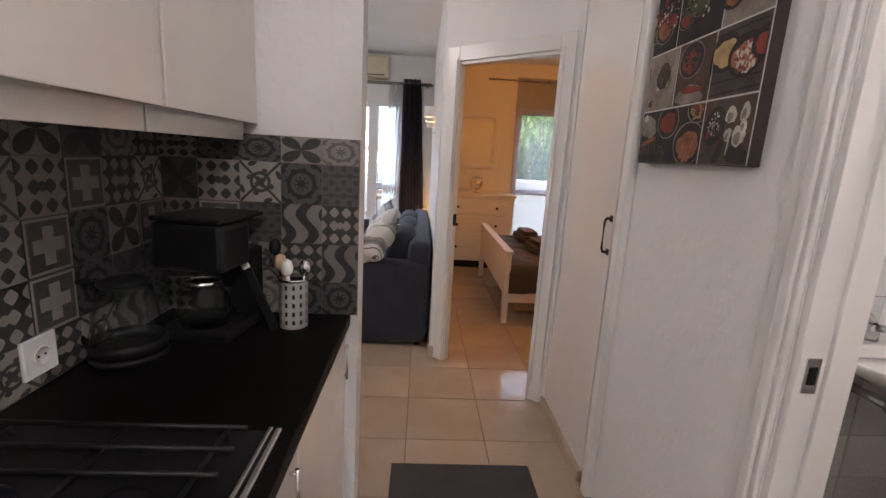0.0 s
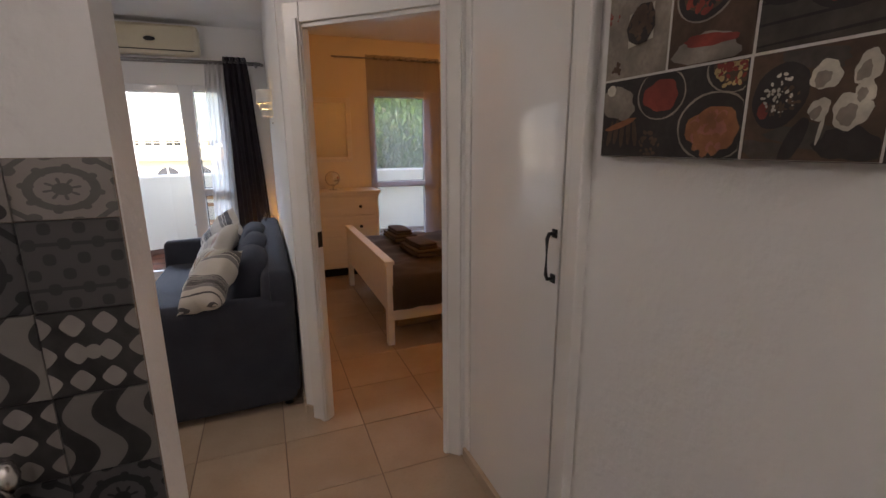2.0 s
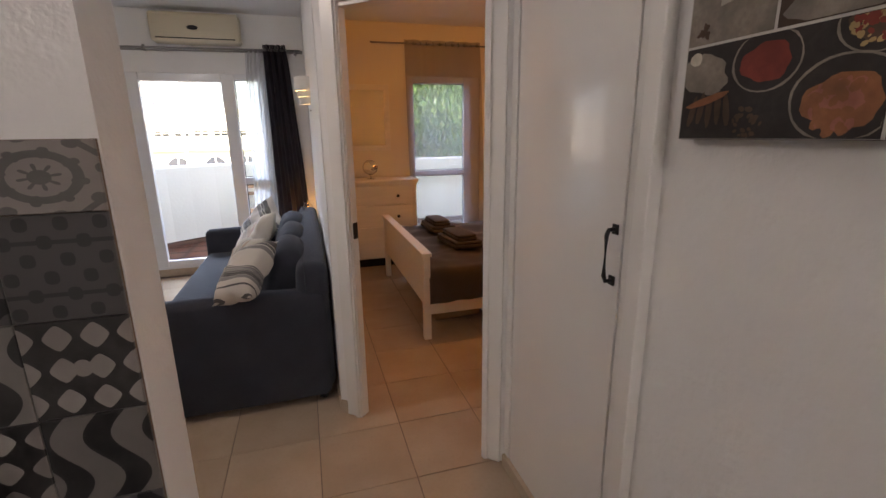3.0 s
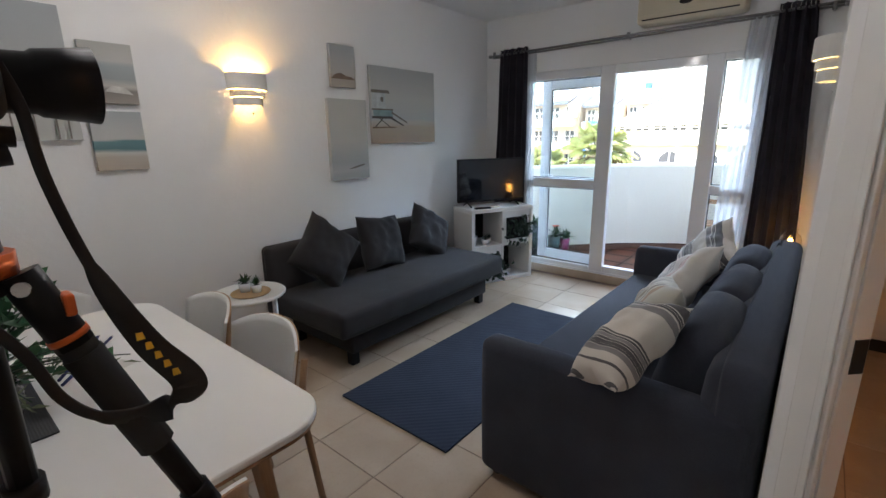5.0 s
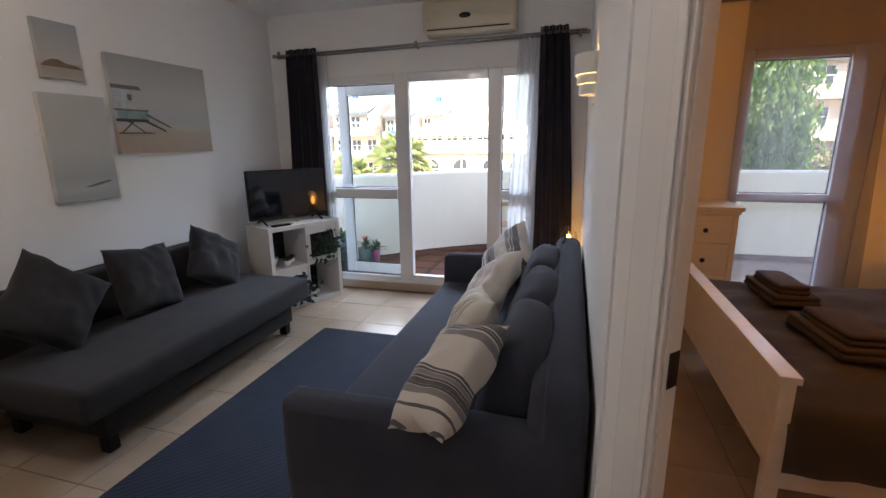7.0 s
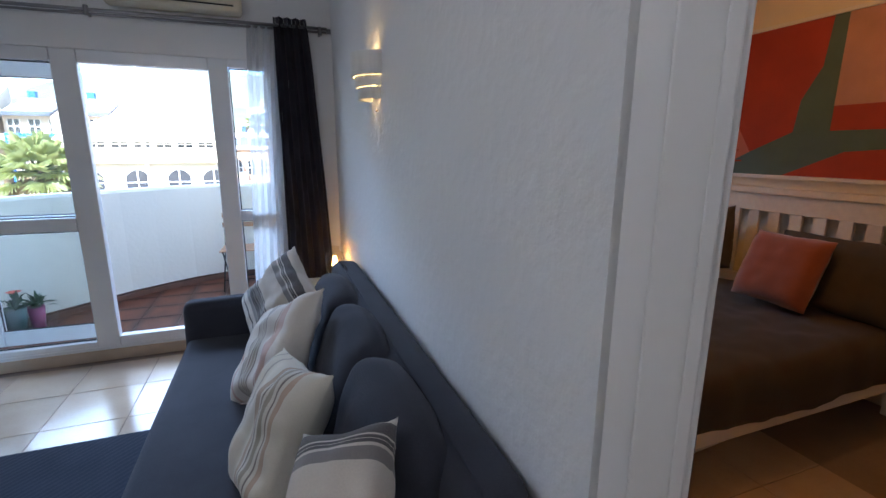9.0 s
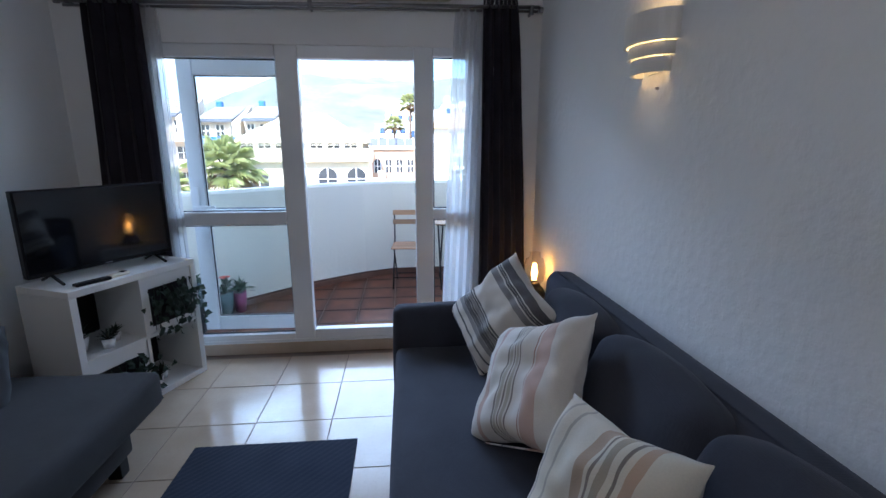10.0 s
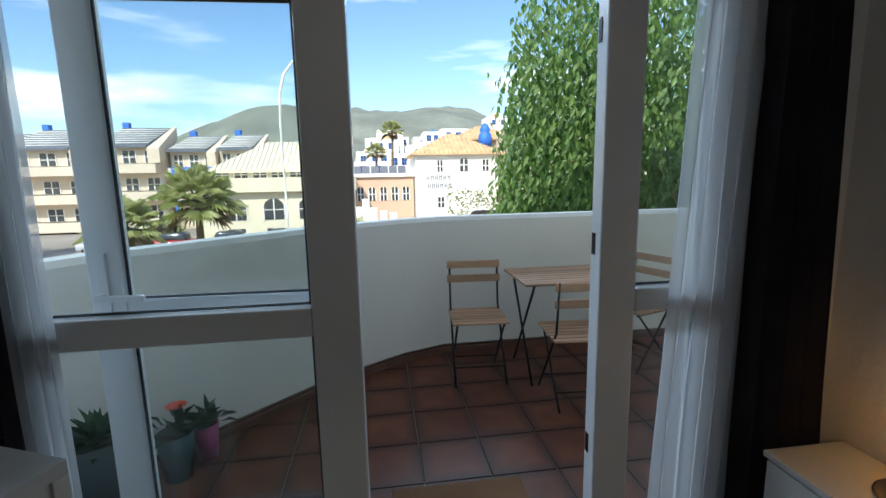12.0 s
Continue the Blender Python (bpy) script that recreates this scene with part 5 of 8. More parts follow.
def picture(ya, yb, za, zb, bands, label, shapes=(), depth=0.030, tilt=0.0):
    """A stretched canvas: bands are (share of the height from below, colour)."""
    m, nt, bsdf = nodes_of("canvas_paint")
    tc = nt.nodes.new("ShaderNodeTexCoord")
    sep = nt.nodes.new("ShaderNodeSeparateXYZ")
    nt.links.new(tc.outputs["Object"], sep.inputs[0])
    wob = noise_node(nt, 7.0, 5.0, stretch=(1, 0.6, 4))
    h = zb - za
    z = maths(nt, "MULTIPLY_ADD", maths(nt, "SUBTRACT", wob.outputs["Fac"], 0.5), 0.09, maths(nt, "DIVIDE", maths(nt, "ADD", sep.outputs[2], h / 2), h))
    cr = nt.nodes.new("ShaderNodeValToRGB")
    els = cr.color_ramp.elements
    while len(els) < len(bands):
        els.new(0.5)
    for e, (at, c) in zip(els, bands):
        e.position, e.color = at, (*c, 1)
    nt.links.new(z, cr.inputs["Fac"])
    n = noise_node(nt, 160.0, 3.0)
    nt.links.new(blend(nt, maths(nt, "MULTIPLY", n.outputs["Fac"], 0.2), cr.outputs["Color"], (0.3, 0.3, 0.3)), bsdf.inputs["Base Color"])
    bsdf.inputs["Roughness"].default_value = 0.85
    relief(nt, bsdf, n.outputs["Fac"], 0.2, 0.001)
    p = thing("canvas_picture", label, "picture", pose(X_CANVAS, (ya + yb) / 2, (za + zb) / 2, tilt), "beach canvases")
    part("canvas", boxed(-depth, -(yb - ya) / 2, -h / 2, 0.0, (yb - ya) / 2, h / 2, bevel=0.002), m, p)
    for k, (pts, colour) in enumerate(shapes):
        bm = bmesh.new()
        bm.faces.new([bm.verts.new((0.0012 + 0.0006 * k, (u - 0.5) * (yb - ya), (v - 0.5) * h)) for u, v in pts])
        part("painted_shape", bm, PAINTS[colour], p)
    return p


PAINTS = {n: surface("paint_" + n, c, 0.85, vary=0.25, large=20, fine=120, bump=0.1) for n, c in (("dark", (0.09, 0.085, 0.08)), ("trunk", (0.19, 0.17, 0.15)), ("teal", (0.25, 0.36, 0.38)),
    ("pale", (0.52, 0.56, 0.57)), ("brown", (0.20, 0.14, 0.10)), ("foam", (0.62, 0.61, 0.57)), ("sea", (0.07, 0.18, 0.20)))}
SKY, HAZE, SAND = (0.40, 0.43, 0.44), (0.53, 0.53, 0.50), (0.47, 0.40, 0.32)


def palm_shapes(cx, cz, s, seed):
    rr = random.Random(seed)
    out = [([(cx - 0.012, 0.01), (cx + 0.012, 0.01), (cx + 0.008, cz), (cx - 0.006, cz)], "trunk")]
    for k in range(13):
        a = 2 * math.pi * k / 13 + rr.uniform(-0.2, 0.2)
        l = s * rr.uniform(0.7, 1.0)
        ex, ez = cx + l * math.cos(a), cz + l * 0.62 * math.sin(a) - 0.25 * l * abs(math.cos(a))
        mx_, mz_ = cx + 0.55 * l * math.cos(a), cz + 0.55 * l * 0.62 * math.sin(a) + 0.02
        w_ = s * 0.10
        out.append(([(cx, cz), (mx_ - w_ * math.sin(a), mz_ + w_ * 0.6), (ex, ez), (mx_ + w_ * math.sin(a), mz_ - w_ * 0.6)], "dark"))
    return out


picture(2.285, 2.665, 1.50, 2.145, [(0.0, HAZE), (0.35, (0.50, 0.51, 0.49)), (1.0, SKY)], "tall canvas of hazy sky above palm trees",
        palm_shapes(0.30, 0.50, 0.24, 1) + palm_shapes(0.52, 0.42, 0.20, 2) + palm_shapes(0.74, 0.34, 0.20, 3) + palm_shapes(0.86, 0.42, 0.18, 4))
picture(2.715, 2.955, 1.69, 2.00, [(0.0, (0.35, 0.31, 0.27)), (0.22, (0.24, 0.22, 0.20)), (0.30, (0.55, 0.53, 0.48)), (0.42, (0.33, 0.36, 0.36)), (0.62, (0.36, 0.40, 0.41)), (0.70, HAZE), (1.0, (0.45, 0.45, 0.42))],
        "small canvas of waves breaking on rocks", [([(0.08, 0.18), (0.25, 0.16), (0.32, 0.24), (0.16, 0.30)], "dark"), ([(0.35, 0.2), (0.9, 0.16), (0.75, 0.28), (0.5, 0.30)], "foam")])
picture(2.705, 2.95, 1.335, 1.65, [(0.0, SAND), (0.22, (0.52, 0.47, 0.40)), (0.30, (0.60, 0.60, 0.56)), (0.36, (0.09, 0.20, 0.22)), (0.50, (0.12, 0.25, 0.27)), (0.53, HAZE), (1.0, SKY)], "small canvas of a teal sea and pale beach")
picture(4.285, 4.525, 1.875, 2.19, [(0.0, (0.45, 0.40, 0.33)), (0.22, (0.42, 0.36, 0.30)), (0.32, (0.50, 0.48, 0.44)), (1.0, (0.36, 0.38, 0.40))], "small canvas of a dune under a grey sky",
        [([(0.0, 0.20), (1.0, 0.20), (0.85, 0.26), (0.6, 0.28), (0.42, 0.34), (0.25, 0.33), (0.1, 0.27)], "brown")])
picture(4.235, 4.62, 1.155, 1.79, [(0.0, (0.36, 0.38, 0.38)), (0.12, (0.50, 0.51, 0.50)), (0.22, (0.42, 0.44, 0.44)), (0.5, HAZE), (1.0, (0.52, 0.52, 0.49))], "tall pale canvas of mist over water",
        [([(0.42, 0.13), (0.6, 0.16), (0.85, 0.19), (0.9, 0.175), (0.6, 0.135)], "trunk")], 0.045)
hut = [([(0.0, 0.66), (0.27, 0.66), (0.25, 0.70), (0.0, 0.70)], "trunk"), ([(0.01, 0.46), (0.2, 0.46), (0.2, 0.66), (0.01, 0.66)], "pale"), ([(0.13, 0.55), (0.17, 0.55), (0.17, 0.61), (0.13, 0.61)], "trunk"),
       ([(0.0, 0.44), (0.31, 0.44), (0.31, 0.46), (0.0, 0.46)], "trunk"), ([(0.02, 0.36), (0.30, 0.36), (0.30, 0.44), (0.02, 0.44)], "teal"), ([(0.0, 0.33), (0.30, 0.33), (0.30, 0.36), (0.0, 0.36)], "dark"),
       ([(0.03, 0.22), (0.05, 0.22), (0.16, 0.33), (0.14, 0.33)], "dark"), ([(0.26, 0.22), (0.24, 0.22), (0.10, 0.33), (0.12, 0.33)], "dark"), ([(0.28, 0.40), (0.52, 0.27), (0.52, 0.29), (0.28, 0.43)], "trunk"),
       ([(0.26, 0.33), (0.46, 0.23), (0.46, 0.25), (0.26, 0.36)], "dark"), ([(0.0, 0.20), (0.36, 0.21), (0.3, 0.225), (0.0, 0.22)], "brown")]
picture(4.68, 5.495, 1.435, 2.075, [(0.0, (0.42, 0.33, 0.27)), (0.22, SAND), (0.29, (0.52, 0.50, 0.46)), (0.33, (0.46, 0.49, 0.50)), (0.6, HAZE), (1.0, (0.40, 0.41, 0.40))], "wide canvas of a pale lifeguard hut on a beach", hut)


# wall sconces of white clay
def sconce(m, lit):
    s = thing("wall_sconce", "white clay wall sconce in three stepped bands, glowing warm" if lit else "white clay wall sconce in three stepped bands", "wall lamp", m, "wall sconces")
    for r, za, zb in ((0.135, 0.065, 0.165), (0.115, 0.02, 0.062), (0.10, -0.035, 0.015)):
        bm = bmesh.new()
        n = 20
        rings = []
        for rr_, z in ((r - 0.012, za), (r, za), (r, zb), (r - 0.012, zb)):
            rings.append([bm.verts.new((rr_ * 0.85 * math.sin(math.pi * k / n), rr_ * math.cos(math.pi * k / n), z)) for k in range(n + 1)])
        for q in range(4):
            a, b = rings[q], rings[(q + 1) % 4]
            for k in range(n):
                bm.faces.new((a[k], a[k + 1], b[k + 1], b[k]))
        for k in (0, n):
            bm.faces.new([rings[q][k] for q in range(4)])
        part("band", bm, M_CLAY_LAMP, s)
    part("back_plate", boxed(0.0, -0.05, -0.03, 0.006, 0.05, 0.14), M_CLAY_LAMP, s)
    part("screw", rodded(((0.0, 0.03, -0.085), (0.012, 0.03, -0.085), 0.005)), M_ROD, s)
    return s


sconce(pose(-2.80, 3.61, 1.745), True)
sconce(pose(0.24, 4.98, 1.755, 0, 0, 180), True)

# air conditioner
ac = thing("air_conditioner", "cream wall air conditioner above the window", "air conditioner", pose(-0.755, 6.448, 2.375))
bm = soft_box(-0.395, -0.185, 0.0, 0.395, 0.0, 0.265, r=0.03, puff=0.004, cuts=4)
part("case", bm, M_AC, ac)
for k in range(9):
    part("grille_slat", boxed(-0.36, -0.1935, 0.10 + 0.016 * k, 0.36, -0.1865, 0.106 + 0.016 * k), M_AC, ac)
part("outlet", boxed(-0.35, -0.188, 0.025, 0.35, -0.1865, 0.035), M_BLACK, ac)
part("flap", boxed(-0.355, -0.193, 0.042, 0.355, -0.1868, 0.075, bevel=0.003), M_AC, ac)
bm = lathed([(0, 0), (0.05, 0.0), (0.045, 0.006), (0, 0.008)], 24)
bm.transform(pose(-0.02, -0.194, 0.125, 90) @ Matrix.Diagonal((1, 0.42, 1, 1)))
part("badge", bm, M_IRON, ac, "dark oval badge")

# curtain rail and curtains
rail = thing("curtain_rail", "long grey metal curtain rail above the window", "curtain rail")
part("pole", rodded(((-2.70, 6.385, 2.315), (0.20, 6.385, 2.345), 0.011)), M_ROD, rail)
part("pole", rodded(((-2.70, 6.42, 2.300), (0.20, 6.42, 2.33), 0.008)), M_ROD, rail)
for x in (-2.66, -1.25, 0.15):
    part("bracket", rodded(((x, 6.45, 2.31), (x, 6.385, 2.32), 0.009), ((x, 6.385, 2.30), (x, 6.385, 2.355), 0.014)), M_ROD, rail)
for x, q in ((-2.70, -1), (0.20, 1)):
    part("finial", rodded(((x, 6.385, 2.33 - 0.015 * (q < 0)), (x + q * 0.025, 6.385, 2.33 - 0.015 * (q < 0)), 0.017)), M_ROD, rail)


def curtain(name, label, top, low, y, z0, z1, waves, amp, material, grommets=False, group="curtains", wobble=0.01, z_knee=None, thick=0.0):
    """A hanging cloth: top and low are its x ranges at the rail and the hem."""
    c = thing(name, label, "curtain", group=group)
    bm = bmesh.new()
    nu, nv = waves * 10, 22
    rows = []
    for j in range(nv + 1):
        t = j / nv
        z = z1 + (z0 - z1) * t
        row = []
        for i in range(nu + 1):
            u = i / nu
            s = t ** 0.8
            x = (top[0] + (top[1] - top[0]) * u) * (1 - s) + (low[0] + (low[1] - low[0]) * u) * s
            ph = 2 * math.pi * waves * u
            yy = y + amp * (1 - 0.25 * s) * math.sin(ph) + wobble * noise.noise(Vector((u * 5 + top[0], t * 3, y)))
            x += amp * 0.25 * math.sin(2 * ph) + 0.6 * wobble * noise.noise(Vector((u * 6, t * 4, top[0])))
            row.append(bm.verts.new((x, yy, z)))
        rows.append(row)
    for a, b in zip(rows, rows[1:]):
        for i in range(nu):
            bm.faces.new((a[i], a[i + 1], b[i + 1], b[i])).smooth = True
    if thick:
        bmesh.ops.solidify(bm, geom=bm.faces[:], thickness=thick)
    part("cloth", bm, material, c)
    if grommets:
        for k in range(waves * 2):
            x = top[0] + (top[1] - top[0]) * (k + 0.5) / (waves * 2)
            bm = lathed([(0.018, -0.003), (0.024, -0.003), (0.024, 0.003), (0.018, 0.003), (0.018, -0.003)], 16)
            bm.transform(pose(x, y, z1 - 0.035, 0, 90, 0))
            part("eyelet", bm, M_STEEL, c)
    return c


curtain("dark_curtain", "dark charcoal curtain drawn to the window side behind the television", (-2.58, -2.25), (-2.66, -2.25), 6.385, 0.04, 2.365, 4, 0.032, M_DRAPE, True, thick=0.003)
curtain("dark_curtain", "dark charcoal curtain drawn to the window side beside the lamp", (-0.165, 0.055), (-0.17, 0.195), 6.385, 0.04, 2.395, 4, 0.032, M_DRAPE, True, thick=0.003)
curtain("net_curtain", "thin white net curtain gathered at the window side", (-2.28, -2.17), (-2.32, -2.16), 6.425, 0.05, 2.315, 4, 0.016, M_SHEER)
curtain("net_curtain", "thin white net curtain gathered at the window side", (-0.34, -0.06), (-0.44, -0.13), 6.42, 0.05, 2.34, 6, 0.018, M_SHEER)

# corner cabinet with the little lamp
ns = thing("bedside_cabinet", "white low corner cabinet with a small black knob", "cabinet")
part("body", boxed(-0.055, 5.79, 0.06, 0.225, 6.34, 0.478), M_WHITE_FURN, ns)
part("top", boxed(-0.075, 5.78, 0.479, 0.228, 6.35, 0.50, bevel=0.003), M_WHITE_FURN, ns)
d_ = part("door", boxed(-0.072, 5.795, 0.07, -0.0555, 6.335, 0.472, bevel=0.002), M_WHITE_FURN, ns)
bm = lathed([(0, 0.0), (0.008, 0.0), (0.008, 0.012), (0.015, 0.016), (0.013, 0.024), (0, 0.026)], 16)
bm.transform(pose(-0.0725, 5.93, 0.40, 0, -90, 0))
part("knob", bm, M_IRON, d_, "black knob")
for x in (-0.03, 0.20):
    for y in (5.81, 6.32):
        part("foot", boxed(x - 0.02, y - 0.02, 0, x + 0.02, y + 0.02, 0.059), M_WHITE_FURN, ns)
single("cork_tray", lathed([(0, 0), (0.105, 0), (0.108, 0.006), (0.10, 0.010), (0, 0.010)], 32), M_JUTE, "round brown tray under the lamp", "tray", pose(0.14, 6.05, 0.5005))


def filament_lamp(at, label, size=1.0):
    l = thing("table_lamp", label, "lamp", pose(*at) @ Matrix.Scale(size, 4), "filament lamps")
    part("foot", lathed([(0, 0), (0.058, 0), (0.062, 0.02), (0.05, 0.045), (0.036, 0.06), (0.03, 0.075), (0, 0.075)]), surface("black_stone", (0.02, 0.018, 0.017), 0.5, vary=0.3, bump=0.4), l, "black rough foot")
    g = part("glass_shade", lathed([(0.03, 0.076), (0.046, 0.085), (0.055, 0.11), (0.055, 0.175), (0.045, 0.205), (0.028, 0.215), (0.026, 0.235), (0.029, 0.24), (0.0, 0.24)], 28), M_LAMP_GLASS, l, "clear glass dome")
    g.visible_shadow = False
    bm = bmesh.new()
    for k in range(4):
        a = k * math.pi / 2
        tube(bm, [(0.008 * math.cos(a), 0.008 * math.sin(a), 0.09), (0.014 * math.cos(a), 0.014 * math.sin(a), 0.13), (0.006 * math.cos(a), 0.006 * math.sin(a), 0.18)], 0.0032, 6)
    part("filament", bm, M_FLAME, l, "glowing warm filament")
    bm = bmesh.new()
    tube(bm, [(0.05, 0.0, 0.012), (0.08, -0.02, 0.006), (0.085, -0.05, 0.004)], 0.003, 6)
    part("cable", bm, M_BLACK, l)
    return l


filament_lamp((0.14, 6.05, 0.511), "small glass filament lamp glowing amber on the corner cabinet", 1.22)

# dining corner
def rounded_slab(x0, y0, x1, y1, z0, z1, r, n=8, edge=0.004):
    """A plate with rounded corners."""
    bm = bmesh.new()
    out = []
    for cx, cy, a0 in ((x1 - r, y1 - r, 0), (x0 + r, y1 - r, 90), (x0 + r, y0 + r, 180), (x1 - r, y0 + r, 270)):
        for k in range(n + 1):
            a = radians(a0 + 90 * k / n)
            out.append((cx, cy, math.cos(a), math.sin(a)))
    rings = []
    for inset, z in ((edge, z0), (0, z0 + edge), (0, z1 - edge), (edge, z1)):
        rings.append([bm.verts.new((cx + (r - inset) * c, cy + (r - inset) * s, z)) for cx, cy, c, s in out])
    m_ = len(out)
    for a, b in zip(rings, rings[1:]):
        for k in range(m_):
            bm.faces.new((a[k], a[(k + 1) % m_], b[(k + 1) % m_], b[k]))
    bm.faces.new(list(reversed(rings[0])))
    bm.faces.new(rings[-1])
    return bm


table = thing("dining_table", "white oval-cornered dining table with oak legs", "table")
part("tabletop", rounded_slab(-2.18, 1.87, -0.712, 2.665, 0.728, 0.75, 0.15, 10), M_WHITE_FURN, table)
part("edge_band", rounded_slab(-2.178, 1.872, -0.714, 2.663, 0.716, 0.7275, 0.149, 10), M_OAK, table)
for x, y, dx, dy in ((-0.90, 2.50, 0.06, 0.05), (-0.90, 2.03, 0.06, -0.05), (-2.00, 2.50, -0.06, 0.05), (-2.00, 2.03, -0.06, -0.05)):
    bm = bmesh.new()
    a = box(bm, -0.035, -0.02, 0, 0.035, 0.02, 0.715, bevel=0.006)
    for v in bm.verts:
        f = 1 - v.co.z / 0.715
        v.co.x = v.co.x * (1 - 0.45 * f) + x + dx * f
        v.co.y = v.co.y * (1 - 0.2 * f) + y + dy * f
    part("leg", bm, M_OAK, table)
part("apron", boxed(-1.95, 2.46, 0.64, -0.95, 2.485, 0.715, bevel=0.003), M_OAK, table)
part("apron", boxed(-1.95, 2.045, 0.64, -0.95, 2.07, 0.715, bevel=0.003), M_OAK, table)


def dining_chair():
    """Faces local -y; the back stands at y = 0.2."""
    c = thing("dining_chair", "white curved-back dining chair with oak legs", "chair", group="chairs round the table")
    part("seat", soft_box(-0.215, -0.23, 0.43, 0.215, 0.17, 0.465, r=0.015, puff=0.004, cuts=4), M_WHITE_FURN, c)
    for nm, off, mt in (("backrest", 0.0, M_WHITE_FURN), ("back_ply", 0.0125, M_OAK)):
        bm = bmesh.new()
        rows = []
        n, mrows = 16, 8
        for s in (0.0, 0.011):
            grid = []
            for i in range(n + 1):
                u = 2 * i / n - 1
                col = []
                for j in range(mrows + 1):
                    v = j / mrows
                    z = 0.55 + 0.25 * v - 0.05 * abs(u) ** 3 * v + 0.03 * abs(u) ** 3 * (1 - v)
                    y = 0.215 - 0.085 * u * u + 0.03 * v + (s if nm == "backrest" else s * 0.5) + off
                    col.append(bm.verts.new((0.225 * u * (1 - 0.05 * (1 - v)), y, z)))
                grid.append(col)
            for i in range(n):
                for j in range(mrows):
                    bm.faces.new((grid[i][j], grid[i + 1][j], grid[i + 1][j + 1], grid[i][j + 1])).smooth = True
            rows.append(grid)
        a, b = rows
        ring = [(i, 0) for i in range(n)] + [(n, j) for j in range(mrows)] + [(i, mrows) for i in range(n, 0, -1)] + [(0, j) for j in range(mrows, 0, -1)]
        for (i, j), (k, l) in zip(ring, ring[1:] + ring[:1]):
            bm.faces.new((a[i][j], a[k][l], b[k][l], b[i][j]))
        part(nm, bm, mt, c)
    for x in (-1, 1):
        bm = bmesh.new()
        tube(bm, [(x * 0.20, 0.24, 0.0), (x * 0.195, 0.19, 0.42), (x * 0.185, 0.20, 0.56), (x * 0.18, 0.225, 0.68)], 0.014, 8)
        part("leg", bm, M_OAK, c)
        part("leg", rodded(((x * 0.20, -0.22, 0), (x * 0.18, -0.17, 0.43), 0.012, 0.016)), M_OAK, c)
    return c


chair = dining_chair()
chair.matrix_basis = pose(-1.335, 2.62, 0, 0, 0, 2)
copy_thing(chair, pose(-1.81, 2.60, 0, 0, 0, -3))
copy_thing(chair, pose(-2.30, 2.28, 0, 0, 0, 92))
copy_thing(chair, pose(-0.83, 2.15, 0, 0, 0, -92))

single("placemat", boxed(-1.78, 1.88, 0.7505, -1.20, 2.14, 0.756, bevel=0.002), woven("charcoal_placemat", (0.05, 0.052, 0.056), (0.07, 0.072, 0.076), 260), "dark grey placemat on the white table", "placemat")
vase = thing("vase_of_greenery", "mixed green foliage with pink blooms in a ribbed glass vase", "plant", pose(-1.36, 2.02, 0.757))
prof = [(0, 0), (0.055, 0), (0.065, 0.01)]
for k in range(10):
    prof += [(0.075 + 0.012 * math.sin(k * 0.35), 0.02 + 0.013 * k), (0.069 + 0.012 * math.sin(k * 0.35), 0.0265 + 0.013 * k)]
part("jar", lathed(prof, 28), surface("dark_green_glass", (0.03, 0.06, 0.05), 0.15, vary=0.2, coat=0.4), vase, "ribbed green glass jar")
rr = random.Random(21)
bm_a, bm_b, bm_s = bmesh.new(), bmesh.new(), bmesh.new()
for k in range(46):
    a, el = rr.uniform(0, 6.28), rr.uniform(0.15, 1.35)
    L = rr.uniform(0.18, 0.36)
    d = Vector((math.cos(a) * math.cos(el), math.sin(a) * math.cos(el), math.sin(el)))
    pts = [Vector((0, 0, 0.13)) + d * L * t - Vector((0, 0, 0.10 * t * t * (1 - el / 1.6))) for t in (0, 0.33, 0.66, 1)]
    tube(bm_s, pts, 0.0018, 5)
    for t in range(12):
        f = 0.2 + 0.8 * t / 11
        p = pts[0].lerp(pts[3], f) - Vector((0, 0, 0.02))
        way = d + Vector((rr.uniform(-1, 1), rr.uniform(-1, 1), rr.uniform(-0.6, 0.9)))
        if k % 3 == 0:
            fan_leaf(bm_b, p, way, (rr.uniform(-1, 1), rr.uniform(-1, 1), 1), rr.uniform(0.035, 0.06), rr.uniform(0.03, 0.045), 0.1)
        else:
            fan_leaf(bm_a, p, way, (rr.uniform(-1, 1), rr.uniform(-1, 1), 1), rr.uniform(0.03, 0.06), rr.uniform(0.006, 0.012), 0.2)
part("stems", bm_s, M_LEAF_DARK, vase)
part("fern_leaves", bm_a, leafy("fern_leaf", (0.09, 0.13, 0.07), (0.20, 0.23, 0.13)), vase, "pale fern leaves")
part("round_leaves", bm_b, leafy("eucalyptus_leaf", (0.03, 0.10, 0.045), (0.07, 0.18, 0.08)), vase, "round green leaves")
bm = lathed([(0, -0.022), (0.016, -0.016), (0.023, 0), (0.016, 0.016), (0, 0.022)], 14)
bm.transform(Matrix.Translation((0.02, 0.20, 0.17)))
part("bloom", bm, surface("pink_bloom", (0.62, 0.08, 0.12), 0.8, vary=0.3, fine=150, bump=0.6), vase, "round pink bloom")
M_BLUE = surface("navy_cord", (0.025, 0.035, 0.13), 0.7, vary=0.2)
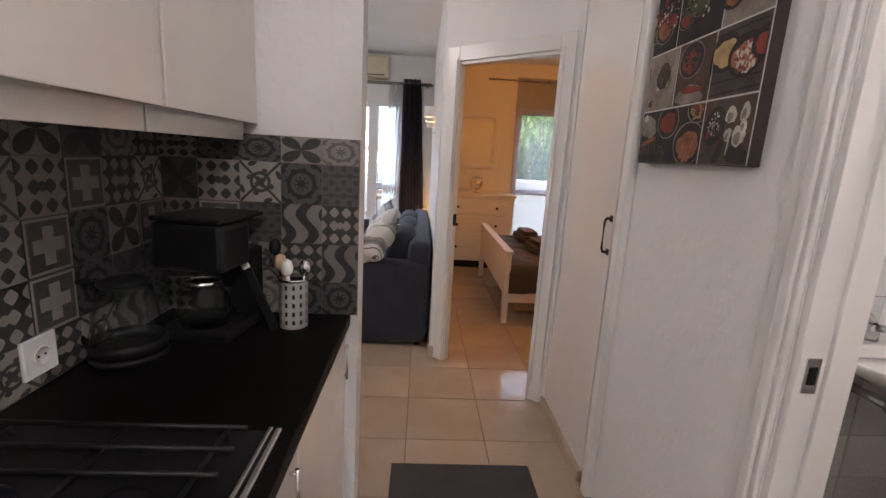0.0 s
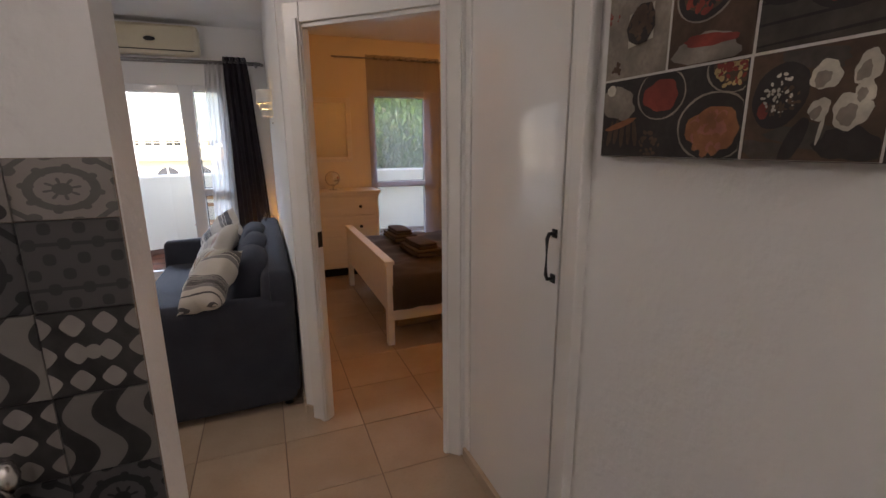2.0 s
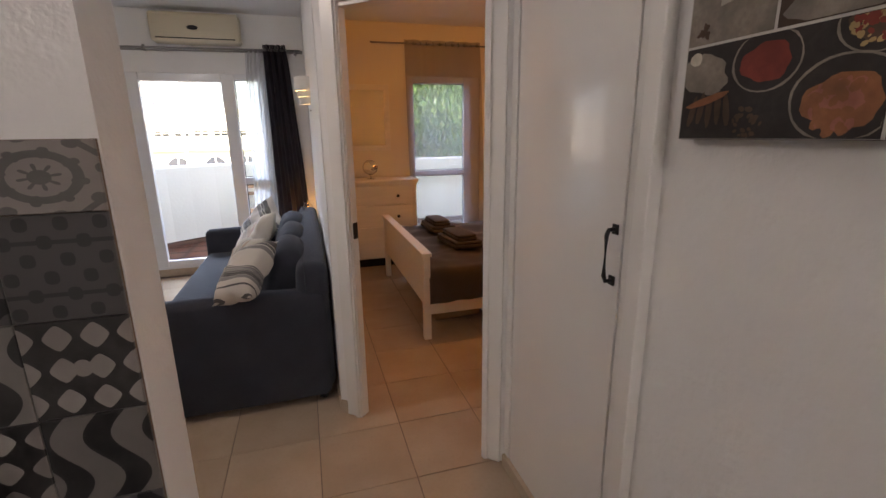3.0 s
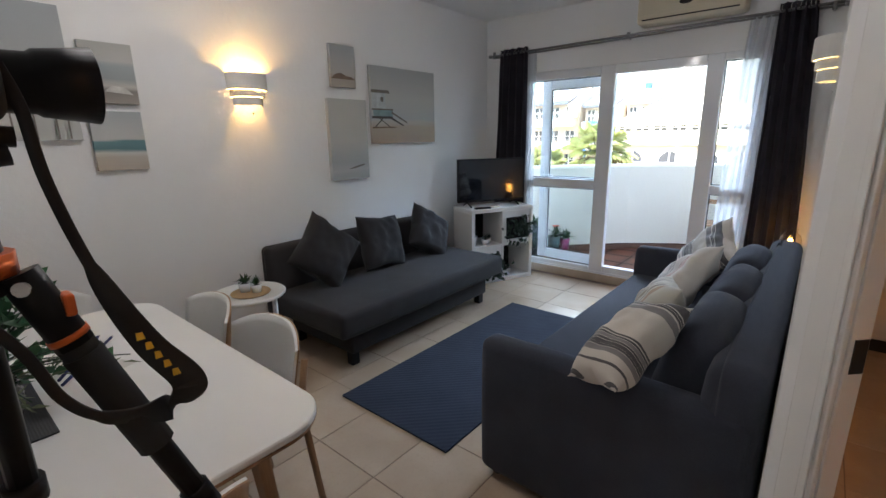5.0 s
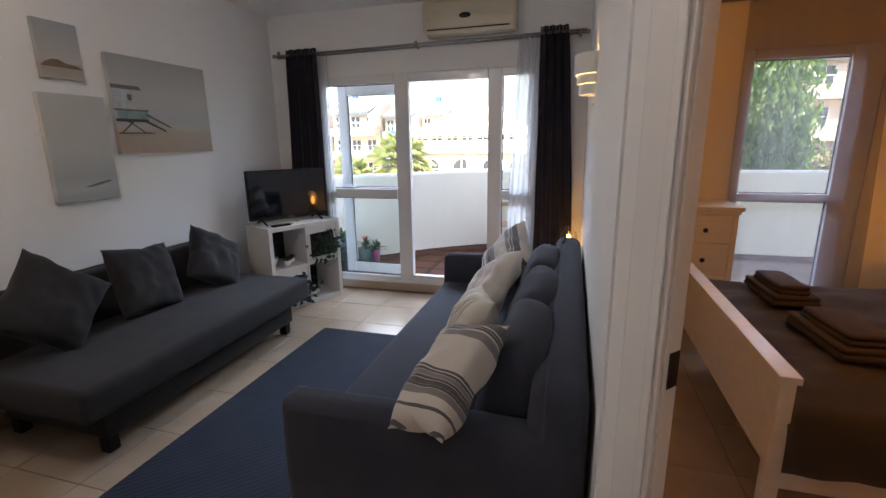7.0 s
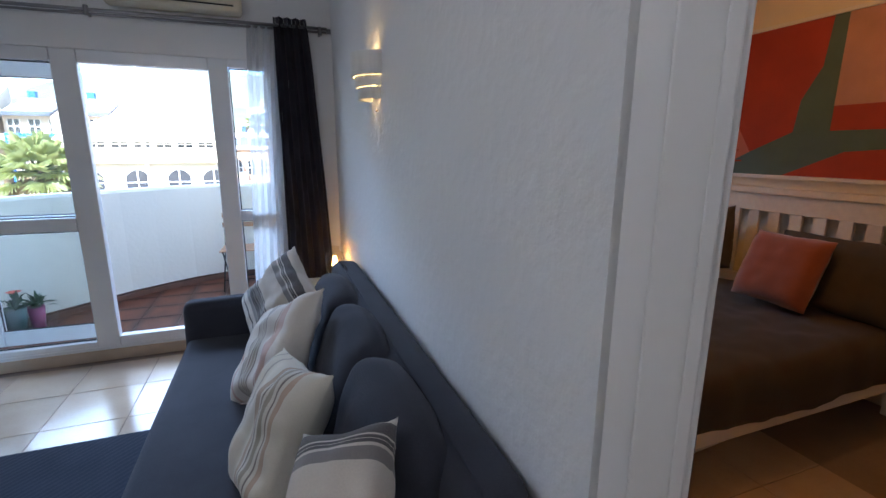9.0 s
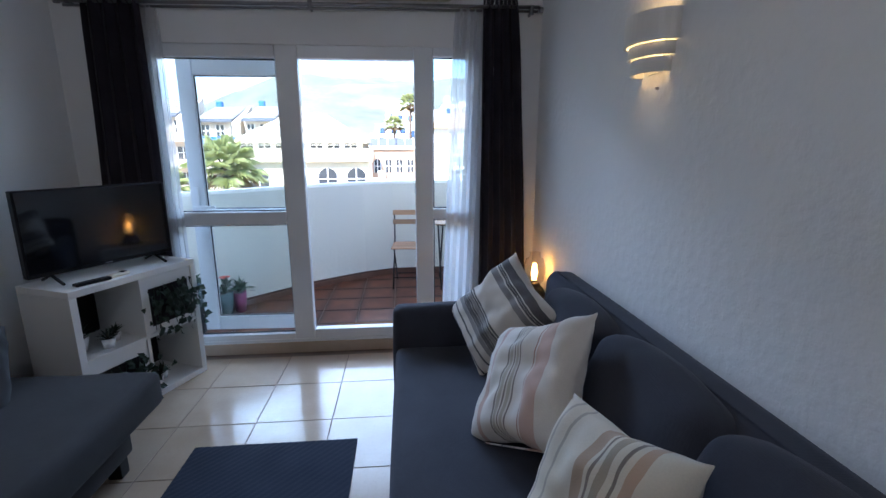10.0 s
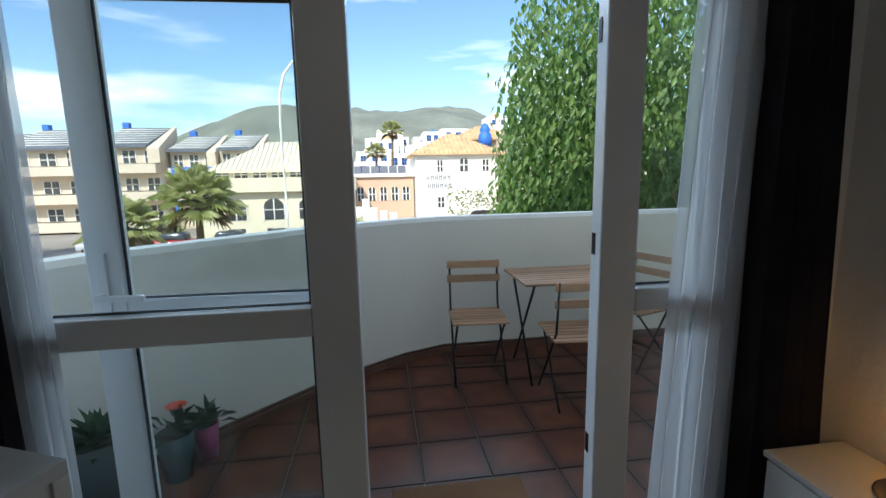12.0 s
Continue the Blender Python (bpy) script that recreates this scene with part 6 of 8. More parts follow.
for k in (0, 1):
    s = thing("blue_pen", "navy blue slim stick lying on the white table", "stick", group="blue sticks")
    a, b = Vector((-1.53 + 0.045 * k, 2.20, 0.756)), Vector((-1.83 + 0.05 * k, 2.375 + 0.03 * k, 0.756))
    part("shaft", rodded((a, b, 0.005)), M_BLUE, s)
    part("bead", rodded((a.lerp(b, 0.5), a.lerp(b, 0.62), 0.008)), M_BLUE, s)
    part("tip", rodded((b, b + (b - a).normalized() * 0.014, 0.005, 0.003)), M_STEEL, s)
single("paper_slip", boxed(-0.035, -0.05, 0.0, 0.035, 0.05, 0.0008), M_PRINT_WHITE, "pale paper slip on the white table", "paper", pose(-1.50, 2.34, 0.7505, 0, 0, 20))

# tripod with a camera
AX = Vector((-0.482, 2.023, 0))
RT = Vector((0.03, 0.9995, 0))            # the way the lens points
tri = thing("tripod", "black tripod with orange rings and a foam-wrapped leg", "tripod")
top = AX + Vector((0, 0, 1.385))
part("centre_column", rodded((AX + Vector((0, 0, 1.06)), AX + Vector((0, 0, 1.36)), 0.016)), M_BLACK, tri)
part("column_cap", rodded((AX + Vector((0, 0, 1.045)), AX + Vector((0, 0, 1.075)), 0.022)), M_BLACK, tri)
part("weight_hook", rodded((AX + Vector((0, 0, 1.022)), AX + Vector((0, 0, 1.045)), 0.006)), M_STEEL, tri, "steel weight hook")
part("shoulder", rodded((AX + Vector((0, 0, 1.325)), AX + Vector((0, 0, 1.385)), 0.042, 0.036)), M_BLACK, tri)
part("orange_ring", rodded((AX + Vector((0, 0, 1.345)), AX + Vector((0, 0, 1.372)), 0.047)), M_ORANGE, tri, "orange metal ring")
part("neck", rodded((AX + Vector((0, 0, 1.385)), AX + Vector((0, 0, 1.425)), 0.024)), M_BLACK, tri)
part("orange_ring", rodded((AX + Vector((0, 0, 1.425)), AX + Vector((0, 0, 1.44)), 0.038)), M_ORANGE, tri, "orange metal ring")
hd = part("ball_head", lathed([(0, 0), (0.034, 0), (0.037, 0.01), (0.036, 0.055), (0.03, 0.062), (0, 0.062)], 24, (AX.x, AX.y, 1.433)), M_BLACK, tri)
part("lock_knob", rodded((AX + Vector((0, 0, 1.48)) + RT * 0.036, AX + Vector((0, 0, 1.483)) + RT * 0.062, 0.014)), M_BLACK, hd)
part("lock_screw", rodded((AX + Vector((0.0, -0.036, 1.47)), AX + Vector((0.012, -0.055, 1.47)), 0.009)), M_STEEL, hd)
part("ball_stem", rodded((AX + Vector((0, 0, 1.485)), AX + Vector((0, 0, 1.503)), 0.010)), M_ORANGE, tri, "orange metal stem")
part("quick_plate", boxed(AX.x - 0.032, AX.y - 0.032, 1.497, AX.x + 0.032, AX.y + 0.032, 1.511, bevel=0.003), M_BLACK, tri)
part("plate_knob", rodded((AX + RT * 0.035 + Vector((0, 0, 1.503)), AX + RT * 0.07 + Vector((0, 0, 1.501)), 0.012)), M_BLACK, tri)
for az, tan_, foam in ((69, 0.376, True), (189, 0.30, False), (314, 0.27, False)):
    d = Vector((math.cos(radians(az)), math.sin(radians(az)), 0))
    p0 = AX + d * 0.045 + Vector((0, 0, 1.345))
    at = lambda z: AX + d * (0.045 + (1.345 - z) * tan_) + Vector((0, 0, z))
    lg = part("leg", rodded((p0, at(1.245), 0.022), (at(1.245), at(0.96), 0.0165)), M_BLACK, tri)
    part("hinge_bolt", rodded((at(1.33) + d.cross(Vector((0, 0, 1))) * 0.024, at(1.33) - d.cross(Vector((0, 0, 1))) * 0.024, 0.009)), M_STEEL, lg)
    part("catch", boxed(-0.012, -0.006, -0.014, 0.016, 0.006, 0.014, bevel=0.003), M_ORANGE, lg, "orange catch").matrix_basis = Matrix.Translation(at(1.30) + d * 0.022 + Vector((0, -0.0, 0)))
    part("ring", rodded((at(1.262), at(1.254), 0.0235)), M_ORANGE, lg, "thin orange ring")
    part("twist_lock", rodded((at(1.254), at(1.222), 0.0215)), M_RUBBER, lg)
    if foam:
        part("foam_grip", rodded((at(1.232), at(1.075), 0.0235)), M_RUBBER, lg, "black foam grip")
    part("clamp", rodded((at(0.985), at(0.945), 0.021)), M_BLACK, lg)
    part("lower_leg", rodded((at(0.96), at(0.48), 0.013)), M_IRON, lg)
    part("clamp", rodded((at(0.50), at(0.46), 0.018)), M_BLACK, lg)
    part("lower_leg", rodded((at(0.48), at(0.03), 0.010)), M_IRON, lg)
    part("rubber_foot", rodded((at(0.035), at(0.001), 0.016)), M_RUBBER, lg)

CAM_POSE = pose(AX.x, AX.y, 1.5115, 0, 0, math.degrees(math.atan2(RT.y, RT.x)) - 90)     # local y: where the lens points
dslr = thing("photo_camera", "black photo camera with a hooded lens and hanging strap", "camera", CAM_POSE)
part("body", soft_box(-0.072, -0.038, 0.0, 0.072, 0.032, 0.098, r=0.012, puff=0.003, cuts=3), M_BLACK, dslr)
part("grip", soft_box(0.045, 0.01, 0.004, 0.078, 0.062, 0.09, r=0.014, puff=0.003, cuts=3), M_RUBBER, dslr)
part("prism", soft_box(-0.032, -0.042, 0.095, 0.032, 0.04, 0.135, r=0.012, puff=0.002, cuts=3), M_BLACK, dslr)
part("hot_shoe", boxed(-0.011, -0.02, 0.1352, 0.011, 0.0, 0.139), M_STEEL, dslr)
bm = bmesh.new()
lathe(bm, [(0.0, 0.034), (0.036, 0.034), (0.037, 0.05), (0.034, 0.055), (0.035, 0.095), (0.0385, 0.10), (0.046, 0.155), (0.043, 0.155), (0.036, 0.11), (0.0, 0.11)], 32)
bm.transform(pose(0, 0, 0.05, -90) )
part("lens", bm, M_BLACK, dslr)
bm = lathed([(0, 0.111), (0.034, 0.111), (0.02, 0.116), (0, 0.118)], 24)
bm.transform(pose(0, 0, 0.05, -90))
part("front_element", bm, M_SCREEN, dslr, "dark lens glass")
for x, z in ((0.052, 0.07), (0.052, 0.05), (0.052, 0.03)):
    part("button", rodded(((x, -0.039, z), (x, -0.042, z), 0.005)), M_RUBBER, dslr)
part("dial", rodded(((0.052, -0.02, 0.099), (0.052, -0.02, 0.108), 0.013)), M_BLACK, dslr)
part("rear_display", boxed(-0.055, -0.0405, 0.015, 0.03, -0.0385, 0.075), M_SCREEN, dslr)


def ribbon(points, width, across, thick=0.0025, steps=8):
    """A strap: a smooth band through the points."""
    pts = [Vector(p) for p in points]
    fine = []
    for i in range(len(pts) - 1):
        p0, p1, p2, p3 = pts[max(i - 1, 0)], pts[i], pts[i + 1], pts[min(i + 2, len(pts) - 1)]
        for k in range(steps):
            t = k / steps
            fine.append(0.5 * ((2 * p1) + (p2 - p0) * t + (2 * p0 - 5 * p1 + 4 * p2 - p3) * t * t + (3 * p1 - p0 - 3 * p2 + p3) * t ** 3))
    fine.append(pts[-1])
    bm = bmesh.new()
    rows = []
    for i, p in enumerate(fine):
        f = i / (len(fine) - 1)
        d = (fine[min(i + 1, len(fine) - 1)] - fine[max(i - 1, 0)]).normalized()
        s = (Vector(across(f)) - d * d.dot(Vector(across(f)))).normalized()
        n_ = d.cross(s) * thick
        w_ = width(f) / 2
        rows.append([bm.verts.new(p + s * w_ + n_), bm.verts.new(p - s * w_ + n_), bm.verts.new(p - s * w_ - n_), bm.verts.new(p + s * w_ - n_)])
    for a, b in zip(rows, rows[1:]):
        for k in range(4):
            bm.faces.new((a[k], a[(k + 1) % 4], b[(k + 1) % 4], b[k])).smooth = True
    return bm


inv = CAM_POSE.inverted()
strap_pts = [(-0.428, 2.085, 1.575), (-0.418, 2.095, 1.53), (-0.412, 2.10, 1.46), (-0.405, 2.115, 1.38), (-0.40, 2.135, 1.31), (-0.395, 2.165, 1.235), (-0.39, 2.197, 1.18), (-0.392, 2.20, 1.155), (-0.405, 2.18, 1.135), (-0.415, 2.15, 1.135), (-0.41, 2.105, 1.155), (-0.405, 2.07, 1.20), (-0.42, 2.045, 1.27), (-0.46, 1.98, 1.38), (-0.48, 1.94, 1.50), (-0.482, 1.955, 1.60)]
part("strap", ribbon([inv @ Vector(p) for p in strap_pts], lambda f: 0.012 + 0.032 * max(0.0, 1 - abs(f - 0.45) / 0.22) ** 0.5, lambda f: (0.25, 0.85, 0.35)), M_RUBBER, dslr, "black fabric neck strap")
M_YELLOW = surface("yellow_print", (0.75, 0.45, 0.03), 0.7, vary=0.1)
for k in range(5):
    c = Vector((-0.3965 + 0.0012 * k, 2.158 + 0.008 * k, 1.252 - 0.0155 * k))
    bm = boxed(-0.0035, -0.007, -0.005, 0.0035, 0.007, 0.005)
    ob = part("strap_mark", bm, M_YELLOW, dslr, "yellow printed block")
    ob.matrix_basis = inv @ Matrix.Translation(c)

# bedroom
dr = thing("chest_of_drawers", "white-stained pine chest with three drawer rows and dark knobs", "chest of drawers")
X0, X1, F = 0.375, 1.36, 6.03
part("body", boxed(X0 + 0.02, F + 0.022, 0.10, X1 - 0.02, 6.44, 0.955), M_CREAM_FURN, dr)
part("top", boxed(X0, F - 0.005, 0.956, X1 + 0.01, 6.445, 0.99, bevel=0.005), M_CREAM_FURN, dr)
part("cornice", boxed(X0 + 0.012, F + 0.008, 0.93, X1 - 0.008, F + 0.0215, 0.9555, bevel=0.003), M_CREAM_FURN, dr)
# the plinth's black is the shade below the drawers, put in as colour
part("plinth", boxed(X0 + 0.05, F + 0.06, 0.0, X1 - 0.05, 6.43, 0.099), M_BLACK, dr, "plinth coloured black for the shade under the chest")
for x in (X0 + 0.02, X1 - 0.055):
    part("leg", boxed(x, F + 0.012, 0.0, x + 0.035, F + 0.0215, 0.93, bevel=0.002), M_CREAM_FURN, dr)
for za, zb in ((0.72, 0.925), (0.475, 0.71), (0.125, 0.465)):
    d_ = part("drawer", boxed(X0 + 0.06, F + 0.006, za, X1 - 0.06, F + 0.0215, zb, bevel=0.003), M_CREAM_FURN, dr)
    for x in (X0 + 0.24, X1 - 0.235):
        bm = lathed([(0, 0), (0.009, 0), (0.009, 0.01), (0.018, 0.016), (0.015, 0.024), (0, 0.026)], 16)
        bm.transform(pose(x, F + 0.0055, (za + zb) / 2 - 0.01, 90))
        part("knob", bm, M_IRON, d_, "dark round knob")
mir = thing("wall_mirror", "rectangular mirror in a white-stained wooden frame", "mirror", pose(0.852, 6.448, 1.665))
part("glass", boxed(-0.228, -0.012, -0.31, 0.228, -0.006, 0.31), M_MIRROR, mir)
for a, b, c, d in ((-0.285, -0.365, -0.226, 0.365), (0.226, -0.365, 0.285, 0.365), (-0.2255, 0.306, 0.2255, 0.365), (-0.2255, -0.365, 0.2255, -0.306)):
    part("frame", boxed(a, -0.03, b, c, 0.0, d, bevel=0.006), M_CREAM_FURN, mir)
tm = thing("dressing_mirror", "small round table mirror on the chest of drawers", "mirror", pose(0.86, 6.24, 0.991, 0, 0, -15))
bm = lathed([(0, 0), (0.08, 0), (0.085, 0.006), (0.08, 0.012), (0, 0.012)], 32)
bm.transform(pose(0, 0, 0.13, 80))
part("rim", bm, M_STEEL, tm)
bm = lathed([(0, 0), (0.074, 0), (0.074, 0.001), (0, 0.001)], 32)
bm.transform(pose(0, -0.0005, 0.13, 80) @ Matrix.Translation((0, 0, 0.0125)))
part("glass", bm, M_MIRROR, tm)
part("stand", rodded(((0, 0.0, 0.004), (0, 0.005, 0.05), 0.005)), M_STEEL, tm)
part("foot", lathed([(0, 0), (0.045, 0), (0.045, 0.005), (0, 0.008)], 24), M_STEEL, tm)

bed = thing("double_bed", "white-stained pine double bed with a slatted headboard", "bed")
BX0, BX1, BY0, BY1 = 0.898, 3.03, 4.02, 5.71
part("footboard", boxed(BX0 + 0.004, BY0 + 0.062, 0.27, BX0 + 0.030, BY1 - 0.062, 0.632, bevel=0.003), M_CREAM_FURN, bed)
part("foot_rail", boxed(BX0 - 0.012, BY0 - 0.01, 0.633, BX0 + 0.062, BY1 + 0.01, 0.662, bevel=0.004), M_CREAM_FURN, bed)
for y in (BY0, BY1 - 0.06):
    part("foot_leg", boxed(BX0, y, 0, BX0 + 0.05, y + 0.06, 0.632, bevel=0.003), M_CREAM_FURN, bed)
    part("side_rail", boxed(BX0 + 0.051, y + 0.015, 0.19, BX1 - 0.061, y + 0.045, 0.30, bevel=0.003), M_CREAM_FURN, bed)
for y in (BY0, BY1 - 0.07):
    part("head_post", boxed(BX1 - 0.06, y, 0, BX1, y + 0.07, 1.20, bevel=0.003), M_CREAM_FURN, bed)
part("head_rail", boxed(BX1 - 0.07, BY0 - 0.02, 1.201, BX1 + 0.01, BY1 + 0.02, 1.245, bevel=0.005), M_CREAM_FURN, bed)
part("head_rail", boxed(BX1 - 0.05, BY0 + 0.071, 1.08, BX1 - 0.02, BY1 - 0.071, 1.20, bevel=0.003), M_CREAM_FURN, bed)
part("head_rail", boxed(BX1 - 0.05, BY0 + 0.071, 0.45, BX1 - 0.02, BY1 - 0.071, 0.60, bevel=0.003), M_CREAM_FURN, bed)
n = 11
for k in range(n):
    y = BY0 + 0.10 + (BY1 - BY0 - 0.27) * k / (n - 1)
    part("head_slat", boxed(BX1 - 0.045, y, 0.601, BX1 - 0.025, y + 0.075, 1.079, bevel=0.002), M_CREAM_FURN, bed)
part("mattress", soft_box(BX0 + 0.055, BY0 + 0.05, 0.25, BX1 - 0.065, BY1 - 0.05, 0.49, r=0.05, puff=0.01), M_PRINT_WHITE, bed)

# duvet with hanging side and creases
bm = bmesh.new()
nu, nv = 70, 60
rows = []
for i in range(nu + 1):
    x = BX0 + 0.04 + (BX1 - 0.10 - BX0 - 0.04) * i / nu
    row = []
    for j in range(nv + 1):
        s = -0.28 + (BY1 - BY0 + 0.56) * j / nv
        w_ = BY1 - BY0
        y, z = BY0 + s, 0.535
        if s < 0.03:
            y, z = BY0 - 0.02 + 0.05 * math.exp(-((0.03 - s) * 14)), 0.535 - (0.03 - s) * 0.80
        elif s > w_ - 0.03:
            y, z = BY1 + 0.02 - 0.05 * math.exp(-((s - w_ + 0.03) * 14)), 0.535 - (s - w_ + 0.03) * 0.80
        p = Vector((x * 2.2, s * 3.0, 0.3))
        fold = 0.026 * noise.noise(Vector((x * 1.5 + s * 2.2, s * 6 - x * 3, 1.7))) + 0.011 * noise.noise(Vector((x * 5 + s * 7, s * 12 - x * 9, 4.0)))
        z += fold + 0.012 * noise.noise(p)
        if s < 0.03 or s > w_ - 0.03:
            y += (1 if s > 0.5 else -1) * (0.006 * math.sin(x * 13 + 5 * noise.noise(Vector((x * 2, 0, 0)))) + 0.004)
        row.append(bm.verts.new((x, y, z)))
    rows.append(row)
for a, b in zip(rows, rows[1:]):
    for j in range(nv):
        bm.faces.new((a[j], a[j + 1], b[j + 1], b[j])).smooth = True
bmesh.ops.solidify(bm, geom=bm.faces[:], thickness=0.018)
single("duvet", bm, M_DUVET, "creased taupe cotton bedspread on the double bed", "bedspread")


def towels(at, turn, w_, d_, label):
    t = thing("folded_towels", label, "towel", pose(*at, 0, 0, turn), "folded towels on the bed")
    part("bath_towel", soft_box(-w_ / 2, -d_ / 2, 0.0, w_ / 2, d_ / 2, 0.035, r=0.015, puff=0.004, cuts=4), M_TOWEL, t)
    part("bath_towel_fold", soft_box(-w_ / 2 + 0.005, -d_ / 2 + 0.004, 0.034, w_ / 2 - 0.005, d_ / 2 - 0.004, 0.062, r=0.013, puff=0.004, cuts=4), M_TOWEL, t)
    part("hand_towel", soft_box(-w_ / 2 + 0.03, -d_ / 2 + 0.045, 0.061, w_ / 2 - 0.06, d_ / 2 - 0.03, 0.09, r=0.013, puff=0.006, cuts=4), M_TOWEL, t)
    part("hand_towel_fold", soft_box(-w_ / 2 + 0.035, -d_ / 2 + 0.05, 0.089, w_ / 2 - 0.065, d_ / 2 - 0.035, 0.115, r=0.012, puff=0.006, cuts=4), M_TOWEL, t)


towels((1.39, 5.36, 0.548), 91, 0.45, 0.24, "folded brown towels stacked on the bed")
towels((1.39, 4.68, 0.548), 93, 0.47, 0.25, "larger folded brown towels stacked on the bed")
M_RUST = surface("rust_velvet", (0.30, 0.075, 0.03), 0.85, vary=0.2, large=8, sheen=0.5, fine=200)
M_DARKPILLOW = surface("dark_taupe_cotton", (0.075, 0.062, 0.048), 0.9, vary=0.2, large=8, fine=200)
for at, turn, lean, mt, lb, w_, h_ in (((2.66, 4.57, 0.78), 92, -24, M_RUST, "rust red square cushion on the bed", 0.46, 0.45),
                                       ((2.86, 4.40, 0.77), 90, -20, M_DARKPILLOW, "dark taupe pillow leaning on the headboard", 0.70, 0.46)):
    single("bed_pillow", pillow_bm(w_, h_, 0.19, 18, 0.012, at[1], 0.05), mt, lb, "pillow", pose(*at, 0, 0, -turn) @ pose(0, 0, 0, lean), "bed pillows")
single("bed_pillow", pillow_bm(0.60, 0.46, 0.19, 20, 0.014, 3.3, 0.05), M_DARKPILLOW, "dark taupe pillow tipped up against the headboard", "pillow", set_up((2.76, 5.27, 0.82), (0.02, -0.5, 0.17), (0.14, 0.12, 0.4)), "bed pillows")
nst = thing("nightstand", "white-stained pine nightstand with a drawer beside the bed", "nightstand", pose(2.89, 6.02, 0))
part("top", boxed(-0.18, -0.275, 0.665, 0.18, 0.275, 0.69, bevel=0.003), M_CREAM_FURN, nst)
part("drawer", boxed(-0.165, -0.25, 0.49, 0.165, 0.25, 0.664, bevel=0.003), M_CREAM_FURN, nst)
for x in (-0.162, 0.125):
    for y in (-0.245, 0.215):
        part("leg", boxed(x, y, 0, x + 0.035, y + 0.03, 0.489), M_CREAM_FURN, nst)
part("knob", rodded(((-0.166, 0.0, 0.575), (-0.19, 0.0, 0.575), 0.012)), M_IRON, nst)
single("wood_inlay", boxed(-0.15, -0.23, 0.0, 0.15, 0.23, 0.006), M_OAK, "brown wooden mat on the nightstand", "mat", pose(2.89, 6.02, 0.691))
single("jute_coaster", lathed([(0, 0.0), (0.09, 0.0), (0.092, 0.004), (0.09, 0.006), (0, 0.006)], 32), M_JUTE, "round jute mat under the bedside lamp", "mat", pose(2.93, 6.02, 0.6972))
filament_lamp((2.93, 6.02, 0.7042), "small glass filament lamp glowing amber on the nightstand")
art = thing("framed_painting", "large white-framed abstract painting of red stairs and teal shapes", "picture", pose(3.078, 4.86, 1.82))
PAINTS2 = {n: surface("art_" + n, c, 0.7, vary=0.12, large=6, bump=0.05) for n, c in (("red", (0.42, 0.05, 0.02)), ("coral", (0.62, 0.20, 0.13)), ("teal", (0.10, 0.17, 0.16)), ("pink", (0.55, 0.30, 0.24)))}
part("canvas", boxed(-0.02, -0.69, -0.49, 0.0, 0.69, 0.49), PAINTS2["red"], art)
for a, b, c, d in ((-0.715, -0.515, -0.6905, 0.515), (0.6905, -0.515, 0.715, 0.515), (-0.69, 0.4905, 0.69, 0.515), (-0.69, -0.515, 0.69, -0.4905)):
    part("frame", boxed(-0.035, a, b, 0.0, c, d, bevel=0.003), M_PAINT, art)
for k, (pts, nm) in enumerate((([(0.69, -0.49), (0.69, 0.30), (0.30, -0.33), (0.30, -0.36), (0.55, -0.47)], "coral"), ([(0.60, -0.49), (0.30, -0.33), (0.02, -0.20), (-0.69, -0.2), (-0.69, -0.49)], "teal"),
                               ([(0.02, -0.20), (0.0, 0.0), (-0.10, 0.2), (-0.12, 0.49), (-0.20, 0.49), (-0.20, -0.2)], "teal"), ([(-0.20, -0.05), (-0.20, 0.49), (-0.69, 0.49), (-0.69, -0.05)], "pink"), ([(-0.69, -0.49), (0.05, -0.49), (-0.3, -0.33), (-0.69, -0.30)], "red"))):
    bm = bmesh.new()
    bm.faces.new([bm.verts.new((-0.0212 - 0.0008 * k, y, z)) for y, z in pts])
    part("painted_shape", bm, PAINTS2[nm], art)
for k in range(9):
    z = -0.42 + 0.075 * k
    yb = 0.35 + 0.30 * k / 9
    if yb < 0.67:
        bm = bmesh.new()
        bm.faces.new([bm.verts.new((-0.0255, y, zz)) for y, zz in ((0.689, z), (yb, z + 0.02), (yb, z + 0.032), (0.689, z + 0.012))])
        part("painted_step", bm, PAINTS2["red"], art)
brail = thing("bedroom_curtain_rail", "thin metal bedroom curtain rail", "curtain rail")
part("pole", rodded(((0.95, 6.40, 2.47), (2.45, 6.40, 2.47), 0.009)), M_ROD, brail)
for x in (1.0, 2.40):
    part("bracket", rodded(((x, 6.449, 2.47), (x, 6.40, 2.47), 0.008)), M_ROD, brail)
curtain("bedroom_net_curtain", "greyish net curtain on steel eyelets over the glazed door", (1.33, 2.24), (1.36, 2.34), 6.40, 0.05, 2.51, 6, 0.022, M_SHEER_BED, True)
for at, sz, lb, mt in (((1.75, 4.40, 0.0), (0.5, 0.40, 0.14), "clear plastic storage box under the bed", M_PRINT_WHITE), ((1.25, 4.55, 0.0), (0.4, 0.4, 0.10), "pale fabric bag under the bed", M_JUTE), ((2.45, 4.45, 0.0), (0.5, 0.45, 0.13), "clear plastic storage box under the bed", M_PRINT_WHITE)):
    single("storage_box", soft_box(-sz[0] / 2, -sz[1] / 2, 0, sz[0] / 2, sz[1] / 2, sz[2], r=0.02, puff=0.006, cuts=3), mt, lb, "box", pose(*at, 0, 0, 4), "boxes under the bed")

